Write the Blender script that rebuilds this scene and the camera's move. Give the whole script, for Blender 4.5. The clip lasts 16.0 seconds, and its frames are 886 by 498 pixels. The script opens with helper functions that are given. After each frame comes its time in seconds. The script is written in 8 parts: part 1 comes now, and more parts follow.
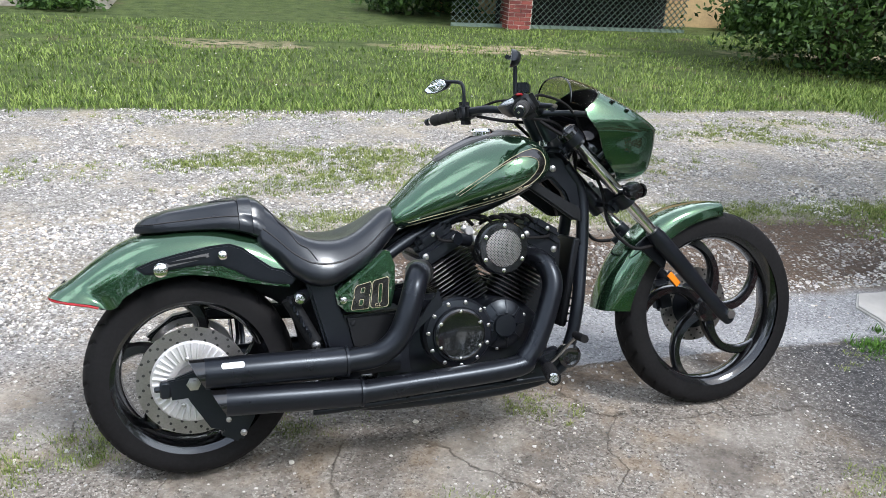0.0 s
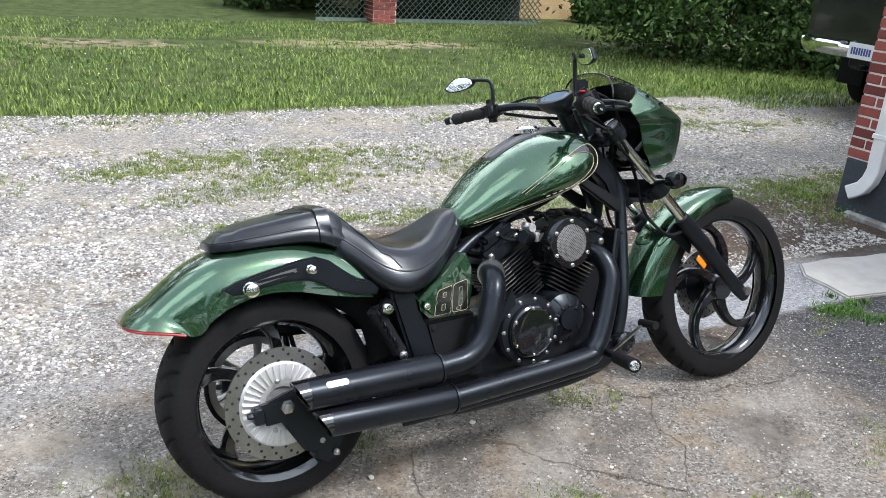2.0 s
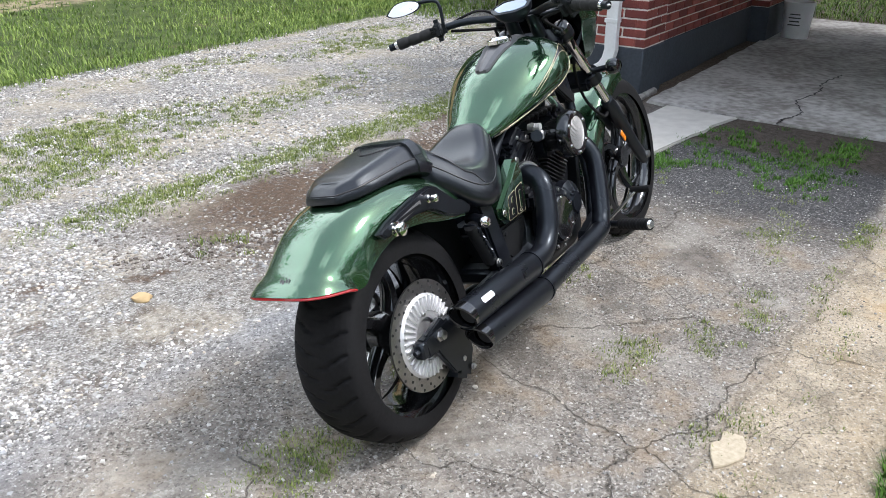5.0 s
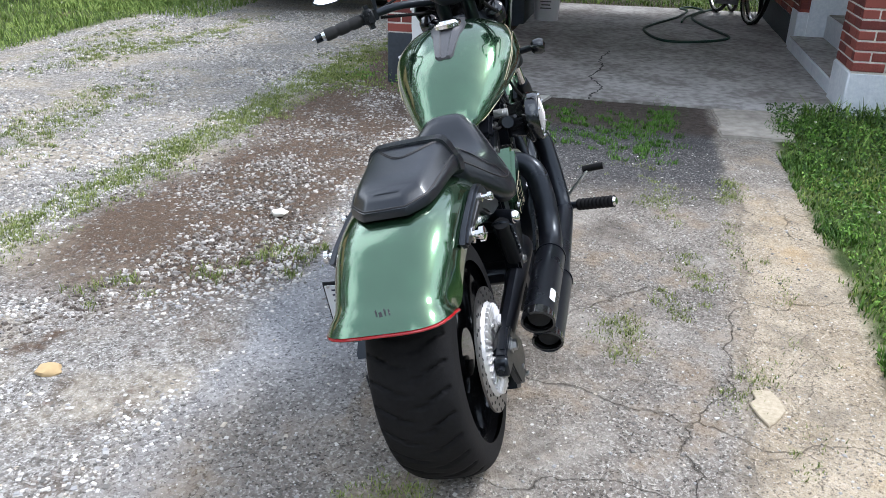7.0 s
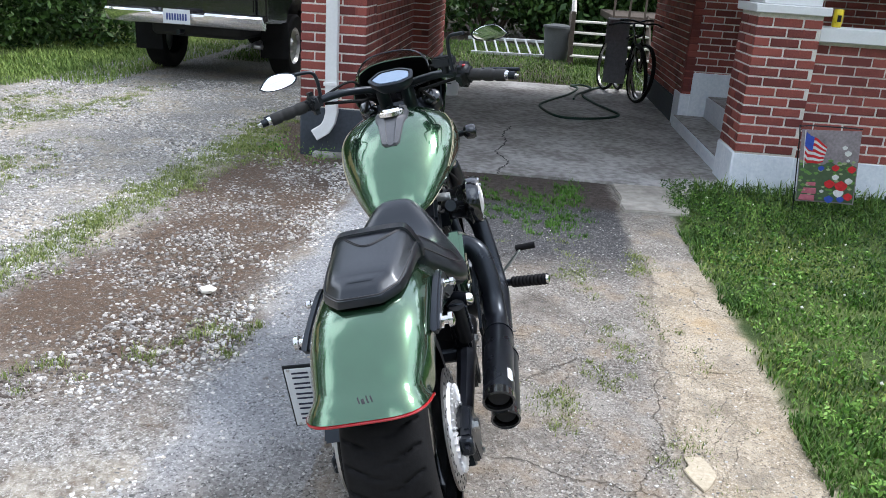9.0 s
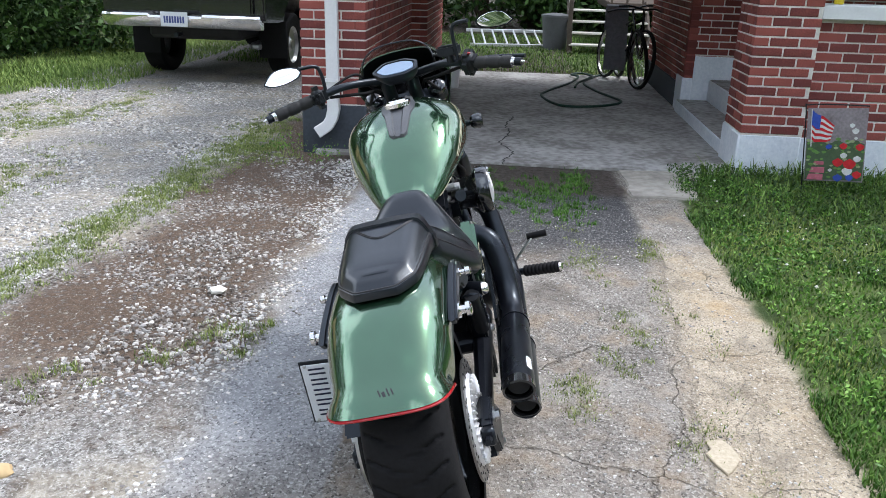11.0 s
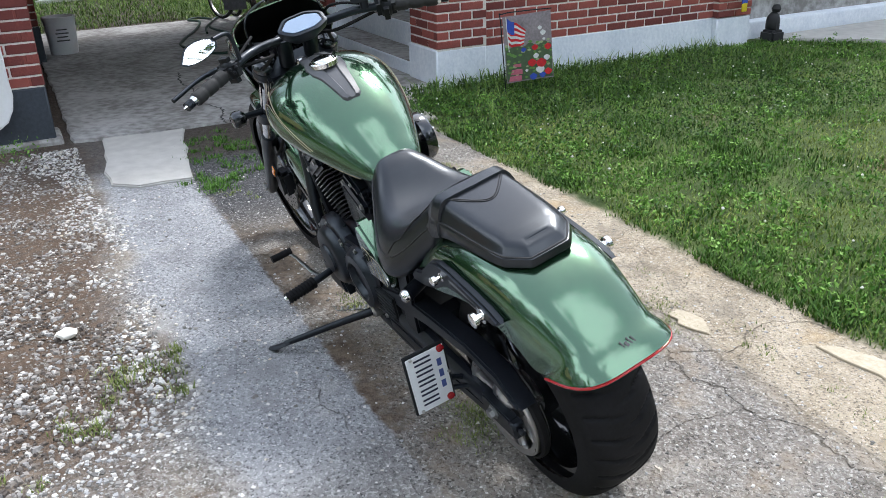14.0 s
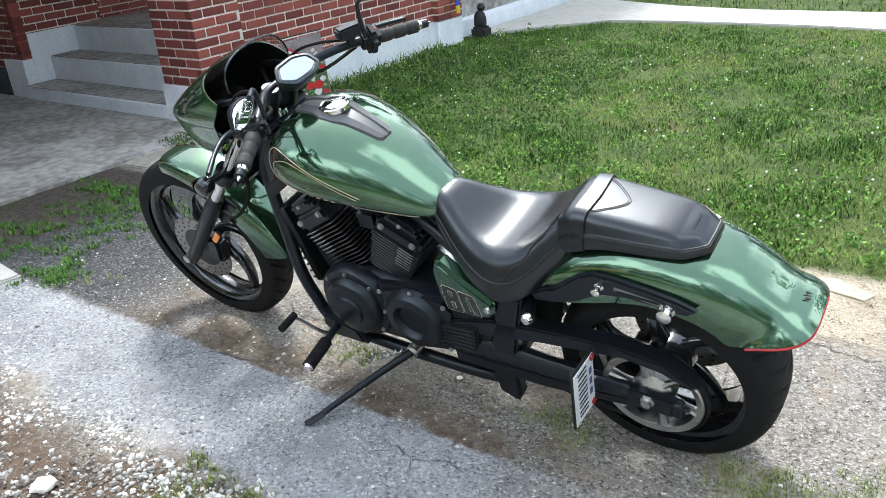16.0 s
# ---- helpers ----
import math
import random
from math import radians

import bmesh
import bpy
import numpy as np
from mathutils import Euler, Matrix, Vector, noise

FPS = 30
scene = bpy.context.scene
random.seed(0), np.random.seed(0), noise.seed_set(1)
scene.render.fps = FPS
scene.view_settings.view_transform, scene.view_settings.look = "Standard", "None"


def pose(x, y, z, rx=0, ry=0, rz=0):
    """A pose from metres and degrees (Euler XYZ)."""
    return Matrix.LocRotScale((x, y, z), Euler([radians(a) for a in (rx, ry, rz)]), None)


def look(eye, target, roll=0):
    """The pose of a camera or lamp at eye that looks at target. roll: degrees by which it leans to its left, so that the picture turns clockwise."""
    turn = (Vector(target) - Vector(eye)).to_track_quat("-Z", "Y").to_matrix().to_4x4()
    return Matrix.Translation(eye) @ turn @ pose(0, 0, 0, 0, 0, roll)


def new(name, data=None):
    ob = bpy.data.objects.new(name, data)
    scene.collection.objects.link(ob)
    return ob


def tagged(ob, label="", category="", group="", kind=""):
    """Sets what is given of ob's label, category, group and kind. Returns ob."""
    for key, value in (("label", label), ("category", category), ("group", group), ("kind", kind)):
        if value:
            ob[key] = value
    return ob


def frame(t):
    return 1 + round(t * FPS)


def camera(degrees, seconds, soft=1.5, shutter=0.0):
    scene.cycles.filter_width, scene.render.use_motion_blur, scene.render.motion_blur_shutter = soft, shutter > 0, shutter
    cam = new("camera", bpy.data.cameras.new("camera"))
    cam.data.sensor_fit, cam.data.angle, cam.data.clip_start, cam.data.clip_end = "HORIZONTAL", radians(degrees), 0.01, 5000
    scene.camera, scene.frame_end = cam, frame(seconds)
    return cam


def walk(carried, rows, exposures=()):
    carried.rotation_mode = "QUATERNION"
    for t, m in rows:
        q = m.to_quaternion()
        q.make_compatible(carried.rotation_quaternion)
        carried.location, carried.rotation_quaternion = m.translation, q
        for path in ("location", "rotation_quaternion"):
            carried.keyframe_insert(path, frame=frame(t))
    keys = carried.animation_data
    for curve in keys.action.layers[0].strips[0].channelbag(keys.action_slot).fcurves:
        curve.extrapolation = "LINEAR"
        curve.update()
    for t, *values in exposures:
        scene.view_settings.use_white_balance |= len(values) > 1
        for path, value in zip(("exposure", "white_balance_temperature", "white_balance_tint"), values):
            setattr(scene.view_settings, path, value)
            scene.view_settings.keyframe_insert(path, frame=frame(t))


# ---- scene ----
cam = camera(56.5, 16.0, soft=0.6)
PATH = [
    (0, (0.064, -2.243, 1.571), (0.607, -0.461, 0.844), 3.7),
    (0.5, (0.007, -2.221, 1.566), (0.515, -0.43, 0.834), 3.9),
    (1, (-0.114, -2.105, 1.538), (0.443, -0.333, 0.796), 2.8),
    (1.5, (-0.271, -2.004, 1.56), (0.448, -0.284, 0.836), 3.2),
    (2, (-0.575, -1.968, 1.542), (0.327, -0.333, 0.825), 4.3),
    (2.5, (-0.786, -1.943, 1.548), (0.164, -0.355, 0.789), 3.4),
    (3, (-0.902, -1.786, 1.515), (0.096, -0.234, 0.744), 0.6),
    (3.5, (-1.058, -1.667, 1.517), (0.146, -0.261, 0.758), 1.8),
    (4, (-1.318, -1.56, 1.5), (0.06, -0.325, 0.742), 3.5),
    (4.2, (-1.408, -1.513, 1.5), (-0.006, -0.319, 0.72), 3.2),
    (6.3, (-1.686, -0.623, 1.375), (0.017, 0.065, 0.585), -1.4),
    (6.5, (-1.677, -0.548, 1.374), (0.042, 0.096, 0.582), -0.9),
    (7, (-1.756, -0.34, 1.369), (0.031, 0.051, 0.561), 1.3),
    (7.5, (-1.861, -0.197, 1.421), (-0.028, -0.005, 0.645), 2.1),
    (8, (-1.857, -0.18, 1.454), (0.015, -0.051, 0.763), 3.1),
    (8.5, (-1.863, -0.171, 1.448), (0.021, -0.043, 0.789), 3.9),
    (9, (-1.849, -0.161, 1.445), (0.036, -0.023, 0.79), 3.8),
    (9.2, (-1.849, -0.161, 1.447), (0.037, -0.016, 0.797), 3.6),
    (11.3, (-1.831, -0.12, 1.412), (0.042, 0.026, 0.727), 0.9),
    (11.5, (-1.835, -0.091, 1.404), (0.032, 0.044, 0.699), 0.6),
    (12, (-1.792, 0.051, 1.389), (0.071, 0.138, 0.668), -0.3),
    (12.5, (-1.733, 0.287, 1.387), (0.132, 0.204, 0.67), 0.3),
    (13, (-1.778, 0.605, 1.404), (0.041, 0.306, 0.628), 0.4),
    (13.5, (-1.673, 0.839, 1.404), (0.075, 0.338, 0.572), -1.3),
    (14, (-1.471, 1.072, 1.427), (0.166, 0.25, 0.623), -1.9),
    (14.5, (-1.385, 1.374, 1.454), (0.143, 0.348, 0.672), -1.9),
    (15, (-1.214, 1.561, 1.454), (0.208, 0.407, 0.651), -3.6),
    (15.5, (-0.933, 1.667, 1.47), (0.359, 0.372, 0.661), -4.5),
    (16, (-0.707, 1.907, 1.512), (0.416, 0.467, 0.697), -5.1),
]
walk(cam, [(t, look(eye, target, roll)) for t, eye, target, roll in PATH], [(0.0, 0.16, 6150, 12), (5.0, 0.18, 6150, 12), (7.5, 0.17, 5950, 12), (9.0, 0.24, 5950, 12), (13.0, 0.17, 5950, 12), (14.5, 0.32, 6050, 10), (16.0, 0.62, 6100, 8)])
import itertools

# ---- world, sun ----
SUN_EL, SUN_AZ = 56.0, 306.0
world = bpy.data.worlds.new("sky")
scene.world = world
world.use_nodes = True
wn, wl = world.node_tree.nodes, world.node_tree.links
wn.clear()
sky = wn.new("ShaderNodeTexSky")
sky.sky_type, sky.sun_disc = "NISHITA", False
sky.sun_elevation, sky.sun_rotation = radians(SUN_EL), radians(90 - SUN_AZ)
sky.dust_density = 3.0
bg1, bg2, mixw, outw = wn.new("ShaderNodeBackground"), wn.new("ShaderNodeBackground"), wn.new("ShaderNodeMixShader"), wn.new("ShaderNodeOutputWorld")
bg1.inputs[1].default_value = 0.15
wl.new(sky.outputs[0], bg1.inputs[0])
bg2.inputs[0].default_value, bg2.inputs[1].default_value = (0.945, 0.975, 1.0, 1), 2.9
tcw, nzw, rmw = wn.new("ShaderNodeTexCoord"), wn.new("ShaderNodeTexNoise"), wn.new("ShaderNodeValToRGB")
nzw.inputs["Scale"].default_value, nzw.inputs["Detail"].default_value, nzw.inputs["Roughness"].default_value = 1.7, 8.0, 0.52
rmw.color_ramp.elements[0].position, rmw.color_ramp.elements[1].position = 0.50, 0.57
rmw.color_ramp.elements[0].color = (0.30, 0.30, 0.30, 1)
wl.new(tcw.outputs["Generated"], nzw.inputs["Vector"])
wl.new(nzw.outputs["Fac"], rmw.inputs[0])
wl.new(rmw.outputs[0], mixw.inputs[0])
wl.new(bg1.outputs[0], mixw.inputs[1])
wl.new(bg2.outputs[0], mixw.inputs[2])
wl.new(mixw.outputs[0], outw.inputs[0])
sun = new("sun", bpy.data.lights.new("sun", "SUN"))
sun.data.energy, sun.data.angle, sun.data.color = 2.5, radians(12), (1.0, 0.96, 0.90)
_a, _e = radians(SUN_AZ), radians(SUN_EL)
sun.matrix_world = look((30 * math.cos(_a) * math.cos(_e), 30 * math.sin(_a) * math.cos(_e), 30 * math.sin(_e)), (0, 0, 0))


# ---- materials ----
def mat(name, col, rough=0.5, metal=0.0, var=0.0, scale=20.0, bump=0.0, bscale=80.0, col2=None, coat=0.0, spec=0.5, island=0.0, rnd=0.0, detail=4.0):
    """A principled surface with colour variation at two scales and fine relief, in object space."""
    m = bpy.data.materials.new(name)
    m.use_nodes = True
    n, l = m.node_tree.nodes, m.node_tree.links
    b = n["Principled BSDF"]
    b.inputs["Base Color"].default_value = (*col, 1)
    b.inputs["Roughness"].default_value, b.inputs["Metallic"].default_value = rough, metal
    b.inputs["Coat Weight"].default_value, b.inputs["Coat Roughness"].default_value = coat, 0.04
    b.inputs["Specular IOR Level"].default_value = spec
    tc = n.new("ShaderNodeTexCoord")
    if var or col2:
        nz, nz2, add = n.new("ShaderNodeTexNoise"), n.new("ShaderNodeTexNoise"), n.new("ShaderNodeMath")
        nz.inputs["Scale"].default_value, nz.inputs["Detail"].default_value = scale, detail
        nz2.inputs["Scale"].default_value, nz2.inputs["Detail"].default_value = scale * 7.3, 3.0
        add.operation = "MULTIPLY_ADD"
        add.inputs[1].default_value, add.inputs[2].default_value = 0.5, 0.0
        l.new(tc.outputs["Object"], nz.inputs["Vector"])
        l.new(tc.outputs["Object"], nz2.inputs["Vector"])
        l.new(nz2.outputs["Fac"], add.inputs[0])
        half = n.new("ShaderNodeMath")
        half.operation = "MULTIPLY_ADD"
        half.inputs[1].default_value = 0.5
        l.new(nz.outputs["Fac"], half.inputs[0])
        l.new(add.outputs[0], half.inputs[2])
        last = half
        if island or rnd:
            src = n.new("ShaderNodeNewGeometry") if island else n.new("ShaderNodeObjectInfo")
            out = src.outputs["Random Per Island"] if island else src.outputs["Random"]
            more = n.new("ShaderNodeMath")
            more.operation = "MULTIPLY_ADD"
            more.inputs[1].default_value = island or rnd
            off = n.new("ShaderNodeMath")
            off.operation = "SUBTRACT"
            off.inputs[1].default_value = (island or rnd) / 2
            l.new(out, more.inputs[0])
            l.new(half.outputs[0], more.inputs[2])
            l.new(more.outputs[0], off.inputs[0])
            last = off
        rp = n.new("ShaderNodeValToRGB")
        c2 = col2 or tuple(min(1, c * (1 + var)) for c in col)
        c1 = col if col2 else tuple(c * (1 - var) for c in col)
        rp.color_ramp.elements[0].color, rp.color_ramp.elements[1].color = (*c1, 1), (*c2, 1)
        rp.color_ramp.elements[0].position, rp.color_ramp.elements[1].position = 0.3, 0.7
        l.new(last.outputs[0], rp.inputs[0])
        l.new(rp.outputs[0], b.inputs["Base Color"])
        rr = n.new("ShaderNodeMapRange")
        rr.inputs[3].default_value, rr.inputs[4].default_value = max(0.02, rough - 0.08), min(1, rough + 0.08)
        l.new(nz.outputs["Fac"], rr.inputs[0])
        l.new(rr.outputs[0], b.inputs["Roughness"])
    if bump:
        nb, bp = n.new("ShaderNodeTexNoise"), n.new("ShaderNodeBump")
        nb.inputs["Scale"].default_value, nb.inputs["Detail"].default_value = bscale, 5.0
        bp.inputs["Strength"].default_value, bp.inputs["Distance"].default_value = min(1, bump), 0.004
        l.new(tc.outputs["Object"], nb.inputs["Vector"])
        l.new(nb.outputs["Fac"], bp.inputs["Height"])
        l.new(bp.outputs[0], b.inputs["Normal"])
    return m


PAINT = mat("green_metallic_paint", (0.052, 0.130, 0.068), 0.15, 0.85, 0.10, 3.0, 0.02, 900, coat=1.0)
PAINT.node_tree.nodes["Principled BSDF"].inputs["Coat IOR"].default_value = 1.7
PAINT.node_tree.nodes["Principled BSDF"].inputs["Coat Roughness"].default_value = 0.01
SATIN = mat("satin_black_paint", (0.008, 0.009, 0.0125), 0.31, 0.0, 0.25, 14, 0.04, 400, spec=0.42)
PIPE = mat("satin_black_exhaust", (0.010, 0.011, 0.015), 0.29, 0.3, 0.2, 9, 0.03, 300)
GLOSS = mat("gloss_black_paint", (0.008, 0.008, 0.009), 0.12, 0.0, 0.2, 9, coat=0.8)
PLAST = mat("black_plastic", (0.012, 0.012, 0.013), 0.5, 0.0, 0.2, 30, 0.08, 500, spec=0.28)
RUBBER = mat("tyre_rubber", (0.010, 0.010, 0.011), 0.70, 0.0, 0.35, 12, 0.15, 200, spec=0.17)
GRIPR = mat("grip_rubber", (0.018, 0.018, 0.018), 0.7, 0.0, 0.2, 40, 0.2, 300)
LEATHER = mat("black_leather", (0.0055, 0.006, 0.009), 0.31, 0.0, 0.25, 18, 0.10, 420, spec=0.42, coat=0.45)
LEATHER.node_tree.nodes["Principled BSDF"].inputs["Coat Roughness"].default_value = 0.19
STITCH = mat("seat_piping", (0.018, 0.018, 0.020), 0.45, 0.0, 0.2, 60)
CHROME = mat("chrome", (0.78, 0.78, 0.78), 0.08, 1.0, 0.05, 20)
STEEL = mat("brushed_steel", (0.5, 0.5, 0.5), 0.3, 1.0, 0.15, 30, 0.05, 300)
DISC = mat("brake_disc_steel", (0.32, 0.31, 0.30), 0.38, 1.0, 0.2, 25, 0.05, 400)
FINB = mat("matte_black_casting", (0.007, 0.007, 0.0085), 0.42, 0.0, 0.25, 30, 0.05, 300, spec=0.36)
for m_ in (SATIN, PIPE, GLOSS, PLAST, LEATHER, FINB):
    m_.node_tree.nodes["Principled BSDF"].inputs["Specular Tint"].default_value = (0.78, 0.90, 1.0, 1)
SILVER = mat("silver_cast_metal", (0.72, 0.72, 0.73), 0.35, 0.5, 0.1, 25, 0.05, 300)
FINM = mat("fin_casting", (0.022, 0.022, 0.025), 0.34, 0.0, 0.25, 30, 0.05, 300, spec=0.55)
FINEDGE = mat("machined_fin_edge", (0.52, 0.52, 0.52), 0.3, 0.9, 0.15, 60)
AMBER = mat("amber_reflector", (0.9, 0.25, 0.01), 0.2, 0.0, 0.1, 90, 0.3, 600, coat=0.5)
REDLENS = mat("red_lens", (0.34, 0.008, 0.012), 0.18, 0.0, 0.1, 60, coat=0.6)
GOLD = mat("pale_gold_pinstripe", (0.56, 0.49, 0.34), 0.4, 0.3, 0.1, 60)
BLACKDECAL = mat("black_decal", (0.008, 0.008, 0.008), 0.2, 0.0, 0.1, 60, coat=0.8)
PLATEW = mat("plate_white", (0.72, 0.75, 0.78), 0.4, 0.0, 0.06, 60)
PLATEB = mat("plate_blue_ink", (0.05, 0.08, 0.25), 0.5, 0.0, 0.1, 60)
SCREEN = mat("lcd_glass", (0.20, 0.28, 0.40), 0.15, 0.0, 0.06, 20, coat=1.0)
MIRROR = mat("mirror_glass", (0.9, 0.92, 0.93), 0.02, 1.0)
TINT = bpy.data.materials.new("smoked_windscreen")
TINT.use_nodes = True
_b = TINT.node_tree.nodes["Principled BSDF"]
_b.inputs["Base Color"].default_value, _b.inputs["Roughness"].default_value = (0.72, 0.67, 0.63, 1), 0.04
_b.inputs["Transmission Weight"].default_value, _b.inputs["IOR"].default_value = 1.0, 1.08

BRICK = mat("red_brick", (0.160, 0.040, 0.035), 0.82, 0.0, 0.3, 16, 0.6, 120, col2=(0.31, 0.084, 0.066), rnd=0.7)
BRICKJ = mat("red_brick_far", (0.160, 0.040, 0.035), 0.82, 0.0, 0.3, 16, 0.6, 120, col2=(0.31, 0.084, 0.066), island=0.7)
MORTAR = mat("pale_mortar", (0.74, 0.71, 0.66), 0.9, 0.0, 0.2, 30, 0.6, 200)
FOUND = mat("dark_grey_parging", (0.045, 0.055, 0.07), 0.75, 0.0, 0.3, 6, 0.5, 60)
FOUNDW = mat("chipped_white_paint", (0.64, 0.70, 0.78), 0.8, 0.0, 0.3, 5, 0.9, 35, col2=(0.86, 0.90, 0.95))
WHITEP = mat("white_painted_metal", (0.78, 0.79, 0.80), 0.4, 0.0, 0.05, 8, 0.05, 60)
CONC = mat("weathered_concrete", (0.19, 0.180, 0.168), 0.62, 0.0, 0.35, 2.3, 0.3, 60, col2=(0.45, 0.445, 0.435), detail=12)
for nd in CONC.node_tree.nodes:
    if nd.type == "VALTORGB":
        nd.color_ramp.elements[0].position, nd.color_ramp.elements[1].position = 0.40, 0.60
CONCL = mat("pale_concrete", (0.20, 0.185, 0.16), 0.85, 0.0, 0.35, 2.2, 0.5, 90, col2=(0.52, 0.49, 0.43), detail=9)
STONE = mat("limestone_gravel", (0.23, 0.218, 0.20), 0.85, 0.0, 0.3, 40, 0.3, 200, col2=(0.54, 0.525, 0.49), island=0.9)
WALKC = mat("pale_walk_concrete", (0.36, 0.35, 0.33), 0.85, 0.0, 0.3, 1.5, 0.4, 90, col2=(0.52, 0.51, 0.48), detail=7)
STONEB = mat("dirty_gravel", (0.15, 0.13, 0.115), 0.88, 0.0, 0.3, 40, 0.3, 200, col2=(0.46, 0.44, 0.41), island=0.9)


def stone_tones(m, tones):
    """Give each stone one of several tones, with a fine grain over it."""
    n, l = m.node_tree.nodes, m.node_tree.links
    geo, rp, mx = n.new("ShaderNodeNewGeometry"), n.new("ShaderNodeValToRGB"), n.new("ShaderNodeMix")
    while len(rp.color_ramp.elements) < len(tones):
        rp.color_ramp.elements.new(0.5)
    for e, (pos, c) in zip(rp.color_ramp.elements, tones):
        e.position, e.color = pos, (*c, 1)
    old = n["Principled BSDF"].inputs["Base Color"].links[0].from_socket
    mx.data_type, mx.inputs[0].default_value = "RGBA", 0.30
    l.new(geo.outputs["Random Per Island"], rp.inputs[0])
    l.new(rp.outputs[0], mx.inputs[6])
    l.new(old, mx.inputs[7])
    l.new(mx.outputs[2], n["Principled BSDF"].inputs["Base Color"])


stone_tones(STONE, ((0.0, (0.099, 0.0954, 0.09)), (0.16, (0.198, 0.189, 0.18)), (0.34, (0.437, 0.42, 0.385)), (0.48, (0.368, 0.38, 0.402)), (0.64, (0.609, 0.592, 0.558)), (0.84, (0.759, 0.747, 0.724)), (0.93, (0.552, 0.46, 0.333)), (1.0, (0.82, 0.82, 0.82))))
stone_tones(STONEB, ((0.0, (0.05, 0.040, 0.033)), (0.25, (0.12, 0.095, 0.075)), (0.45, (0.26, 0.235, 0.205)), (0.65, (0.20, 0.195, 0.195)), (0.85, (0.48, 0.455, 0.42)), (1.0, (0.66, 0.64, 0.61))))
GRASS = mat("lawn_grass", (0.062, 0.130, 0.024), 0.55, 0.0, 0.3, 1.3, col2=(0.21, 0.315, 0.075), island=0.45, spec=0.15)
GRASSF = mat("field_grass", (0.115, 0.19, 0.042), 0.6, 0.0, 0.3, 0.7, col2=(0.30, 0.39, 0.11), island=0.35, spec=0.15)
for m_ in (GRASS, GRASSF):
    for nd in m_.node_tree.nodes:
        if nd.type == "VALTORGB":
            nd.color_ramp.elements[0].position, nd.color_ramp.elements[1].position = 0.38, 0.64
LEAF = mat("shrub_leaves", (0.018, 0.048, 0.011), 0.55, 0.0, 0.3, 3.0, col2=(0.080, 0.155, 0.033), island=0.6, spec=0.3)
BARK = mat("bark", (0.08, 0.06, 0.045), 0.9, 0.0, 0.4, 12, 0.7, 40)
CLOVER = mat("white_clover", (0.75, 0.73, 0.66), 0.7, 0.0, 0.1, 60)
DARK = mat("near_black", (0.02, 0.02, 0.022), 0.7, 0.0, 0.3, 3)
WOOD = mat("painted_wood", (0.60, 0.58, 0.52), 0.65, 0.0, 0.2, 9, 0.3, 60)
DWOOD = mat("dark_weathered_wood", (0.09, 0.07, 0.055), 0.8, 0.0, 0.3, 12, 0.4, 60)
STUCCO = mat("yellow_stucco", (0.52, 0.38, 0.20), 0.85, 0.0, 0.2, 4, 0.4, 60)
TRUCKP = mat("black_truck_paint", (0.012, 0.012, 0.014), 0.18, 0.0, 0.2, 2, coat=0.8)
HOSE = mat("dark_green_hose", (0.01, 0.045, 0.028), 0.45, 0.0, 0.2, 30)
GREYP = mat("grey_plastic", (0.10, 0.105, 0.11), 0.6, 0.0, 0.2, 8)
CLOTH = mat("grey_towel", (0.21, 0.215, 0.24), 0.95, 0.0, 0.3, 30, 0.7, 200)
YELLOW = mat("yellow_can", (0.75, 0.58, 0.02), 0.3, 0.2, 0.1, 30)


# ---- mesh tools ----
def finish(bm, smooth=38):
    bmesh.ops.recalc_face_normals(bm, faces=bm.faces)
    lim = radians(smooth)
    for f in bm.faces:
        f.smooth = smooth > 0
    for e in bm.edges:
        e.smooth = len(e.link_faces) == 2 and e.calc_face_angle(0) < lim
    return bm


def part(name, bm, material, parent=None, label="", smooth=38):
    """One mesh object out of a bmesh, under a thing or a part."""
    finish(bm, smooth)
    me = bpy.data.meshes.new(name)
    bm.to_mesh(me)
    bm.free()
    me.materials.append(material)
    ob = new(name, me)
    ob.parent = parent
    return tagged(ob, label)


def thing(name, label, category, m=None, group="", kind=""):
    ob = new(name)
    ob.empty_display_size = 0.1
    if m is not None:
        ob.matrix_basis = m
    return tagged(ob, label, category, group, kind)


def join(*bms):
    out = bmesh.new()
    for b in bms:
        me = bpy.data.meshes.new("tmp")
        b.to_mesh(me)
        b.free()
        out.from_mesh(me)
        bpy.data.meshes.remove(me)
    return out


def box(cx, cy, cz, sx, sy, sz, bevel=0.0, m=None, seg=1):
    bm = bmesh.new()
    bmesh.ops.create_cube(bm, size=1.0, matrix=Matrix.Diagonal((sx, sy, sz, 1)))
    if bevel:
        bmesh.ops.bevel(bm, geom=bm.edges[:], offset=bevel, segments=seg, affect="EDGES", clamp_overlap=True)
    bmesh.ops.transform(bm, matrix=Matrix.Translation((cx, cy, cz)) @ (m or Matrix()), verts=bm.verts)
    return bm


def spline(pts, n=6):
    """Catmull-Rom through points."""
    P = [Vector(p) for p in pts]
    if len(P) < 3:
        return P
    P = [2 * P[0] - P[1], *P, 2 * P[-1] - P[-2]]
    out = []
    for i in range(1, len(P) - 2):
        a, b, c, d = P[i - 1 : i + 3]
        for k in range(n):
            t = k / n
            out.append(0.5 * (2 * b + (c - a) * t + (2 * a - 5 * b + 4 * c - d) * t * t + (3 * b - a - 3 * c + d) * t ** 3))
    out.append(P[-2])
    return out


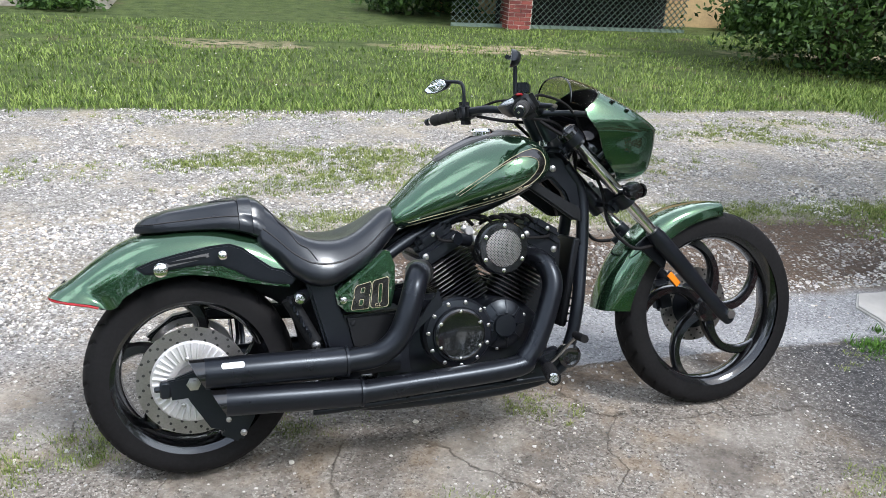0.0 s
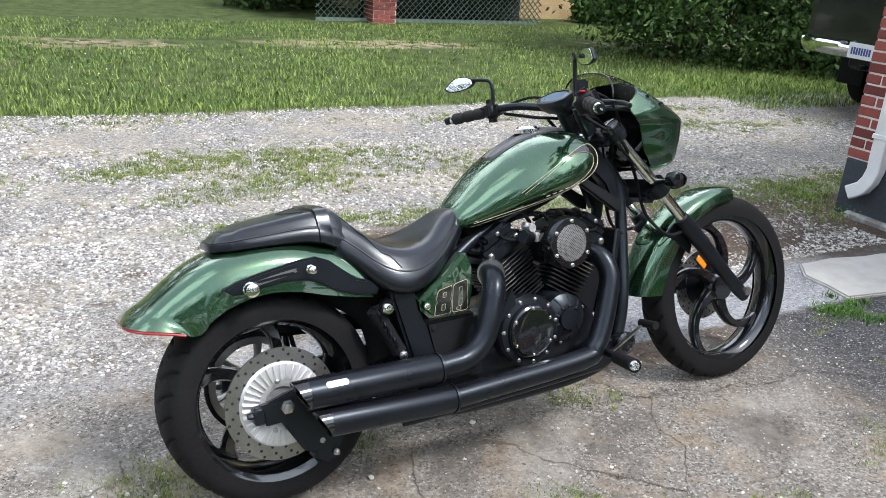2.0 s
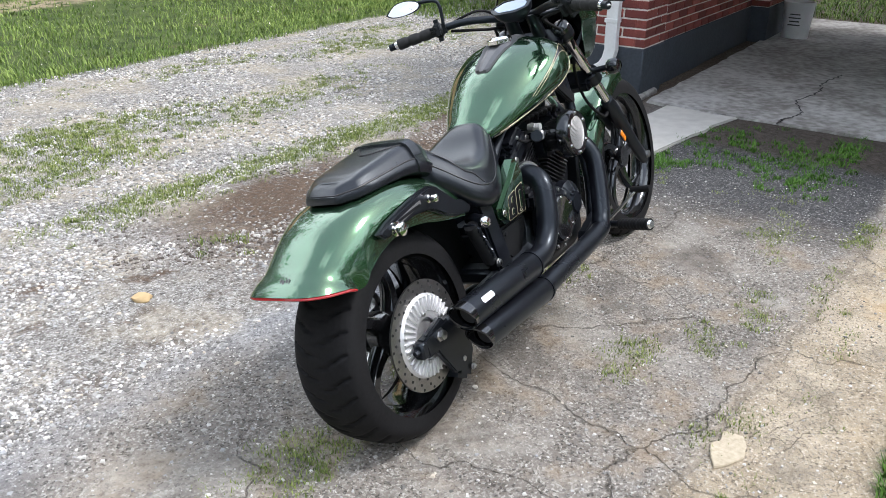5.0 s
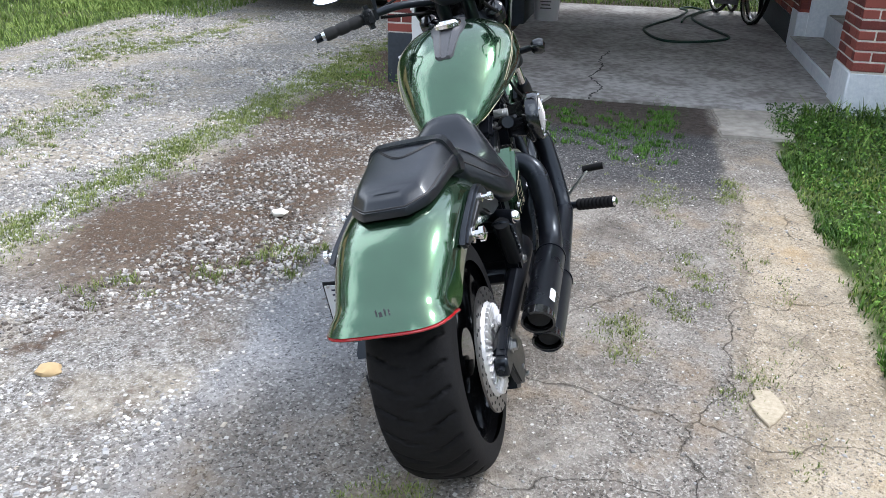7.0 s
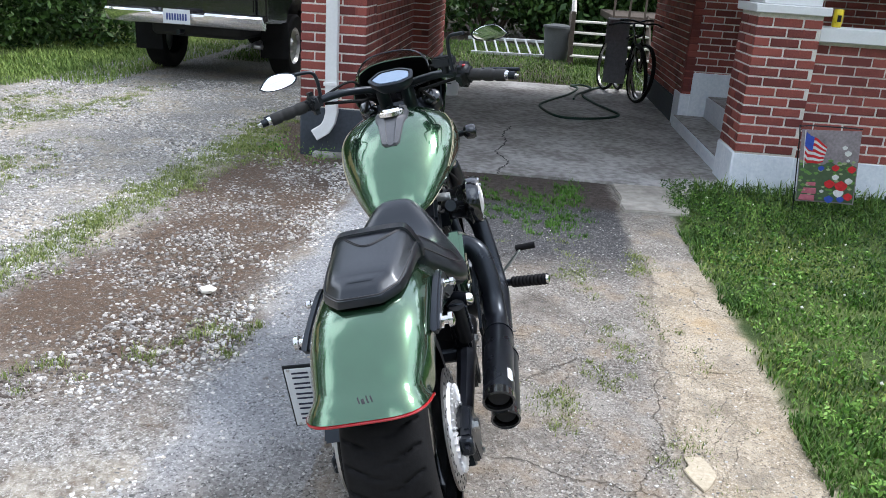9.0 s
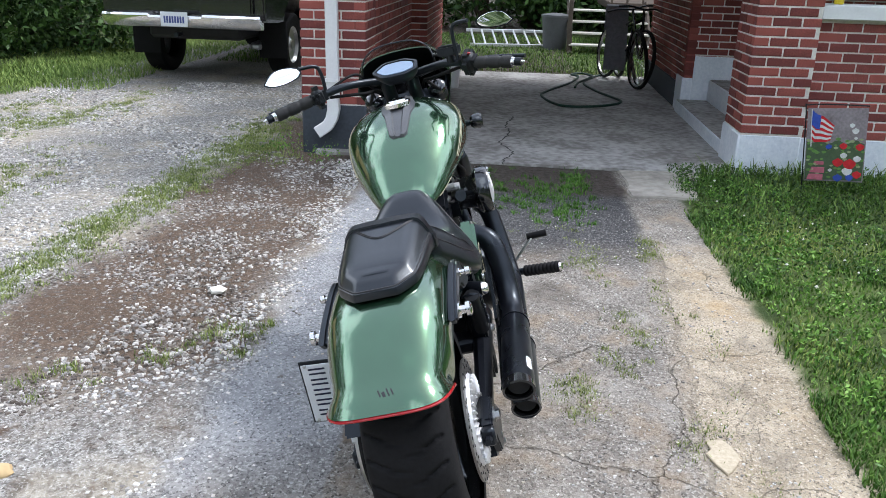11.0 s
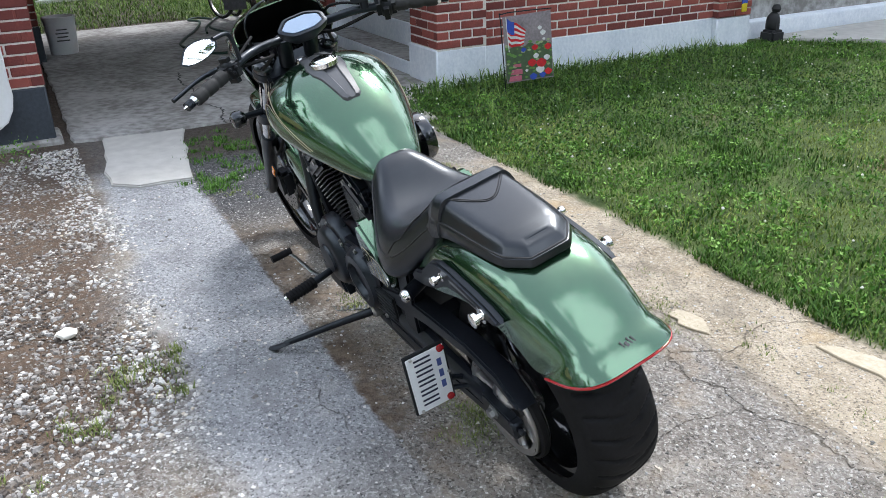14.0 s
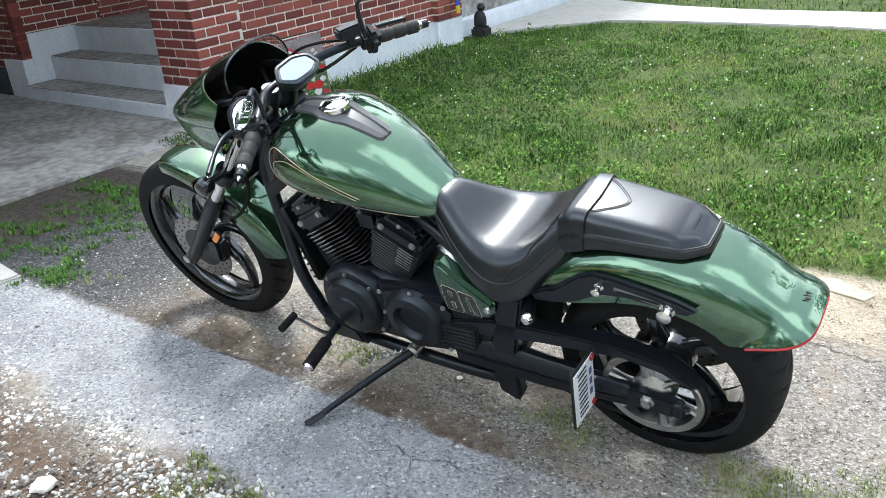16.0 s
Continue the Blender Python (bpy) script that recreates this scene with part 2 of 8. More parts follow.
def rings(loops, closed_loop=True, cap=True, bm=None):
    """Skin a run of vertex loops."""
    bm = bm or bmesh.new()
    vs = [[bm.verts.new(p) for p in lp] for lp in loops]
    k = len(vs[0])
    for a, b in zip(vs, vs[1:]):
        for i in range(k if closed_loop else k - 1):
            j = (i + 1) % k
            bm.faces.new((a[i], a[j], b[j], b[i]))
    if cap and closed_loop:
        bm.faces.new(vs[0][::-1])
        bm.faces.new(vs[-1])
    return bm


def tube(pts, r, n=12, smooth=6, cap=True, flat=1.0):
    """A pipe along a smooth line; r is one radius or one for each given point."""
    line = spline(pts, smooth) if smooth > 1 and len(pts) > 2 else [Vector(p) for p in pts]
    rs = r if hasattr(r, "__len__") else [r] * len(pts)
    loops, up = [], None
    for i, p in enumerate(line):
        d = (line[min(i + 1, len(line) - 1)] - line[max(i - 1, 0)]).normalized()
        if up is None:
            up = Vector((0, 0, 1)) if abs(d.z) < 0.9 else Vector((0, 1, 0))
        s = d.cross(up).normalized()
        up = s.cross(d).normalized()
        f = i / max(1, len(line) - 1) * (len(rs) - 1)
        k = min(int(f), len(rs) - 2)
        rad = rs[k] + (rs[k + 1] - rs[k]) * (f - k)
        loops.append([p + rad * (math.cos(a) * s + flat * math.sin(a) * up) for a in (2 * math.pi * q / n for q in range(n))])
    return rings(loops, True, cap)


def lathe(profile, c=(0, 0, 0), n=48, axis="y", close=False):
    """Turn (radius, height) pairs round an axis through c."""
    loops = []
    for r, h in profile:
        lp = []
        for k in range(n):
            a = 2 * math.pi * k / n
            u, v = r * math.cos(a), r * math.sin(a)
            lp.append(Vector(c) + Vector({"y": (u, h, v), "x": (h, u, v), "z": (u, v, h)}[axis]))
        loops.append(lp)
    if close:
        loops.append(loops[0])
    bm = rings(loops, True, not close)
    if close:
        bmesh.ops.remove_doubles(bm, verts=bm.verts, dist=1e-6)
    return bm


def plate(outline, y0, y1, bevel=0.0, round_n=0):
    """An outline in x and z, given thickness from y0 to y1."""
    pts = [(p.x, p.z) for p in spline([(x, 0, z) for x, z in (*outline, outline[0])], round_n)[:-1]] if round_n else outline
    bm = bmesh.new()
    f = bm.faces.new([bm.verts.new((x, y0, z)) for x, z in pts])
    r = bmesh.ops.extrude_face_region(bm, geom=[f])
    bmesh.ops.translate(bm, verts=[v for v in r["geom"] if isinstance(v, bmesh.types.BMVert)], vec=(0, y1 - y0, 0))
    if bevel:
        es = [e for e in bm.edges if abs(e.verts[0].co.y - e.verts[1].co.y) < 1e-6]
        bmesh.ops.bevel(bm, geom=es, offset=bevel, segments=2, affect="EDGES", clamp_overlap=True)
    return bm


def interp(table, x):
    """Smooth values from rows of (x, a, b, ...)."""
    xs = [r[0] for r in table]
    if x <= xs[0]:
        return table[0][1:]
    if x >= xs[-1]:
        return table[-1][1:]
    i = max(k for k in range(len(xs) - 1) if xs[k] <= x)
    t = (x - xs[i]) / (xs[i + 1] - xs[i])
    a, b = table[max(i - 1, 0)], table[min(i + 2, len(xs) - 1)]
    out = []
    for p, q, r, s in zip(a[1:], table[i][1:], table[i + 1][1:], b[1:]):
        m0 = (r - p) / max(1e-6, xs[i + 1] - a[0]) * (xs[i + 1] - xs[i])
        m1 = (s - q) / max(1e-6, b[0] - xs[i]) * (xs[i + 1] - xs[i])
        out.append((2 * t ** 3 - 3 * t * t + 1) * q + (t ** 3 - 2 * t * t + t) * m0 + (-2 * t ** 3 + 3 * t * t) * r + (t ** 3 - t * t) * m1)
    return out


def scatter(name, base_v, base_f, places, rot, scl, material, label, category, seed=0):
    """Many small copies of a shape joined into one mesh of kind stuff."""
    places, base_v, base_f = np.asarray(places, float), np.asarray(base_v, float), np.asarray(base_f, int)
    k, nv = len(places), len(base_v)
    c, s = np.cos(rot)[:, None], np.sin(rot)[:, None]
    v = base_v[None] * scl[:, None, :]
    x, y = v[..., 0] * c - v[..., 1] * s, v[..., 0] * s + v[..., 1] * c
    co = np.stack([x, y, v[..., 2]], -1) + places[:, None]
    fc = (base_f[None] + (np.arange(k) * nv)[:, None, None]).reshape(-1, base_f.shape[1])
    me = bpy.data.meshes.new(name)
    me.from_pydata(co.reshape(-1, 3).tolist(), [], fc.tolist())
    me.materials.append(material)
    return tagged(new(name, me), label, category, kind="stuff")

# ---- ground ----
def ground_material():
    m = bpy.data.materials.new("driveway_gravel_and_soil")
    m.use_nodes = True
    n, l = m.node_tree.nodes, m.node_tree.links
    b = n["Principled BSDF"]
    b.inputs["Roughness"].default_value, b.inputs["Specular IOR Level"].default_value = 0.9, 0.3
    geo, sep = n.new("ShaderNodeNewGeometry"), n.new("ShaderNodeSeparateXYZ")
    l.new(geo.outputs["Position"], sep.inputs[0])

    def noise_of(scale, detail=5.0, rough=0.6):
        z = n.new("ShaderNodeTexNoise")
        z.inputs["Scale"].default_value, z.inputs["Detail"].default_value, z.inputs["Roughness"].default_value = scale, detail, rough
        l.new(geo.outputs["Position"], z.inputs["Vector"])
        return z.outputs["Fac"]

    def mth(op, a, c, d=None):
        k = n.new("ShaderNodeMath")
        k.operation = op
        for i, v in enumerate((a, c, d)):
            if v is None:
                continue
            if isinstance(v, (int, float)):
                k.inputs[i].default_value = v
            else:
                l.new(v, k.inputs[i])
        return k.outputs[0]

    def step(v, lo, hi):
        k = n.new("ShaderNodeMapRange")
        k.interpolation_type = "SMOOTHSTEP"
        k.inputs[1].default_value, k.inputs[2].default_value = lo, hi
        l.new(v, k.inputs[0])
        return k.outputs[0]

    def two(fac, c1, c2, lo=0.35, hi=0.65):
        r = n.new("ShaderNodeValToRGB")
        r.color_ramp.elements[0].position, r.color_ramp.elements[1].position = lo, hi
        r.color_ramp.elements[0].color, r.color_ramp.elements[1].color = (*c1, 1), (*c2, 1)
        l.new(fac, r.inputs[0])
        return r.outputs[0]

    def over(under, top, mask):
        k = n.new("ShaderNodeMix")
        k.data_type = "RGBA"
        l.new(mask, k.inputs[0])
        l.new(under, k.inputs[6])
        l.new(top, k.inputs[7])
        return k.outputs[2]

    big, mid, fine, grit = noise_of(0.9), noise_of(4.0), noise_of(26.0), noise_of(140.0, 3.0, 0.7)
    wob = mth("ADD", mth("MULTIPLY_ADD", big, 0.7, -0.35), mth("MULTIPLY_ADD", mid, 0.24, -0.12))
    wob2 = mth("MULTIPLY_ADD", mid, 0.16, -0.08)
    X, Y = mth("ADD", sep.outputs[0], wob), mth("ADD", sep.outputs[1], wob)
    Ys, Xs = mth("ADD", sep.outputs[1], wob2), mth("ADD", sep.outputs[0], wob2)
    vor = n.new("ShaderNodeTexVoronoi")
    vor.inputs["Scale"].default_value = 120.0
    l.new(geo.outputs["Position"], vor.inputs["Vector"])
    pebble = n.new("ShaderNodeSeparateColor")
    l.new(vor.outputs["Color"], pebble.inputs[0])
    peb = pebble.outputs[0]

    soil = over(two(mid, (0.040, 0.066, 0.016), (0.10, 0.135, 0.038)), two(fine, (0.09, 0.068, 0.038), (0.19, 0.145, 0.085)), step(big, 0.58, 0.75))
    dirt_path = two(fine, (0.26, 0.21, 0.13), (0.42, 0.35, 0.24))
    gravel = over(two(fine, (0.12, 0.110, 0.096), (0.37, 0.348, 0.312)), two(peb, (0.09, 0.084, 0.077), (0.60, 0.59, 0.57), 0.1, 0.9), step(grit, 0.4, 0.6))
    dust = noise_of(1.7, 9.0, 0.62)
    gravel = over(gravel, two(fine, (0.30, 0.255, 0.185), (0.55, 0.49, 0.39)), mth("MULTIPLY", step(dust, 0.44, 0.62), 0.65))
    brown = over(two(fine, (0.060, 0.041, 0.028), (0.155, 0.108, 0.075)), two(peb, (0.10, 0.08, 0.06), (0.5, 0.47, 0.43), 0.3, 0.95), step(grit, 0.55, 0.7))
    drive = over(two(mid, (0.180, 0.160, 0.138), (0.325, 0.295, 0.255)), two(peb, (0.060, 0.055, 0.049), (0.50, 0.475, 0.435), 0.1, 0.9), step(grit, 0.42, 0.60))
    drive = over(drive, two(fine, (0.20, 0.145, 0.092), (0.37, 0.285, 0.19)), mth("MULTIPLY", step(mid, 0.48, 0.66), 0.55))
    damp_n = noise_of(2.6, 9.0, 0.65)
    drive = over(drive, two(fine, (0.36, 0.335, 0.295), (0.52, 0.49, 0.44)), mth("MULTIPLY", step(dust, 0.52, 0.66), 0.55))
    drive = over(drive, two(fine, (0.09, 0.082, 0.072), (0.19, 0.172, 0.15)), mth("MULTIPLY", step(damp_n, 0.52, 0.66), 0.6))
    tan = over(two(mid, (0.33, 0.270, 0.188), (0.54, 0.462, 0.345)), two(peb, (0.13, 0.11, 0.085), (0.60, 0.53, 0.43), 0.1, 0.9), step(grit, 0.46, 0.60))
    tan = over(tan, two(fine, (0.17, 0.145, 0.11), (0.30, 0.265, 0.21)), mth("MULTIPLY", step(damp_n, 0.52, 0.66), 0.6))
    tan = over(tan, two(fine, (0.44, 0.305, 0.155), (0.58, 0.44, 0.26)), mth("MULTIPLY", step(dust, 0.53, 0.67), 0.65))
    dark = over(two(fine, (0.030, 0.031, 0.034), (0.085, 0.084, 0.084)), two(peb, (0.045, 0.046, 0.050), (0.32, 0.32, 0.325), 0.4, 1.0), step(grit, 0.45, 0.62))

    slabc = over(two(mid, (0.245, 0.25, 0.262), (0.37, 0.378, 0.392)), two(peb, (0.10, 0.102, 0.108), (0.55, 0.56, 0.575), 0.1, 0.9), step(grit, 0.44, 0.60))
    slabc = over(slabc, two(fine, (0.19, 0.193, 0.20), (0.29, 0.292, 0.30)), mth("MULTIPLY", step(damp_n, 0.53, 0.66), 0.7))
    slabc = over(slabc, two(fine, (0.52, 0.505, 0.48), (0.62, 0.60, 0.57)), mth("MULTIPLY", step(dust, 0.54, 0.68), 0.35))
    Yn = mth("ADD", sep.outputs[1], mth("MULTIPLY_ADD", fine, 0.05, -0.025))

    col = over(soil, dirt_path, mth("MULTIPLY", mth("MULTIPLY", step(Y, 8.5, 8.8), step(Y, 9.5, 9.2)), mth("MULTIPLY", step(mid, 0.40, 0.52), step(noise_of(0.35), 0.44, 0.56))))
    near = mth("MULTIPLY", mth("MULTIPLY", step(Ys, 5.1, 4.85), step(X, 12.5, 11.5)), mth("MAXIMUM", step(Ys, 1.7, 2.0), step(X, 9.6, 9.2)))
    col = over(col, gravel, near)
    band = mth("MULTIPLY", mth("MULTIPLY", mth("MULTIPLY", step(Y, 0.70, 1.0), mth("MAXIMUM", step(X, 0.2, 0.9), mth("MULTIPLY", step(mid, 0.52, 0.66), step(X, -1.6, 0.3)))), step(Y, 2.0, 1.7)), step(fine, 0.30, 0.46))
    col = over(col, brown, band)
    col = over(col, slabc, mth("MULTIPLY", step(mth("MULTIPLY_ADD", wob, 0.25, Ys), 0.88, 0.74), step(X, 6.5, 5.5)))
    col = over(col, drive, mth("MULTIPLY", mth("MAXIMUM", step(Yn, 0.350, 0.330), mth("MULTIPLY", step(X, 0.5, -0.2), step(Y, 0.95, 0.55))), step(X, 6.5, 5.5)))
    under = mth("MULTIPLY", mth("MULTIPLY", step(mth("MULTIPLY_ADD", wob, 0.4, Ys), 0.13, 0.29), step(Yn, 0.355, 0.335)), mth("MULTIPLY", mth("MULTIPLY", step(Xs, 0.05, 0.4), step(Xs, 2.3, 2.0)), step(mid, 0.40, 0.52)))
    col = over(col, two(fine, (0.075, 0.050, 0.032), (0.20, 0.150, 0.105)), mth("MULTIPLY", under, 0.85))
    darkm = mth("MULTIPLY", mth("MULTIPLY", step(X, 1.85, 2.5), step(Ys, -0.98, -0.9)), mth("MULTIPLY", step(Ys, 0.40, 0.32), step(Xs, 4.6, 4.4)))
    col = over(col, dark, darkm)
    damp = mth("MULTIPLY", mth("MULTIPLY", step(Xs, 3.25, 3.5), step(Ys, -0.98, -0.9)), step(Ys, 1.3, 1.1))
    col = over(col, two(fine, (0.045, 0.034, 0.027), (0.10, 0.08, 0.065)), mth("MULTIPLY", damp, 0.8))
    stainm = n.new("ShaderNodeVectorMath")
    stainm.operation = "DISTANCE"
    stainm.inputs[1].default_value = (1.66, -0.36, 0)
    l.new(geo.outputs["Position"], stainm.inputs[0])
    col = over(col, two(fine, (0.055, 0.045, 0.038), (0.11, 0.09, 0.075)), mth("MULTIPLY", step(mth("ADD", stainm.outputs["Value"], wob2), 0.20, 0.06), 0.6))
    col = over(col, tan, mth("MULTIPLY", step(mth("MULTIPLY_ADD", wob, 0.3, mth("MULTIPLY_ADD", sep.outputs[0], 0.07, Ys)), -0.66, -0.84), step(X, 2.9, 1.9)))
    col = over(col, drive, mth("MULTIPLY", mth("MULTIPLY", step(Ys, -0.86, -0.94), step(Xs, 2.2, 2.6)), step(Xs, 4.2, 4.1)))
    lawnm = mth("MULTIPLY", step(Ys, -1.2, -1.3), step(Xs, 6, 5.8))
    col = over(col, soil, lawnm)
    cr = n.new("ShaderNodeTexVoronoi")
    cr.feature = "DISTANCE_TO_EDGE"
    cr.inputs["Scale"].default_value = 1.15
    warp = n.new("ShaderNodeVectorMath")
    warp.operation = "MULTIPLY_ADD"
    wn_ = n.new("ShaderNodeTexNoise")
    wn_.inputs["Scale"].default_value, wn_.inputs["Detail"].default_value = 3.0, 6.0
    l.new(geo.outputs["Position"], wn_.inputs["Vector"])
    l.new(wn_.outputs["Color"], warp.inputs[0])
    warp.inputs[1].default_value = (0.5, 0.5, 0.0)
    l.new(geo.outputs["Position"], warp.inputs[2])
    l.new(warp.outputs[0], cr.inputs["Vector"])
    cr2 = n.new("ShaderNodeTexVoronoi")
    cr2.feature = "DISTANCE_TO_EDGE"
    cr2.inputs["Scale"].default_value = 5.6
    warp2 = n.new("ShaderNodeVectorMath")
    warp2.operation = "MULTIPLY_ADD"
    warp2.inputs[1].default_value = (0.34, 0.34, 0.0)
    l.new(wn_.outputs["Color"], warp2.inputs[0])
    l.new(geo.outputs["Position"], warp2.inputs[2])
    l.new(warp2.outputs[0], cr2.inputs["Vector"])
    paved = mth("MULTIPLY", mth("MULTIPLY", step(Ys, -1.3, -1.2), step(Y, 0.7, 0.45)), step(Xs, 2.6, 2.3))
    crack = mth("MULTIPLY", mth("MULTIPLY", step(mth("MULTIPLY_ADD", grit, 0.010, cr.outputs["Distance"]), 0.0105, 0.005), paved), step(big, 0.42, 0.5))
    net = mth("MULTIPLY", mth("MULTIPLY", step(mth("MULTIPLY_ADD", grit, 0.02, cr2.outputs["Distance"]), 0.021, 0.010), mth("MULTIPLY", step(Ys, -1.28, -1.2), step(Ys, -0.30, -0.55))), mth("MULTIPLY", step(mth("ADD", damp_n, mth("MULTIPLY_ADD", grit, 0.3, -0.15)), 0.44, 0.58), step(Xs, 2.6, 2.3)))
    seam_ = mth("MULTIPLY", mth("SUBTRACT", 1.0, step(mth("ABSOLUTE", mth("ADD", mth("MULTIPLY_ADD", sep.outputs[0], 0.07, Ys), 0.76), 0.0), 0.006, 0.02)), mth("MULTIPLY", step(Xs, 2.5, 2.2), step(big, 0.30, 0.42)))
    crack = mth("MAXIMUM", crack, mth("MAXIMUM", mth("MULTIPLY", net, 0.55), mth("MULTIPLY", seam_, 0.55)))
    col = over(col, two(fine, (0.05, 0.04, 0.03), (0.13, 0.11, 0.085)), mth("MULTIPLY", crack, 0.42))
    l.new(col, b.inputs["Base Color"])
    bp = n.new("ShaderNodeBump")
    bp.inputs["Strength"].default_value, bp.inputs["Distance"].default_value = 1.0, 0.020
    l.new(mth("SUBTRACT", mth("ADD", mth("MULTIPLY", fine, 0.6), mth("MULTIPLY", mth("ADD", grit, peb), 0.35)), mth("MULTIPLY", crack, 0.45)), bp.inputs["Height"])
    l.new(bp.outputs[0], b.inputs["Normal"])
    return m


def axis_steps(lo, hi, fine, far):
    v = list(np.arange(lo, hi + 1e-6, fine))
    s, a, c = fine, lo, hi
    while c < far:
        s *= 1.6
        a, c = a - s, c + s
        v = [a, *v, c]
    return v


gx, gy = axis_steps(-3.5, 9.5, 0.11, 420), axis_steps(-6.0, 6.0, 0.11, 420)
gv = []
for yy in gy:
    for xx in gx:
        z = 0.0
        if -6 < yy < 6 and -3.5 < xx < 9.5:
            z = 0.010 * noise.noise((xx * 1.3, yy * 1.3, 0)) + 0.006 * noise.noise((xx * 5, yy * 5, 3))
            z *= 0.35 if -1.35 < yy < 0.8 else 1.0
        gv.append((xx, yy, z - 0.004))
nx = len(gx)
gf = [(j * nx + i, j * nx + i + 1, (j + 1) * nx + i + 1, (j + 1) * nx + i) for j in range(len(gy) - 1) for i in range(nx - 1)]
gme = bpy.data.meshes.new("ground")
gme.from_pydata(gv, [], gf)
gme.polygons.foreach_set("use_smooth", [True] * len(gf))
gme.materials.append(ground_material())
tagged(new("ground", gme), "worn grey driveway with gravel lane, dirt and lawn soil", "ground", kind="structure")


def slab(name, outline, z0, z1, material, label, category="slab", bevel=0.012, jag=0.0, kind="structure"):
    pts = []
    for (x0, y0), (x1, y1) in zip(outline, outline[1:] + outline[:1]):
        k = max(1, int(math.hypot(x1 - x0, y1 - y0) / 0.12)) if jag else 1
        pts += [(x0 + (x1 - x0) * i / k + random.uniform(-jag, jag), y0 + (y1 - y0) * i / k + random.uniform(-jag, jag)) for i in range(k)]
    bm = bmesh.new()
    f = bm.faces.new([bm.verts.new((x, y, z0)) for x, y in pts])
    r = bmesh.ops.extrude_face_region(bm, geom=[f])
    up = [v for v in r["geom"] if isinstance(v, bmesh.types.BMVert)]
    bmesh.ops.translate(bm, verts=up, vec=(0, 0, z1 - z0))
    if bevel:
        es = [e for e in bm.edges if e.verts[0].co.z > z1 - 1e-5 and e.verts[1].co.z > z1 - 1e-5]
        bmesh.ops.bevel(bm, geom=es, offset=bevel, segments=2, affect="EDGES", clamp_overlap=True)
    ob = part(name, bm, material)
    return tagged(ob, label, category, kind=kind)


slab("carport_floor", [(4.12, -1.82), (4.08, -0.9), (4.10, 0.2), (4.16, 0.86), (9.3, 0.86), (9.3, -1.82)], -0.08, 0.014, CONC, "stained grey concrete carport floor with cracks", "floor", 0.008, 0.012)
slab("apron_slab", [(2.98, 0.34), (3.5, 0.28), (4.09, 0.19), (4.13, 0.70), (3.6, 0.74), (3.12, 0.76), (3.02, 0.62)], -0.06, 0.012, WALKC, "pale broken concrete apron patch beside gravel", "slab", 0.008, 0.018)
slab("walk_slab", [(3.36, -0.93), (4.06, -0.92), (4.1, -1.5), (3.7, -1.42), (3.4, -1.36)], -0.06, 0.012, CONCL, "pale cracked concrete patch beside the lawn", "slab", 0.008, 0.02)
PATCHC = mat("tan_mortar_patch", (0.36, 0.305, 0.215), 0.9, 0.0, 0.3, 9.0, 0.5, 120, col2=(0.58, 0.51, 0.39), detail=8)
slab("concrete_patch", [(0.50, -0.80), (0.505, -0.86), (0.47, -0.885), (0.40, -0.885), (0.345, -0.86), (0.31, -0.832), (0.36, -0.805), (0.42, -0.79), (0.445, -0.807)], -0.03, 0.004, PATCHC, "small pale concrete patch in the driveway", "patch", 0.002, 0.006)
slab("concrete_patch", [(0.08, -1.07), (0.05, -1.13), (-0.06, -1.18), (-0.18, -1.19), (-0.32, -1.12), (-0.30, -1.06), (-0.14, -1.10), (-0.02, -1.07)], -0.03, 0.004, PATCHC, "pale concrete patch at the lawn's edge", "patch", 0.002, 0.006)
slab("front_walkway", [(4.30, -5.25), (4.02, -5.50), (3.65, -5.92), (3.20, -6.28), (2.6, -6.34), (1.9, -6.33), (1.1, -6.28), (0.5, -6.18), (-6, -5.3), (-6, -6.25), (0.6, -7.06), (1.97, -7.11), (2.85, -7.28), (3.7, -7.6), (4.3, -7.9)], -0.06, 0.02, WALKC, "pale concrete front walkway beside the lawn", "path", 0.008)

# ---- brick house ----
COURSE, UNIT, JOINT, BDEP = 0.0677, 0.2032, 0.0120, 0.09
brick_meshes = {}


def brick_mesh(length):
    key = round(length, 2)
    if key not in brick_meshes:
        bm = box(0, 0, 0, key, BDEP, COURSE - JOINT, 0.004)
        finish(bm, 30)
        me = bpy.data.meshes.new("brick")
        bm.to_mesh(me)
        bm.free()
        me.materials.append(BRICK)
        brick_meshes[key] = me
    return brick_meshes[key]


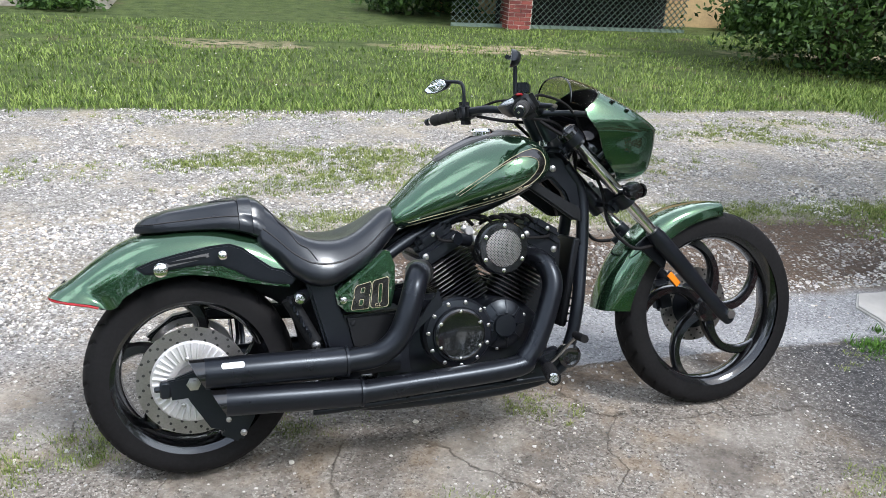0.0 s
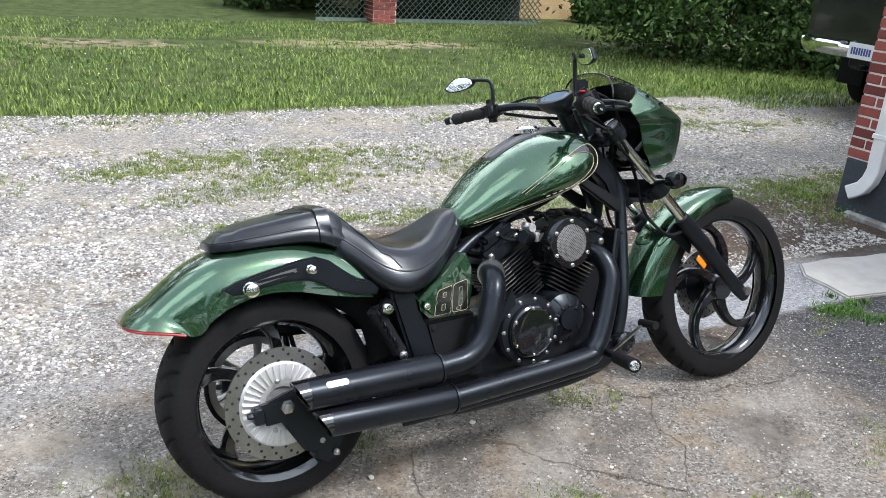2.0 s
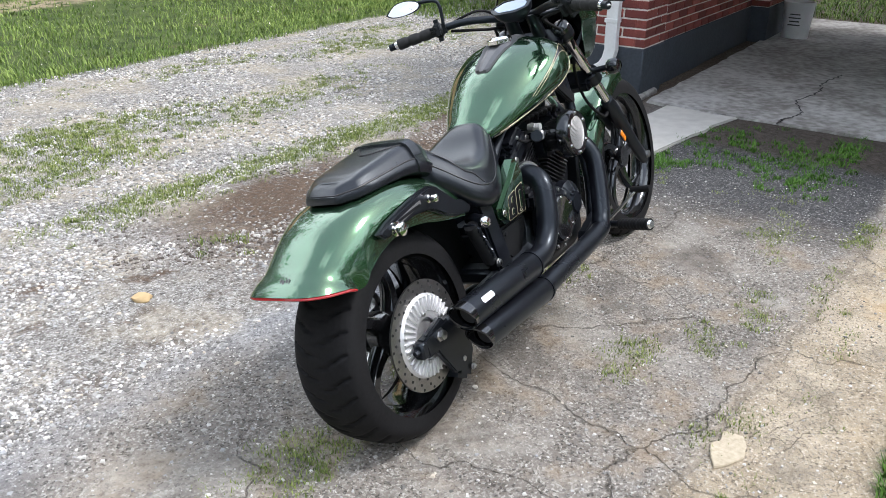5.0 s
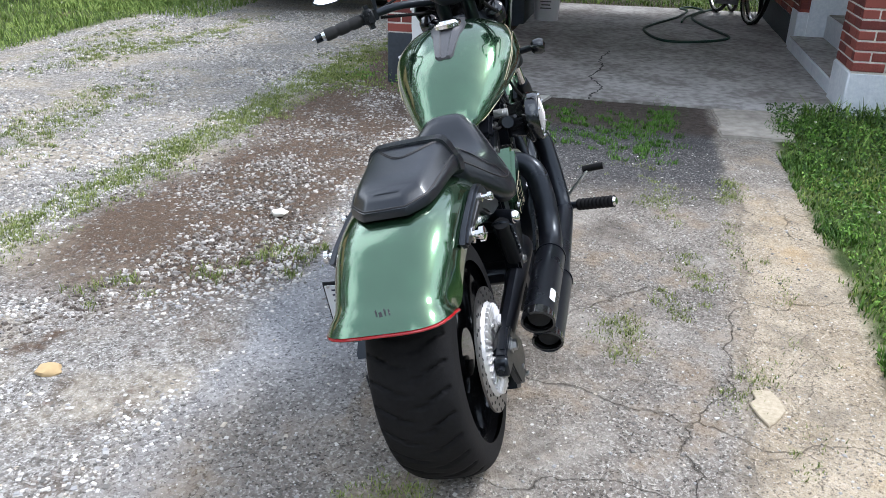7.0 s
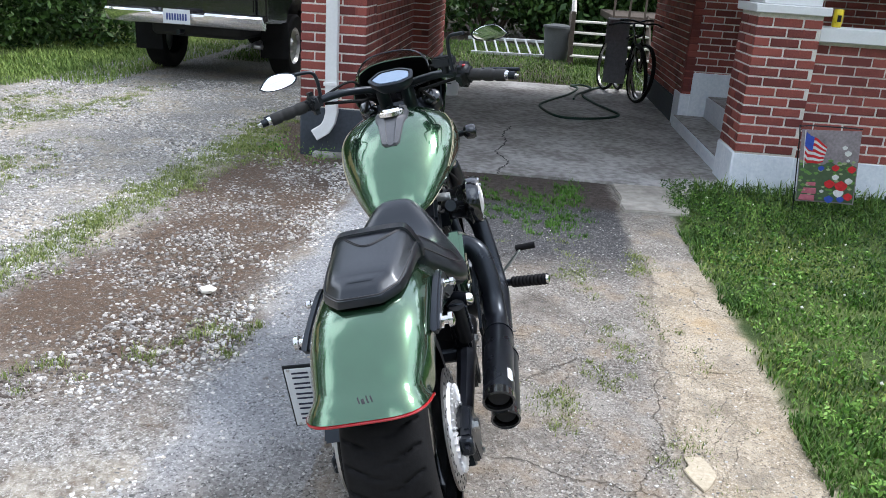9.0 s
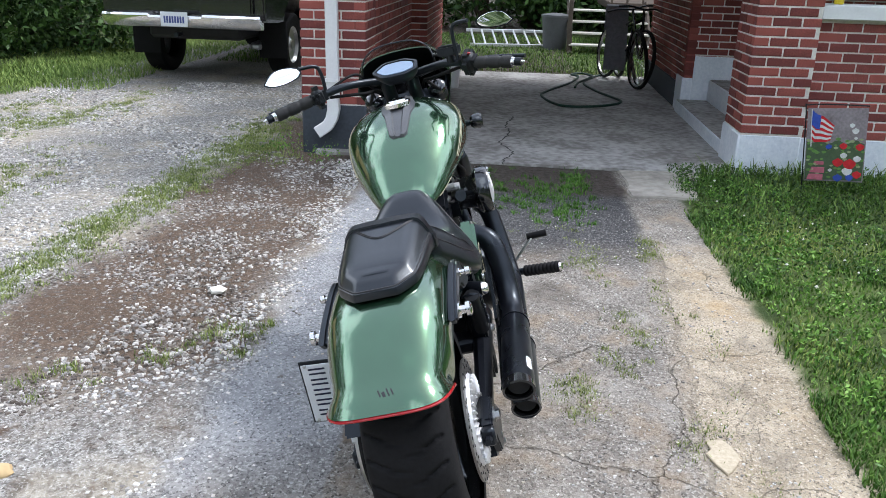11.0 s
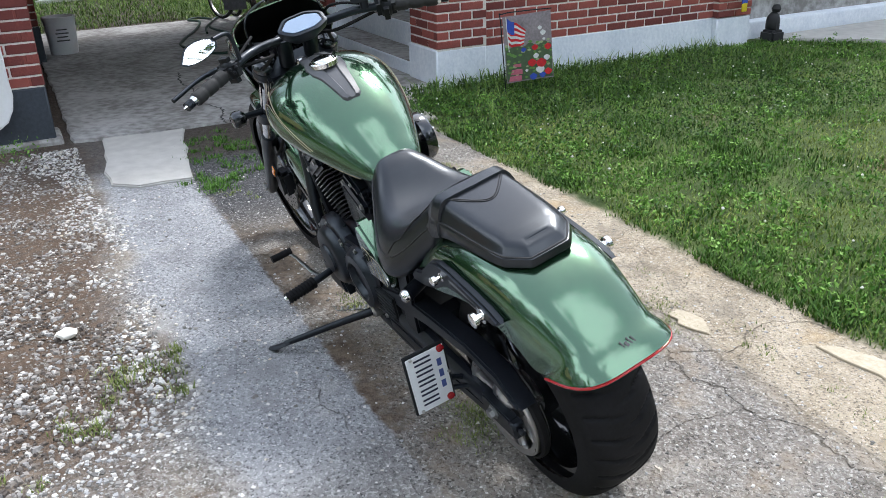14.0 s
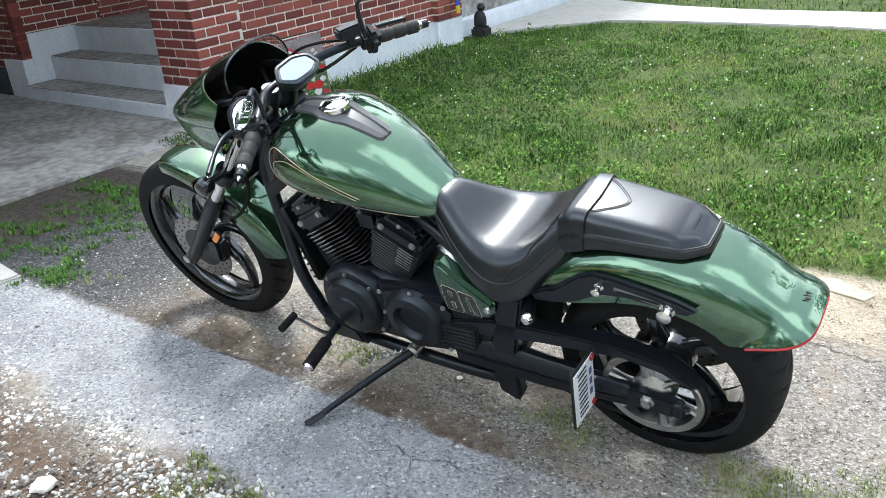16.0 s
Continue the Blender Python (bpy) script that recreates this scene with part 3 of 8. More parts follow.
def bricks(parent, p0, p1, z0, z1, z_single, shift=0, proud=0.005):
    """Running bond along the face from p0 to p1, whose outside lies to the right of that way. Bricks under z_single are pieces, the rest one mesh."""
    p0, p1 = Vector((*p0, 0)), Vector((*p1, 0))
    L = (p1 - p0).length
    d = (p1 - p0) / L
    out = Vector((d.y, -d.x, 0))
    ang = math.atan2(d.y, d.x)
    far_v, far_f = [], []
    for c in range(int((z1 - z0) / COURSE + 0.5)):
        z = z0 + (c + 0.5) * COURSE
        u = -UNIT / 2 if (c + shift) % 2 else 0.0
        while u < L - 0.02:
            a, e = max(u, 0.0), min(u + UNIT, L)
            a2, e2 = a + (JOINT / 2 if a > 0 else 0), e - (JOINT / 2 if e < L else 0)
            u += UNIT
            if e2 - a2 < 0.03:
                continue
            mid = p0 + d * ((a2 + e2) / 2) + out * (proud - BDEP / 2 + random.uniform(-0.0015, 0.0015)) + Vector((0, 0, z))
            if z < z_single:
                ob = new("brick", brick_mesh(e2 - a2))
                ob.parent = parent
                ob.matrix_basis = Matrix.Translation(mid) @ Matrix.Rotation(ang + random.uniform(-0.004, 0.004), 4, "Z")
            else:
                h, w = (e2 - a2) / 2, (COURSE - JOINT) / 2
                k = len(far_v)
                for sx, sy, sz in itertools.product((-1, 1), repeat=3):
                    far_v.append(mid + d * (sx * h) + out * (sy * BDEP / 2) + Vector((0, 0, sz * w)))
                far_f += [tuple(k + i for i in q) for q in ((0, 1, 3, 2), (4, 6, 7, 5), (0, 4, 5, 1), (2, 3, 7, 6), (1, 5, 7, 3), (0, 2, 6, 4))]
    if far_v:
        me = bpy.data.meshes.new("upper_bricks")
        me.from_pydata([tuple(v) for v in far_v], [], far_f)
        me.materials.append(BRICKJ)
        ob = new("upper_bricks", me)
        ob.parent = parent
        tagged(ob, kind="stuff")


def wallbox(name, x0, x1, y0, y1, z0, z1, material, label, category="wall", bevel=0.0):
    ob = part(name, box((x0 + x1) / 2, (y0 + y1) / 2, (z0 + z1) / 2, abs(x1 - x0), abs(y1 - y0), z1 - z0, bevel), material)
    return tagged(ob, label, category, kind="structure")


def sub(name, parent, x0, x1, y0, y1, z0, z1, material, label="", bevel=0.004):
    return part(name, box((x0 + x1) / 2, (y0 + y1) / 2, (z0 + z1) / 2, abs(x1 - x0), abs(y1 - y0), z1 - z0, bevel), material, parent, label)


TOP = 2.45
# carport corner pillar and its side wall
PX, PY0, PY1 = 4.25, 0.95, 1.43
pil = wallbox("pillar_carport", PX + 0.001, PX + 0.42, PY0 + 0.001, PY1 - 0.006, 0.36, TOP, MORTAR, "red brick carport pillar on dark grey foundation", "pillar")
sub("foundation", pil, PX - 0.004, PX + 0.44, PY0 - 0.004, PY1 + 0.004, -0.1, 0.362, FOUND, "dark grey parged foundation", 0.012)
sub("footing", pil, PX - 0.05, PX + 0.3, PY0 - 0.04, PY1 - 0.1, -0.1, 0.03, CONC, "rough concrete footing", 0.015)
bricks(pil, (PX, PY1), (PX, PY0), 0.364, TOP, 1.42, 0)
bricks(pil, (PX, PY0), (PX + 0.42, PY0), 0.364, TOP, 1.42, 1)
wl_a = wallbox("wall_carport_side", PX + 0.42, 7.32, 1.0, 1.3, 0.30, TOP, MORTAR, "red brick carport side wall", "wall")
sub("foundation", wl_a, PX + 0.43, 7.32, 0.99, 1.31, -0.1, 0.34, FOUND, "dark grey parged foundation")
bricks(wl_a, (PX + 0.42, 0.995), (7.32, 0.995), 0.34, TOP, 1.1, 0)
wl_b = wallbox("wall_carport_rear", 7.325, 9.2, 0.83, 1.3, 0.30, TOP, MORTAR, "red brick rear carport pier", "wall")
sub("foundation", wl_b, 7.32, 9.2, 0.815, 1.31, -0.1, 0.34, FOUND, "dark grey parged foundation")
bricks(wl_b, (7.32, 1.0), (7.32, 0.825), 0.34, TOP, 1.3, 0)
bricks(wl_b, (7.32, 0.825), (9.2, 0.825), 0.34, TOP, 1.0, 1)

# downspout on the pillar
spout = thing("downspout", "white painted metal downspout with kicked-out end on brick pillar", "downspout")


def pipe_rect(pts, w, d):
    loops = []
    P = [Vector(p) for p in pts]
    for i, p in enumerate(P):
        t = (P[min(i + 1, len(P) - 1)] - P[max(i - 1, 0)]).normalized()
        s = Vector((1, 0, 0))
        u = t.cross(s).normalized()
        loops.append([p + s * (d * a) + u * (w * c) for a, c in ((-.5, -.42), (-.42, -.5), (.42, -.5), (.5, -.42), (.5, .42), (.42, .5), (-.42, .5), (-.5, .42))])
    return rings(loops)


part("pipe", pipe_rect([(PX - 0.045, 1.19, TOP), (PX - 0.045, 1.185, 0.42), (PX - 0.045, 1.18, 0.34), (PX - 0.05, 1.195, 0.27), (PX - 0.06, 1.225, 0.215), (PX - 0.07, 1.30, 0.165)], 0.088, 0.07), WHITEP, spout)
for zc in (0.55, 1.5):
    part("strap", box(PX - 0.043, 1.19, zc, 0.082, 0.10, 0.03, 0.003), WHITEP, spout)

# step pillar, porch half-wall
QX, QY0, QY1 = 4.19, -1.78, -2.21
q = wallbox("pillar_porch", QX + 0.001, QX + 0.46, QY1 + 0.001, QY0 - 0.001, 0.28, 1.262, MORTAR, "red brick porch pillar on chipped white foundation", "pillar")
sub("foundation", q, QX - 0.002, QX + 0.5, QY1 - 0.0, QY0 + 0.012, -0.1, 0.288, FOUNDW, "chipped white painted foundation", 0.012)
bricks(q, (QX, QY0), (QX, QY1), 0.29, 1.262, 1.4, 0)
bricks(q, (QX + 0.46, QY0), (QX, QY0), 0.29, 1.262, 1.4, 1)
sub("cap", q, QX - 0.035, QX + 0.5, QY1 - 0.04, QY0 + 0.035, 1.262, 1.32, WHITEP, "white painted cap board", 0.006)
sub("post", q, QX + 0.01, QX + 0.40, QY1 + 0.02, QY0 - 0.02, 1.32, TOP, WHITEP, "white boxed post", 0.006)
hw = wallbox("wall_porch", QX + 0.071, QX + 0.30, -4.62, QY1, 0.25, 1.09, MORTAR, "red brick porch half-wall with white sill", "wall")
sub("foundation", hw, QX + 0.06, QX + 0.31, -4.62, QY1 - 0.002, -0.1, 0.262, FOUNDW, "chipped white painted foundation")
bricks(hw, (QX + 0.07, QY1), (QX + 0.07, -4.62), 0.262, 1.09, 0.7, 0)
sub("sill", hw, QX + 0.02, QX + 0.33, -4.62, QY1 - 0.003, 1.092, 1.19, WHITEP, "white painted sill board", 0.006)
rp = wallbox("pillar_entry", QX + 0.006, QX + 0.44, -5.02, -4.62, 0.28, 1.262, MORTAR, "red brick entry pillar", "pillar")
sub("foundation", rp, QX - 0.002, QX + 0.45, -5.025, -4.618, -0.1, 0.262, FOUNDW, "chipped white painted foundation", 0.012)
bricks(rp, (QX, -4.62), (QX, -5.02), 0.262, 1.262, 1.4, 0)
sub("post", rp, QX + 0.01, QX + 0.40, -5.0, -4.64, 1.262, TOP, WHITEP, "white boxed post", 0.006)
wallbox("porch_floor", 4.5, 7.0, -9.0, -2.725, -0.1, 0.555, CONC, "grey concrete porch floor", "floor")
wallbox("porch_steps_front", 4.34, 4.5, -9.0, -5.03, -0.1, 0.16, FOUNDW, "white painted low porch step", "step", 0.01)
bk = wallbox("wall_porch_back", 6.9, 7.2, -9.0, -2.6, 0.5, TOP, MORTAR, "red brick porch back wall", "wall")
bricks(bk, (6.895, -2.6), (6.895, -6.5), 0.52, TOP, 0.0, 0)
# side entry steps
st = thing("porch_steps", "white painted concrete steps with worn grey treads", "steps", kind="structure")
for ya, yb, z0, z1 in ((-1.79, -2.12, -0.05, 0.125), (-2.10, -2.42, 0.05, 0.335), (-2.40, -2.72, 0.2, 0.56)):
    sub("riser", st, 4.70, 6.776, yb, ya, z0, z1 - 0.008, FOUNDW, "", 0.008)
    sub("tread", st, 4.702, 6.774, yb + 0.02, ya - 0.012, z1 - 0.008, z1, CONC, "worn grey tread", 0.003)
sw = wallbox("wall_entry", 6.786, 7.1, -2.7, -1.85, 0.24, TOP, MORTAR, "red brick entry wall over white block", "wall")
sub("foundation", sw, 6.77, 7.1, -2.7, -1.935, -0.1, 0.56, FOUNDW, "white painted block")
sub("foundation", sw, 6.772, 7.1, -1.935, -1.832, -0.1, 0.345, FOUNDW, "white painted block")
bricks(sw, (6.78, -1.85), (6.78, -2.7), 0.30, TOP, 1.2, 0)
rw = wallbox("wall_carport_right", 7.1, 9.2, -2.1, -1.855, 0.2, TOP, MORTAR, "red brick house wall beside the carport", "wall")
sub("foundation", rw, 6.80, 9.2, -2.1, -1.837, -0.1, 0.26, FOUND, "dark grey parged foundation")
bricks(rw, (9.2, -1.85), (6.78, -1.85), 0.26, TOP, 1.0, 1)
wallbox("wall_house_rear", 7.2, 9.2, -9, -2.1, -0.1, TOP, MORTAR, "house body wall behind the porch", "wall")
tagged(part("ceiling", box(6.75, -3.8, TOP + 0.09, 5.1, 10.6, 0.18), WHITEP), "white carport and porch ceiling", "ceiling", kind="structure")
rf = part("roof", rings([[Vector((4.1, -9.4, TOP + 0.19)), Vector((9.6, -9.4, TOP + 0.19)), Vector((9.6, 1.7, TOP + 0.19)), Vector((4.1, 1.7, TOP + 0.19))], [Vector((6.2, -8, TOP + 0.9)), Vector((7.0, -8, TOP + 0.9)), Vector((7.0, 0, TOP + 0.9)), Vector((6.2, 0, TOP + 0.9))]]), GREYP)
tagged(rf, "grey shingle roof over carport and porch", "roof", kind="structure")

# ---- motorcycle ----
bike = thing("motorcycle", "green metallic cruiser motorcycle with black engine leaning on its side stand", "motorcycle", pose(0, -0.037, 0, 0, 0, 2.0) @ pose(0, 0, 0, -14.9))
RW, FW = Vector((0, 0, 0.296)), Vector((1.797, 0, 0.345))


def lining(ob, t):
    """Sheet thickness with a black inner face."""
    ob.data.materials.append(PLAST)
    sol = ob.modifiers.new("thickness", "SOLIDIFY")
    sol.thickness, sol.offset, sol.material_offset = t, -1, 1


def bolt(parent, p, axis, r=0.007, h=0.006, material=None, name="bolt"):
    """A domed hexagon bolt head."""
    prof = [(0.001, 0), (r * 1.25, 0), (r * 1.25, h * 0.25), (r, h * 0.3), (r, h * 0.85), (r * 0.7, h), (0.001, h)]
    bm = lathe(prof, (0, 0, 0), 8, "z")
    bmesh.ops.transform(bm, matrix=Matrix.Translation(p) @ Vector((0, 0, 1)).rotation_difference(Vector(axis)).to_matrix().to_4x4(), verts=bm.verts)
    return part(name, bm, material or STEEL, parent)


def tyre(c, R, half, bead, pitch, material, parent, slots):
    """A tyre with grooves cut into its tread."""
    n, prof = slots * 14, []
    for k in range(33):
        a = math.pi * k / 32
        u = math.cos(a)
        h = half * (abs(u) ** 0.72) * (1 if u > 0 else -1)
        r = bead + (R - bead) * (math.sin(a) ** 0.52)
        prof.append((r, h))
    loops = []
    for k in range(n):
        th = 2 * math.pi * k / n
        lp = []
        for r, h in prof:
            f = abs(h) / half
            ph = (th * slots / (2 * math.pi) + (0.9 * f if h > 0 else 0.9 * f + 0.5)) % 1.0
            cut = 0.007 if (ph < 0.14 and 0.12 < f < 0.86) else 0.0
            r2 = r - cut
            lp.append(c + Vector((r2 * math.cos(th), h, r2 * math.sin(th))))
        loops.append(lp)
    loops.append(loops[0])
    bm = bmesh.new()
    rings(loops, False, False, bm)
    bmesh.ops.remove_doubles(bm, verts=bm.verts, dist=1e-6)
    return part("tyre", bm, material, parent, "black rubber tyre with curved tread grooves", 60)


def wheel(name, c, R, half, bead, rim_half, spokes, hub_r, swirl, phase, label, slots):
    w = tagged(new(name), label)
    w.parent = bike
    tyre(c, R, half, bead, 0, RUBBER, w, slots)
    prof = [(bead + 0.012, -rim_half - 0.004), (bead + 0.006, -rim_half), (bead - 0.012, -rim_half + 0.006), (bead - 0.024, -rim_half * 0.55), (bead - 0.028, 0), (bead - 0.024, rim_half * 0.55), (bead - 0.012, rim_half - 0.006), (bead + 0.006, rim_half), (bead + 0.012, rim_half + 0.004), (bead - 0.004, 0.0)]
    part("rim", lathe(prof, c, 72, "y", True), GLOSS, w, "gloss black cast rim")
    part("hub", lathe([(0.012, -rim_half * 0.8), (hub_r, -rim_half * 0.8), (hub_r * 1.12, -0.02), (hub_r * 1.12, 0.02), (hub_r, rim_half * 0.8), (0.012, rim_half * 0.8)], c, 32), GLOSS, w)
    for k in range(spokes):
        a0 = 2 * math.pi * k / spokes + phase
        loops = []
        for q in range(11):
            t = q / 10
            r = hub_r * 0.9 + (bead - 0.02 - hub_r * 0.9) * t
            a = a0 + swirl * (0.25 * t + 0.75 * t ** 2.2)
            p = c + Vector((r * math.cos(a), 0, r * math.sin(a)))
            tan = Vector((-math.sin(a), 0, math.cos(a)))
            wd = 0.015 + 0.012 * (1 - t) ** 2 + 0.020 * t ** 4
            th = 0.024 - 0.008 * t
            loops.append([p + tan * wd * cu + Vector((0, th * cv, 0)) for cu, cv in ((-1, -.4), (-.6, -1), (.6, -1), (1, -.4), (1, .4), (.6, 1), (-.6, 1), (-1, .4))])
        part("spoke", rings(loops), GLOSS, w)
    return w


rear = wheel("rear_wheel", RW, 0.303, 0.104, 0.226, 0.085, 5, 0.060, 0.42, 1.15, "wide black rear wheel", 30)
front = wheel("front_wheel", FW, 0.352, 0.060, 0.278, 0.048, 5, 0.046, 0.72, 1.14, "tall black front wheel with five curved spokes", 30)


def disc(parent, c, y, r0, r1, holes, label):
    d = part("brake_disc", lathe([(r0, y - 0.003), (r1, y - 0.003), (r1, y + 0.003), (r0, y + 0.003)], c, 72, "y", True), DISC, parent, label)
    b = [lathe([(0.001, -0.0042), (0.0042, -0.0042), (0.0042, 0.0042), (0.001, 0.0042)], c + Vector(((r0 + (r1 - r0) * f) * math.cos(a), y, (r0 + (r1 - r0) * f) * math.sin(a))), 8)
         for k in range(holes) for f, a in ((0.3, 2 * math.pi * k / holes), (0.62, 2 * math.pi * (k + 0.33) / holes), (0.88, 2 * math.pi * (k + 0.66) / holes))]
    tagged(part("drilling", join(*b), DARK, d, "drilled cooling holes"), kind="stuff")
    return d


disc(rear, RW, -0.128, 0.105, 0.156, 20, "drilled steel rear brake disc")
disc(front, FW, 0.068, 0.085, 0.138, 18, "drilled steel front brake disc")
part("disc_carrier", lathe([(0.03, 0.055), (0.09, 0.062), (0.09, 0.070), (0.03, 0.072)], FW, 40), SATIN, front)
# finned silver cover on the rear disc
cov = part("disc_cover", lathe([(0.05, -0.128), (0.05, -0.136), (0.064, -0.142), (0.112, -0.139), (0.118, -0.132), (0.118, -0.128)], RW, 64), SILVER, rear, "silver finned disc cover")
for k in range(36):
    a = 2 * math.pi * k / 36
    bm = box(0.091, 0, 0, 0.044, 0.008, 0.0055, 0.0012)
    bmesh.ops.transform(bm, matrix=Matrix.Translation(RW + Vector((0, -0.143, 0))) @ Matrix.Rotation(-a, 4, "Y") @ Matrix.Rotation(0.25, 4, "X"), verts=bm.verts)
    part("fin", bm, SILVER, cov)
for k in range(5):
    a = 2 * math.pi * k / 5 + 0.5
    bolt(cov, RW + Vector((0.07 * math.cos(a), -0.145, 0.07 * math.sin(a))), (0, -1, 0), 0.006, 0.008, STEEL)

# belt pulley on the other side
pul = part("belt_pulley", lathe([(0.118, 0.112), (0.138, 0.112), (0.138, 0.150), (0.134, 0.154), (0.118, 0.150)], RW, 72, "y", True), STEEL, rear, "silver toothed belt pulley")
part("pulley_hub", lathe([(0.015, 0.10), (0.055, 0.10), (0.058, 0.14), (0.04, 0.155), (0.015, 0.158)], RW, 32), STEEL, pul)
for k in range(6):
    a = 2 * math.pi * k / 6 + 0.2
    p0, p1 = RW + Vector((0.045 * math.cos(a), 0.135, 0.045 * math.sin(a))), RW + Vector((0.122 * math.cos(a + 0.12), 0.138, 0.122 * math.sin(a + 0.12)))
    part("pulley_spoke", tube([p0, (p0 + p1) / 2, p1], [0.016, 0.011, 0.015], 8, 2, flat=0.7), STEEL, pul)
belt = [(-0.142 * math.sin(a), 0.142 * math.cos(a)) for a in np.linspace(0.05, math.pi - 0.15, 18)]
part("drive_belt", tube([(0.66, 0.13, 0.385), *[(x, 0.13, 0.29 + z) for x, z in belt], (0.66, 0.13, 0.27)], 0.014, 6, 1, flat=0.5), RUBBER, bike)
# swing arm, axle blocks
for s in (-1, 1):
    arm = part("swing_arm", tube([(0.60, 0.145 * s, 0.315), (0.3, 0.150 * s, 0.30), (-0.035, 0.155 * s, 0.290)], [0.036, 0.028, 0.022], 10, 5, flat=1.25), SATIN, bike)
    part("axle_block", plate([(-0.07, 0.315), (0.05, 0.328), (0.065, 0.262), (-0.06, 0.258)], 0.150 * s, 0.178 * s, 0.004), SATIN, arm)
    part("axle_nut", lathe([(0.001, 0.176 * s), (0.020, 0.176 * s), (0.020, 0.182 * s), (0.014, 0.183 * s), (0.014, 0.194 * s), (0.006, 0.196 * s), (0.001, 0.196 * s)], RW + Vector((0.0, 0, 0.004)), 6), STEEL, arm, "steel axle nut")
for s in (-1, 1):
    adj = part("axle_adjuster", box(-0.076, 0.164 * s, 0.288, 0.030, 0.034, 0.048, 0.006), SATIN, bike, "black axle adjuster block")
    part("adjuster_bolt", tube([(-0.088, 0.164 * s, 0.290), (-0.098, 0.164 * s, 0.290), (-0.106, 0.164 * s, 0.290)], [0.009, 0.009, 0.007], 6, 1), SATIN, adj)
part("swing_arm_bridge", box(0.42, 0, 0.315, 0.08, 0.26, 0.05, 0.012), SATIN, bike)
part("belt_guard", plate([(0.62, 0.40), (0.45, 0.445), (0.25, 0.458), (0.08, 0.462), (-0.05, 0.44), (-0.13, 0.38), (-0.11, 0.37), (-0.04, 0.405), (0.06, 0.425), (0.30, 0.405), (0.45, 0.38), (0.60, 0.365)], 0.118, 0.172, 0.006), SATIN, bike, "satin black upper belt guard")
part("lower_guard", plate([(0.60, 0.245), (0.30, 0.235), (0.05, 0.255), (0.05, 0.285), (0.30, 0.275), (0.60, 0.285)], 0.158, 0.176, 0.004), SATIN, bike)
part("caliper", box(0.115, -0.135, 0.165, 0.075, 0.06, 0.10, 0.012, Matrix.Rotation(0.5, 4, "Y"), 2), SATIN, bike, "black rear brake caliper")
part("caliper_arm", plate([(-0.05, 0.320), (0.02, 0.342), (0.147, 0.237), (0.144, 0.185), (0.095, 0.150), (0.04, 0.165), (-0.01, 0.245)], -0.176, -0.156, 0.004), SATIN, bike)
for p in ((0.13, -0.17, 0.14), (0.09, -0.17, 0.185)):
    bolt(bike, p, (0, -1, 0), 0.008, 0.01, STEEL)

# ---- rear fender ----
FEND = [(-0.372, 0.560, 0.532, 0.140), (-0.350, 0.579, 0.527, 0.137), (-0.31, 0.602, 0.520, 0.130), (-0.25, 0.648, 0.522, 0.136), (-0.19, 0.687, 0.540, 0.141), (-0.12, 0.714, 0.580, 0.145), (-0.02, 0.729, 0.604, 0.147), (0.07, 0.730, 0.597, 0.150), (0.14, 0.718, 0.579, 0.151), (0.20, 0.700, 0.566, 0.152), (0.28, 0.655, 0.552, 0.152)]


def fender_point(x, u):
    zc, ze, w = interp(FEND, x)
    a = u * math.pi / 2
    sy, cz = math.sin(a), math.cos(a)
    y = w * (abs(sy) ** 0.62) * (1 if sy > 0 else -1)
    z = ze + (zc - ze) * cz ** 0.62
    tail = max(0.0, 1 - (x + 0.372) / 0.20)
    return Vector((x + 0.135 * tail * abs(u) ** 2.4, y, z))


loops = [[fender_point(-0.372 + 0.652 * k / 46, -1 + 2 * j / 36) for j in range(37)] for k in range(47)]
bm = rings(loops, False, False)
fen = part("rear_fender", bm, PAINT, bike, "green metallic rear fender with flared tail", 50)
lining(fen, 0.006)
edge = [fender_point(-0.372, -1 + 2 * j / 24) + Vector((0.001, 0, -0.005)) for j in range(25)]
part("tail_light_strip", tube(edge, 0.0036, 8, 1), REDLENS, fen, "thin red tail light strip")
# plain strokes in place of the maker's mark on the tail
for k, (dx, dy, lx, ly) in enumerate(((0, -0.028, 0.022, 0.005), (0, -0.015, 0.028, 0.005), (-0.003, -0.002, 0.018, 0.010), (0, 0.012, 0.024, 0.005))):
    c = fender_point(-0.335, 0.0)
    bm = box(0, 0, 0, lx * 0.7, ly * 0.7, 0.0012, 0.0004)
    bmesh.ops.transform(bm, matrix=Matrix.Translation(c + Vector((dx, dy * 0.7 - 0.005, dx * 0.6 + 0.0012))) @ Matrix.Rotation(-0.72, 4, "Y") @ Matrix.Rotation(0.3, 4, "Z"), verts=bm.verts)
    part("badge_stroke", bm, BLACKDECAL, fen)
# grey paints the reflection along the edge of the satin black strut
STRUTG = mat("strut_edge_gleam", (0.16, 0.16, 0.165), 0.35, 0.3, 0.2, 20)
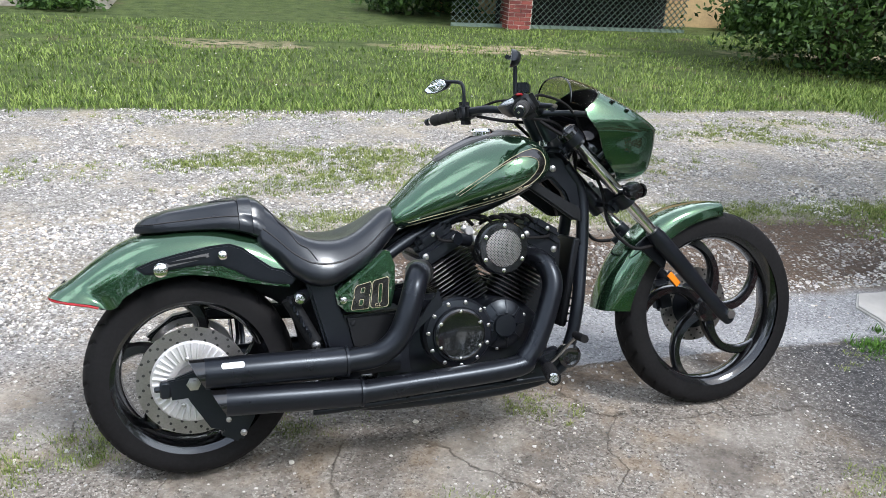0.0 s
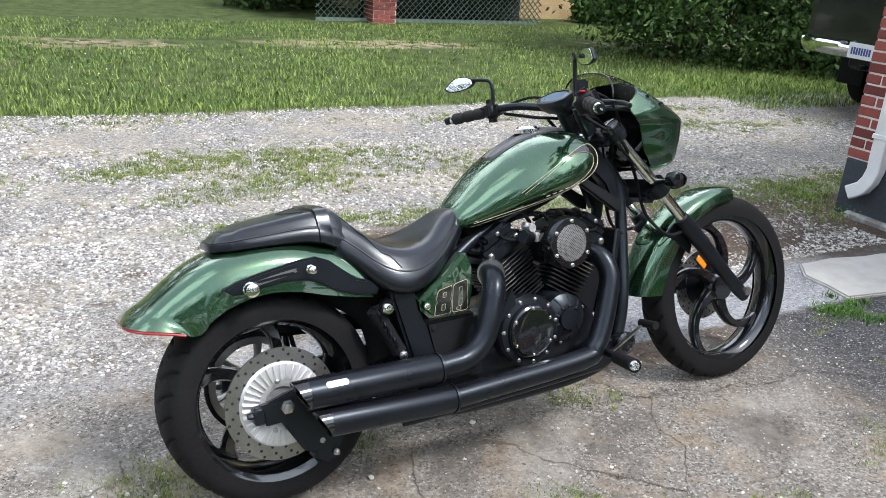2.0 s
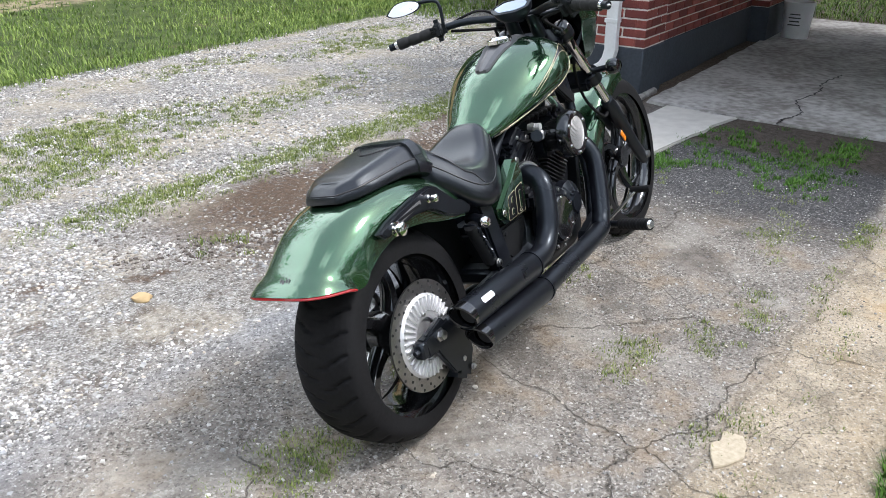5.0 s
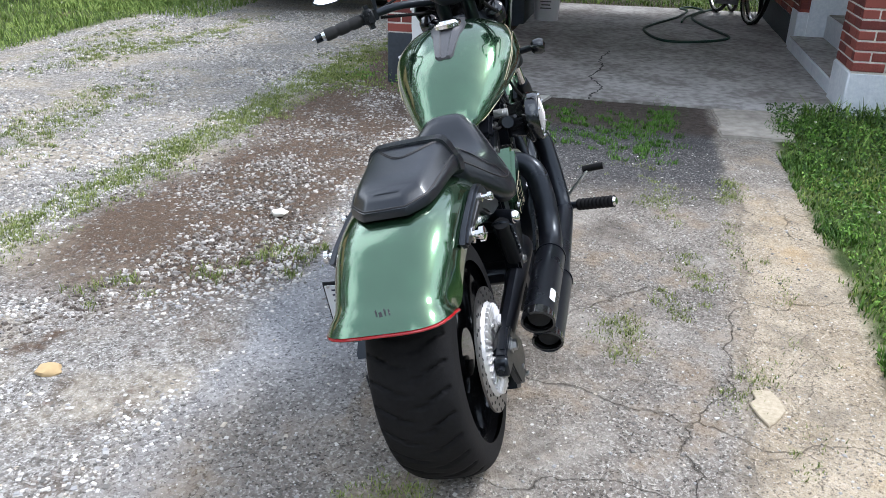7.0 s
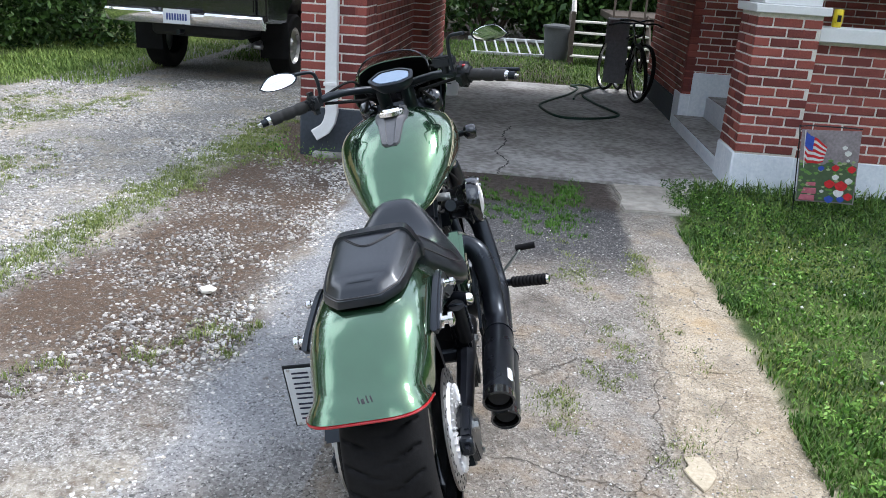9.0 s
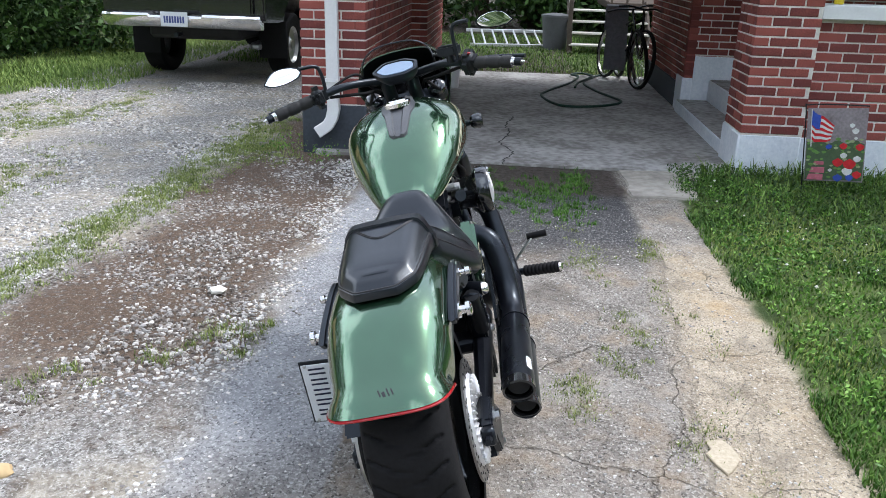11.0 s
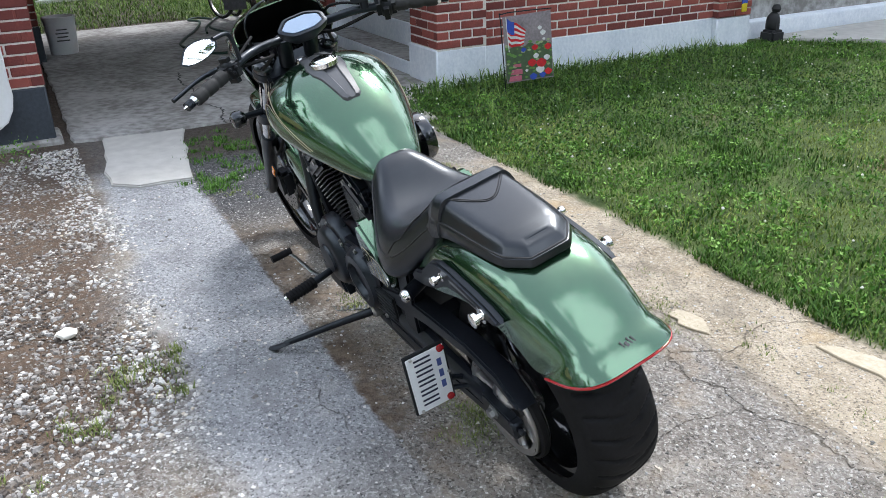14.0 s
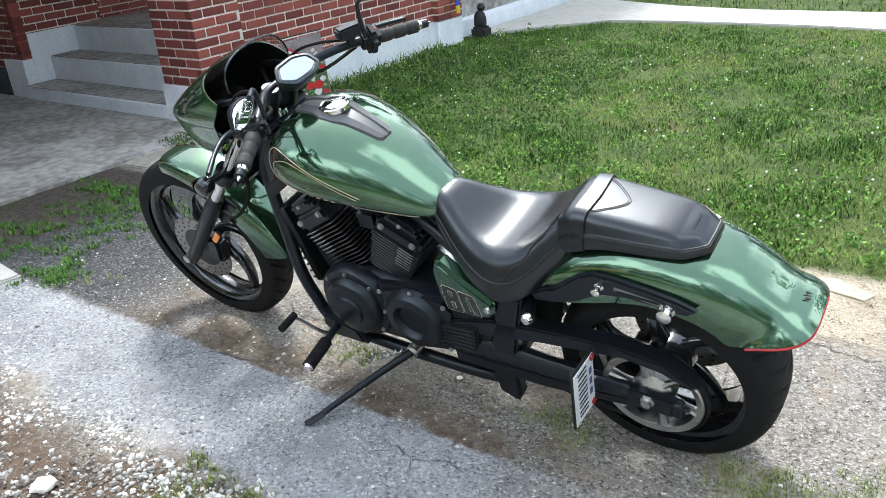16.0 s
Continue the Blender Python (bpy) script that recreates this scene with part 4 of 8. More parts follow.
for s in (-1, 1):
    st_ = part("fender_strut", plate([(-0.136, 0.633), (-0.089, 0.652), (-0.02, 0.668), (0.066, 0.684), (0.118, 0.688), (0.155, 0.674), (0.195, 0.642), (0.232, 0.614), (0.262, 0.606), (0.30, 0.582), (0.29, 0.560), (0.227, 0.567), (0.171, 0.585), (0.130, 0.610), (0.095, 0.626), (0.033, 0.632), (-0.03, 0.625), (-0.088, 0.614), (-0.112, 0.614)], 0.144 * s, 0.166 * s, 0.006), SATIN, bike, "satin black fender strut")
    slot_ = [(-0.050, 0.632), (-0.056, 0.638), (-0.050, 0.645), (0.050, 0.664), (0.058, 0.660), (0.052, 0.652)]
    part("strut_slot", plate(slot_, 0.1655 * s, 0.1685 * s, 0.001, 3), STRUTG, st_, "rim of the long slot, greyed as a reflecting edge")
    part("slot_floor", plate([(0.90 * (x - 0.001) + 0.001 * 0.9, 0.648 + 0.55 * (z - 0.648)) for x, z in slot_], 0.168 * s, 0.1692 * s, 0.0, 3), FINB, st_)
    for x, z, r in ((-0.069, 0.627, 0.019), (0.097, 0.658, 0.012)):
        c = Vector((x, 0, z))
        part("docking_stud", lathe([(0.001, 0.164 * s), (r, 0.164 * s), (r, 0.170 * s), (r * 0.55, 0.172 * s), (r * 0.55, 0.182 * s), (r * 0.95, 0.184 * s), (r * 0.95, 0.194 * s), (r * 0.5, 0.198 * s), (0.001, 0.198 * s)], c, 20), CHROME, st_, "chrome docking stud")
part("inner_fender", tube([(0.40, 0, 0.34), (0.36, 0, 0.48), (0.26, 0, 0.57), (0.10, 0, 0.605)], 0.075, 10, 5, flat=0.25), PLAST, bike)

# ---- seat ----
def loft(table, n=28, top_e=2.4, low_e=2.6, steps=36, mid=0.45, y_off=0.0):
    x0, x1 = table[0][0], table[-1][0]
    out = []
    for k in range(steps + 1):
        x = x0 + (x1 - x0) * k / steps
        zt, zb, w = interp(table, x)
        zm = zb + (zt - zb) * mid
        lp = []
        for j in range(n):
            a = 2 * math.pi * j / n
            c, s = math.cos(a), math.sin(a)
            e = top_e if s >= 0 else low_e
            y = w * abs(c) ** (2 / e) * (1 if c > 0 else -1)
            z = zm + ((zt - zm) if s >= 0 else (zm - zb)) * abs(s) ** (2 / e) * (1 if s > 0 else -1)
            lp.append(Vector((x, y + y_off, z)))
        out.append(lp)
    return rings(out)


seat = tagged(new("seat"), "black leather two-piece seat")
seat.parent = bike


def half_section(table, layers, x, tail=0.0, x_tail=0.0, dish=0.0):
    """Half of a padded section from its lower edge up to the middle."""
    zt, zb, w = interp(table, x)
    fade = max(0.0, 1 - (x - x_tail) / 0.10) * tail
    k = min(1.0, w / 0.12)
    out = [Vector((x + fade * ins * 1.1, w - ins * k, zb + (zt - zb) * f)) for ins, f in layers]
    y1, z1, x1 = out[-1].y, out[-1].z, out[-1].x
    rise = zt - z1
    out += [Vector((x1, y1 * q, z1 + rise * (1 - q * q) - dish * min(1.0, max(0.0, (0.56 - x) / 0.12)) * math.cos(q * math.pi / 2))) for q in (0.75, 0.5, 0.25, 0.0)]
    return out


def cushion(table, layers, xs, tail=0.0, dish=0.0):
    bm, rows = bmesh.new(), []
    for x in xs:
        h = half_section(table, layers, x, tail, xs[0], dish)
        full = h + [Vector((p.x, -p.y, p.z)) for p in h[-2::-1]]
        rows.append([bm.verts.new(p) for p in full])
    n = len(rows[0])
    for a, b in zip(rows, rows[1:]):
        for i in range(n):
            bm.faces.new((a[i], a[(i + 1) % n], b[(i + 1) % n], b[i]))
    for r in (rows[0], rows[-1]):
        for i in range(n // 2):
            q = (r[i], r[i + 1], r[n - 2 - i], r[n - 1 - i])
            bm.faces.new(tuple(dict.fromkeys(q)))
    bmesh.ops.recalc_face_normals(bm, faces=bm.faces)
    return bm


def seam(table, layers, xs, i, s, tail=0.0, dish=0.0, g=0.001):
    return [Vector((p.x, s * (p.y + g), p.z)) for p in (half_section(table, layers, x, tail, xs[0], dish)[i] for x in xs)]


DRV = [(0.20, 0.804, 0.665, 0.118), (0.245, 0.768, 0.628, 0.146), (0.29, 0.726, 0.585, 0.180), (0.34, 0.694, 0.556, 0.202), (0.40, 0.682, 0.553, 0.204), (0.46, 0.688, 0.572, 0.184), (0.52, 0.714, 0.600, 0.152), (0.57, 0.748, 0.640, 0.120), (0.60, 0.762, 0.665, 0.098), (0.618, 0.764, 0.680, 0.084), (0.632, 0.757, 0.690, 0.064), (0.640, 0.744, 0.700, 0.044)]
DLAY = [(0.016, 0.0), (0.002, 0.08), (0.0, 0.22), (0.006, 0.42), (0.013, 0.50), (0.017, 0.56), (0.030, 0.76), (0.048, 0.90), (0.070, 0.975)]
DX = [0.20, 0.215, 0.23, 0.245, 0.26, 0.275, 0.29, 0.315, 0.34, 0.37, 0.40, 0.43, 0.46, 0.49, 0.52, 0.545, 0.57, 0.585, 0.60, 0.61, 0.618, 0.625, 0.632, 0.637, 0.640]
drv = part("rider_cushion", cushion(DRV, DLAY, DX, 0.0, 0.010), LEATHER, seat, "black leather rider cushion", 70)
PAS = [(-0.138, 0.764, 0.716, 0.047), (-0.134, 0.766, 0.715, 0.054), (-0.090, 0.772, 0.717, 0.090), (-0.080, 0.774, 0.718, 0.095), (-0.04, 0.780, 0.720, 0.103), (0.03, 0.790, 0.722, 0.110), (0.10, 0.800, 0.722, 0.115), (0.15, 0.806, 0.714, 0.118), (0.20, 0.806, 0.695, 0.119), (0.225, 0.788, 0.670, 0.119)]
PLAY = [(0.012, 0.0), (0.001, 0.08), (0.0, 0.24), (0.003, 0.46), (0.008, 0.50), (0.012, 0.56), (0.020, 0.76), (0.030, 0.90), (0.042, 0.965)]
PX = [-0.138, -0.134, -0.122, -0.11, -0.098, -0.090, -0.085, -0.080, -0.065, -0.04, 0.0, 0.03, 0.065, 0.10, 0.125, 0.15, 0.175, 0.20, 0.213, 0.225]
pas = part("passenger_cushion", cushion(PAS, PLAY, PX, 1.0, 0.0), LEATHER, seat, "black leather passenger cushion with angular tail", 50)


def pas_top(x, y):
    h = half_section(PAS, PLAY, x, 1.0, PX[0])
    for p, q in zip(h, h[1:]):
        if q.y <= abs(y) <= p.y:
            return p.z + (q.z - p.z) * (p.y - abs(y)) / max(1e-6, p.y - q.y)
    return h[-1].z


loops = []
for xx, g in ((0.150, 0.000), (0.152, 0.006), (0.188, 0.006), (0.190, 0.000)):
    h = half_section(PAS, PLAY, xx)[1:]
    full = [Vector((p.x - 0.010 * (1 - p.y / 0.13), p.y + g * 0.8, p.z + (g if p.z > 0.76 else 0))) for p in h]
    loops.append(full + [Vector((p.x, -p.y, p.z)) for p in full[-2::-1]])
part("strap", rings(loops, False, False), LEATHER, seat, "black leather strap across the seat", 60)
vx = [(0.148, 0.072), (0.125, 0.060), (0.092, 0.034), (0.074, 0.014), (0.072, -0.006), (0.088, -0.028), (0.118, -0.056), (0.146, -0.078)]
for d_ in (0.0, 0.006):
    part("stitching", tube([(x + d_, y * (1 - d_ * 6), pas_top(x + d_, y) + 0.0006) for x, y in vx], 0.0017, 6, 4), STITCH, pas)
for s in (-1, 1):
    line = seam(PAS, PLAY, PX[:17], 4, s, 1.0)
    part("piping", tube([Vector((line[0].x - 0.001, 0, line[0].z)), *line], 0.0024, 6, 1), STITCH, pas)
    part("piping", tube(seam(DRV, DLAY, DX, 4, s, 0.0, 0.010), 0.0024, 6, 1), STITCH, drv)
    # top panel seam of the rider cushion, drawn back to the strap
    line = [half_section(DRV, DLAY, x, 0, 0, 0.010)[k] for x, k in ((0.36, 5), (0.335, 6), (0.31, 6), (0.285, 7), (0.26, 7), (0.235, 8), (0.21, 8))]
    part("piping", tube([Vector((p.x, s * p.y, p.z + 0.001)) for p in line], 0.0018, 6, 3), STITCH, drv)

# ---- tank ----
TANK = [(0.588, 0.728, 0.7, 0.031), (0.612, 0.76, 0.692, 0.078), (0.66, 0.806, 0.694, 0.109), (0.72, 0.862, 0.704, 0.138), (0.8, 0.918, 0.722, 0.171), (0.88, 0.958, 0.742, 0.195), (0.95, 0.98, 0.762, 0.208), (1.02, 0.985, 0.786, 0.204), (1.07, 0.975, 0.808, 0.186), (1.11, 0.952, 0.836, 0.151), (1.135, 0.925, 0.866, 0.1), (1.146, 0.905, 0.885, 0.044)]
tank = part("fuel_tank", loft(TANK, 48, 2.25, 2.2, 64, 0.36), PAINT, bike, "green metallic teardrop fuel tank with pinstripes", 60)


def tank_side(x, z, s, g=0.0012):
    zt, zb, w = interp(TANK, x)
    zm = zb + (zt - zb) * 0.36
    h = (zt - zm) if z >= zm else (zm - zb)
    e = 2.25 if z >= zm else 2.2
    k = max(0.0, 1 - min(1.0, abs(z - zm) / h) ** e) ** (1 / e)
    return Vector((x, s * (w * k + g), z))


STRIPE = [(0.655, 0.716), (0.75, 0.742), (0.86, 0.768), (0.96, 0.795), (1.03, 0.828), (1.075, 0.872), (1.082, 0.912), (1.058, 0.934), (1.01, 0.928), (0.95, 0.902), (0.89, 0.866), (0.83, 0.828), (0.79, 0.800)]
for s in (-1, 1):
    line = spline([(x, 0, z) for x, z in STRIPE], 8)
    part("pinstripe", tube([tank_side(p.x, p.z, s) for p in line], 0.0011, 6, 1), GOLD, tank, "pale gold pinstripe")
    line = spline([(x, 0, z) for x, z in STRIPE[:4]], 8)
    part("pinstripe", tube([tank_side(p.x, p.z - 0.013 + 0.006 * (p.x - 0.65), s) for p in line], 0.0009, 6, 1), GOLD, tank, "pale gold pinstripe")
    inner = [(0.80, 0.797), (0.86, 0.838), (0.928, 0.884), (0.99, 0.910), (1.035, 0.908), (1.053, 0.893), (1.043, 0.866), (1.0, 0.828), (0.945, 0.800)]
    line = spline([(x, 0, z) for x, z in inner], 6)
    part("pinstripe", tube([tank_side(p.x, p.z, s) for p in line], 0.0008, 6, 1), GOLD, tank, "pale gold pinstripe")
    a = spline([(x, 0, z) for x, z in ((0.93, 0.788), (1.03, 0.828), (1.075, 0.872), (1.081, 0.910), (1.056, 0.932), (1.0, 0.924), (0.93, 0.891))], 6)
    b_ = spline([(x, 0, z) for x, z in ((0.938, 0.796), (1.0, 0.828), (1.043, 0.866), (1.053, 0.893), (1.035, 0.908), (0.99, 0.910), (0.928, 0.884))], 6)
    part("black_flash", rings([[tank_side(p.x, p.z, s, 0.0006) for p in a], [tank_side((p.x + q_.x) / 2, (p.z + q_.z) / 2, s, 0.0008) for p, q_ in zip(a, b_)], [tank_side(p.x, p.z, s, 0.0006) for p in b_]], False, False), BLACKDECAL, tank, "black painted flash")
    for k in range(7):
        x = 0.875 + 0.022 * k
        part("lettering_bar", tube([tank_side(x, 0.783 + 0.27 * (x - 0.875), s), tank_side(x + 0.012, 0.787 + 0.27 * (x - 0.875), s)], 0.0013, 6, 1), GOLD, tank)
# console and cap on top of the tank
CONSOLE = mat("dark_grey_plastic", (0.085, 0.088, 0.095), 0.36, 0.0, 0.2, 30, 0.05, 500)
con = [(0.775, 0.020), (0.785, 0.030), (0.83, 0.038), (0.88, 0.046), (0.91, 0.058), (0.95, 0.062), (0.985, 0.050), (1.03, 0.045), (1.06, 0.040)]
loops = []
for x, w in con:
    zt = interp(TANK, x)[0]
    hw_ = interp(TANK, x)[2]
    drop = 0.10 * w * w / hw_ * 5
    loops.append([Vector((x, -w, zt - drop + 0.001)), Vector((x, -w * 0.94, zt - drop + 0.010)), Vector((x, -w * 0.45, zt + 0.011)), Vector((x, -w * 0.35, zt + 0.006)), Vector((x, w * 0.35, zt + 0.006)), Vector((x, w * 0.45, zt + 0.011)), Vector((x, w * 0.94, zt - drop + 0.010)), Vector((x, w, zt - drop + 0.001))])
console = part("tank_console", rings(loops), CONSOLE, bike, "dark grey ribbed console on the tank")
part("fuel_cap", lathe([(0.045, 0.985), (0.045, 0.998), (0.041, 1.001), (0.036, 0.999), (0.034, 1.004), (0.028, 1.008), (0.001, 1.008)], (0.938, 0, -0.006), 40, "z"), CHROME, console, "chrome fuel cap")

# ---- frame ----
for s in (-1, 1):
    part("frame_tube", tube([(1.21, 0.05 * s, 0.88), (1.268, 0.050 * s, 0.79), (1.270, 0.064 * s, 0.68), (1.250, 0.088 * s, 0.54), (1.224, 0.115 * s, 0.41), (1.196, 0.12 * s, 0.30), (1.145, 0.12 * s, 0.205), (0.95, 0.12 * s, 0.165), (0.55, 0.13 * s, 0.165), (0.43, 0.14 * s, 0.20)], 0.021, 12, 6), SATIN, bike, "satin black frame tube")
    part("frame_tube", tube([(1.16, 0.05 * s, 0.86), (0.95, 0.060 * s, 0.765), (0.72, 0.055 * s, 0.685), (0.56, 0.085 * s, 0.60), (0.44, 0.12 * s, 0.555), (0.36, 0.135 * s, 0.53)], 0.019, 12, 6), SATIN, bike, "satin black frame tube")
    part("frame_plate", plate([(0.325, 0.565), (0.36, 0.59), (0.400, 0.575), (0.418, 0.50), (0.452, 0.39), (0.485, 0.25), (0.475, 0.155 if s > 0 else 0.20), (0.415, 0.125 if s > 0 else 0.185), (0.400, 0.16 if s > 0 else 0.21), (0.398, 0.27), (0.375, 0.38), (0.345, 0.49)], 0.128 * s, 0.172 * s, 0.008), SATIN, bike, "satin black cast frame plate")
    if s < 0:
        rad = part("radiator", box(1.212, 0, 0.49, 0.026, 0.18, 0.30, 0.006, Matrix.Rotation(0.18, 4, "Y")), FINB, bike, "matte black radiator between the frame tubes")
        for k in range(11):
            part("radiator_fin", box(1.202 + 0.0048 * k, 0, 0.36 + 0.026 * k, 0.008, 0.185, 0.006), SATIN, rad)
    part("neck_casting", plate([(1.05, 0.865), (1.12, 0.905), (1.19, 0.90), (1.245, 0.82), (1.265, 0.71), (1.235, 0.70), (1.195, 0.79), (1.15, 0.835), (1.10, 0.842)], 0.035 * s, 0.075 * s, 0.008), SATIN, bike)
    part("neck_brace", plate([(1.02, 0.835), (1.05, 0.848), (1.245, 0.735), (1.245, 0.695), (1.215, 0.70)], 0.082 * s, 0.104 * s, 0.006), PLAST, bike, "black rubber-faced brace")
    bolt(bike, (1.155, 0.078 * s, 0.868), (0, s, 0), 0.009, 0.008, STEEL)
    part("dome_bolt", lathe([(0.001, 0.0), (0.019, 0.0), (0.018, 0.010 * s), (0.012, 0.017 * s), (0.001, 0.019 * s)], (0.302, 0.195 * s, 0.523), 20), CHROME, bike, "chrome domed bolt")
    part("dome_mount", tube([(0.33, 0.13 * s, 0.525), (0.302, 0.196 * s, 0.523)], 0.020, 12, 1), SATIN, bike)
shock = part("shock_absorber", tube([(0.275, -0.165, 0.520), (0.345, -0.165, 0.385)], 0.022, 14, 1), PLAST, bike, "black shock absorber")
part("spring", tube([(0.275 + 0.06 * k / 60, -0.165 + 0.026 * math.cos(k * 0.75), 0.515 - 0.112 * k / 60 + 0.026 * math.sin(k * 0.75) * 0.4) for k in range(61)], 0.0045, 6, 1), SATIN, shock)
bolt(bike, (0.345, -0.190, 0.38), (0, -1, 0), 0.011, 0.01, STEEL)

# ---- engine ----
engine = tagged(new("engine"), "black air-cooled v-twin engine with machined fins")
engine.parent = bike
part("crankcase", loft([(0.60, 0.36, 0.24, 0.09), (0.64, 0.42, 0.20, 0.125), (0.74, 0.455, 0.185, 0.145), (0.92, 0.47, 0.185, 0.148), (1.04, 0.44, 0.19, 0.135), (1.12, 0.37, 0.22, 0.10), (1.14, 0.33, 0.26, 0.06)], 32, 3.5, 3.5, 30, 0.5), SATIN, engine, "satin black crankcase", 50)
part("gearbox", box(0.60, 0, 0.33, 0.16, 0.25, 0.20, 0.025, None, 2), SATIN, engine)
C0 = Vector((0.925, 0, 0.335))
for sgn in (-1, 1):
    tilt = Matrix.Translation(C0) @ Matrix.Rotation(radians(29.5 * sgn), 4, "Y")
    def up(bm):
        bmesh.ops.transform(bm, matrix=tilt, verts=bm.verts)
        return bm
    cyl = part("cylinder", up(lathe([(0.001, 0.08), (0.056, 0.08), (0.056, 0.31), (0.001, 0.31)], (0, 0, 0), 28, "z")), FINB, engine, "black finned cylinder")
    for k in range(13):
        z = 0.135 + 0.0138 * k
        wx, wy = 0.070 + 0.012 * k / 12, 0.088 + 0.018 * k / 12
        part("fin", up(box(0, 0, z, 2 * wx, 2 * wy, 0.0046, 0.0015)), FINM, cyl)
        if k > 5:
            for s in (-1, 1):
                part("fin_edge", up(box(0.040 * sgn, s * (wy + 0.0004), z, 0.050 + 0.003 * (k % 3), 0.0022, 0.0030)), FINEDGE, cyl, "machined bright fin edge")
    head = part("cylinder_head", up(box(0, 0, 0.338, 0.160, 0.215, 0.052, 0.012, None, 2)), SATIN, engine, "black cylinder head")
    part("rocker_cover", up(join(box(0, 0, 0.378, 0.145, 0.20, 0.045, 0.016, None, 2), box(0, 0, 0.395, 0.10, 0.225, 0.030, 0.010, None, 2))), SATIN, head, "satin black rocker cover")
    for s in (-1, 1):
        for dx in (-0.055, 0.055):
            p = tilt @ Vector((dx, 0.108 * s, 0.345))
            bolt(head, p, (0, s, 0), 0.009, 0.008, STEEL)
        p = tilt @ Vector((0, 0.112 * s, 0.394))
        bolt(head, p, (0, s, 0), 0.006, 0.006, STEEL)
    part("spark_lead", tube([tilt @ Vector((0.03, -0.06, 0.40)), tilt @ Vector((0.01, -0.115, 0.37)), tilt @ Vector((-0.06 * sgn, -0.125, 0.33))], 0.005, 8, 5), RUBBER, head)
# right side covers
cc = Vector((0.785, -0.012, 0.376))
cover = part("clutch_cover", lathe([(0.001, -0.13), (0.112, -0.13), (0.112, -0.166), (0.104, -0.176), (0.086, -0.180), (0.084, -0.188), (0.001, -0.188)], cc, 56), SATIN, engine, "round black clutch cover")
part("cover_disc", lathe([(0.001, -0.186), (0.080, -0.186), (0.080, -0.192), (0.074, -0.196), (0.066, -0.193), (0.001, -0.195)], cc, 56), GLOSS, cover, "gloss black polished disc")
for k in range(11):
    a = 2 * math.pi * k / 11 + 0.2
    bolt(cover, cc + Vector((0.098 * math.cos(a), -0.174, 0.098 * math.sin(a))), (0, -1, 0), 0.0062, 0.008, STEEL)
for k in range(6):
    a = 2 * math.pi * k / 6 + 0.5
    bolt(cover, cc + Vector((0.073 * math.cos(a), -0.194, 0.073 * math.sin(a))), (0, -1, 0), 0.005, 0.005, CHROME)
gc = Vector((0.938, -0.012, 0.388))
gear = part("gear_cover", lathe([(0.001, -0.12), (0.082, -0.12), (0.078, -0.150), (0.052, -0.168), (0.036, -0.170), (0.034, -0.180), (0.001, -0.182)], gc, 40), SATIN, engine, "fluted black gear cover")
for k in range(9):
    a = 2 * math.pi * k / 9
    part("flute", tube([gc + Vector((0.038 * math.cos(a), -0.171, 0.038 * math.sin(a))), gc + Vector((0.076 * math.cos(a), -0.150, 0.076 * math.sin(a)))], [0.006, 0.004], 8, 1), SATIN, gear)
    if k % 3 == 0:
        bolt(gear, gc + Vector((0.079 * math.cos(a + 0.3), -0.146, 0.079 * math.sin(a + 0.3))), (0, -1, 0), 0.005, 0.006, STEEL)
part("cover_lobe", box(0.70, -0.14, 0.47, 0.09, 0.05, 0.06, 0.016, None, 2), SATIN, engine)
# left side covers
lc = Vector((0.968, 0, 0.362))
lcv = part("alternator_cover", lathe([(0.001, 0.12), (0.138, 0.12), (0.136, 0.150), (0.128, 0.160), (0.108, 0.163), (0.100, 0.186), (0.088, 0.194), (0.054, 0.196), (0.050, 0.204), (0.001, 0.206)], lc, 48), SATIN, engine, "round black alternator cover")
for k in range(8):
    a = 2 * math.pi * k / 8
    bolt(lcv, lc + Vector((0.120 * math.cos(a), 0.162, 0.120 * math.sin(a))), (0, 1, 0), 0.006, 0.007, STEEL)
pc = Vector((0.722, 0, 0.375))
part("pulley_cover", lathe([(0.001, 0.13), (0.112, 0.13), (0.108, 0.172), (0.090, 0.192), (0.066, 0.196), (0.060, 0.190), (0.054, 0.176), (0.001, 0.172)], pc, 48), SATIN, engine, "black front pulley cover")
part("cover_bridge", plate([(0.565, 0.44), (0.60, 0.478), (0.70, 0.49), (0.84, 0.475), (0.85, 0.30), (0.75, 0.24), (0.60, 0.27)], 0.12, 0.172, 0.014), SATIN, engine)
for p in ((0.60, 0.174, 0.455), (0.83, 0.174, 0.46), (0.76, 0.174, 0.255), (0.615, 0.174, 0.285), (0.71, 0.174, 0.482)):
    bolt(engine, p, (0, 1, 0), 0.007, 0.007, STEEL)
vent = part("vent_panel", plate([(0.495, 0.405), (0.61, 0.40), (0.645, 0.36), (0.65, 0.31), (0.51, 0.30)], 0.150, 0.180, 0.006), PLAST, bike, "ribbed black plastic panel")
for k in range(6):
    part("rib", box(0.568 + 0.003 * (2.5 - k), 0.181, 0.312 + 0.0155 * k, 0.115, 0.006, 0.006, 0.002), PLAST, vent)
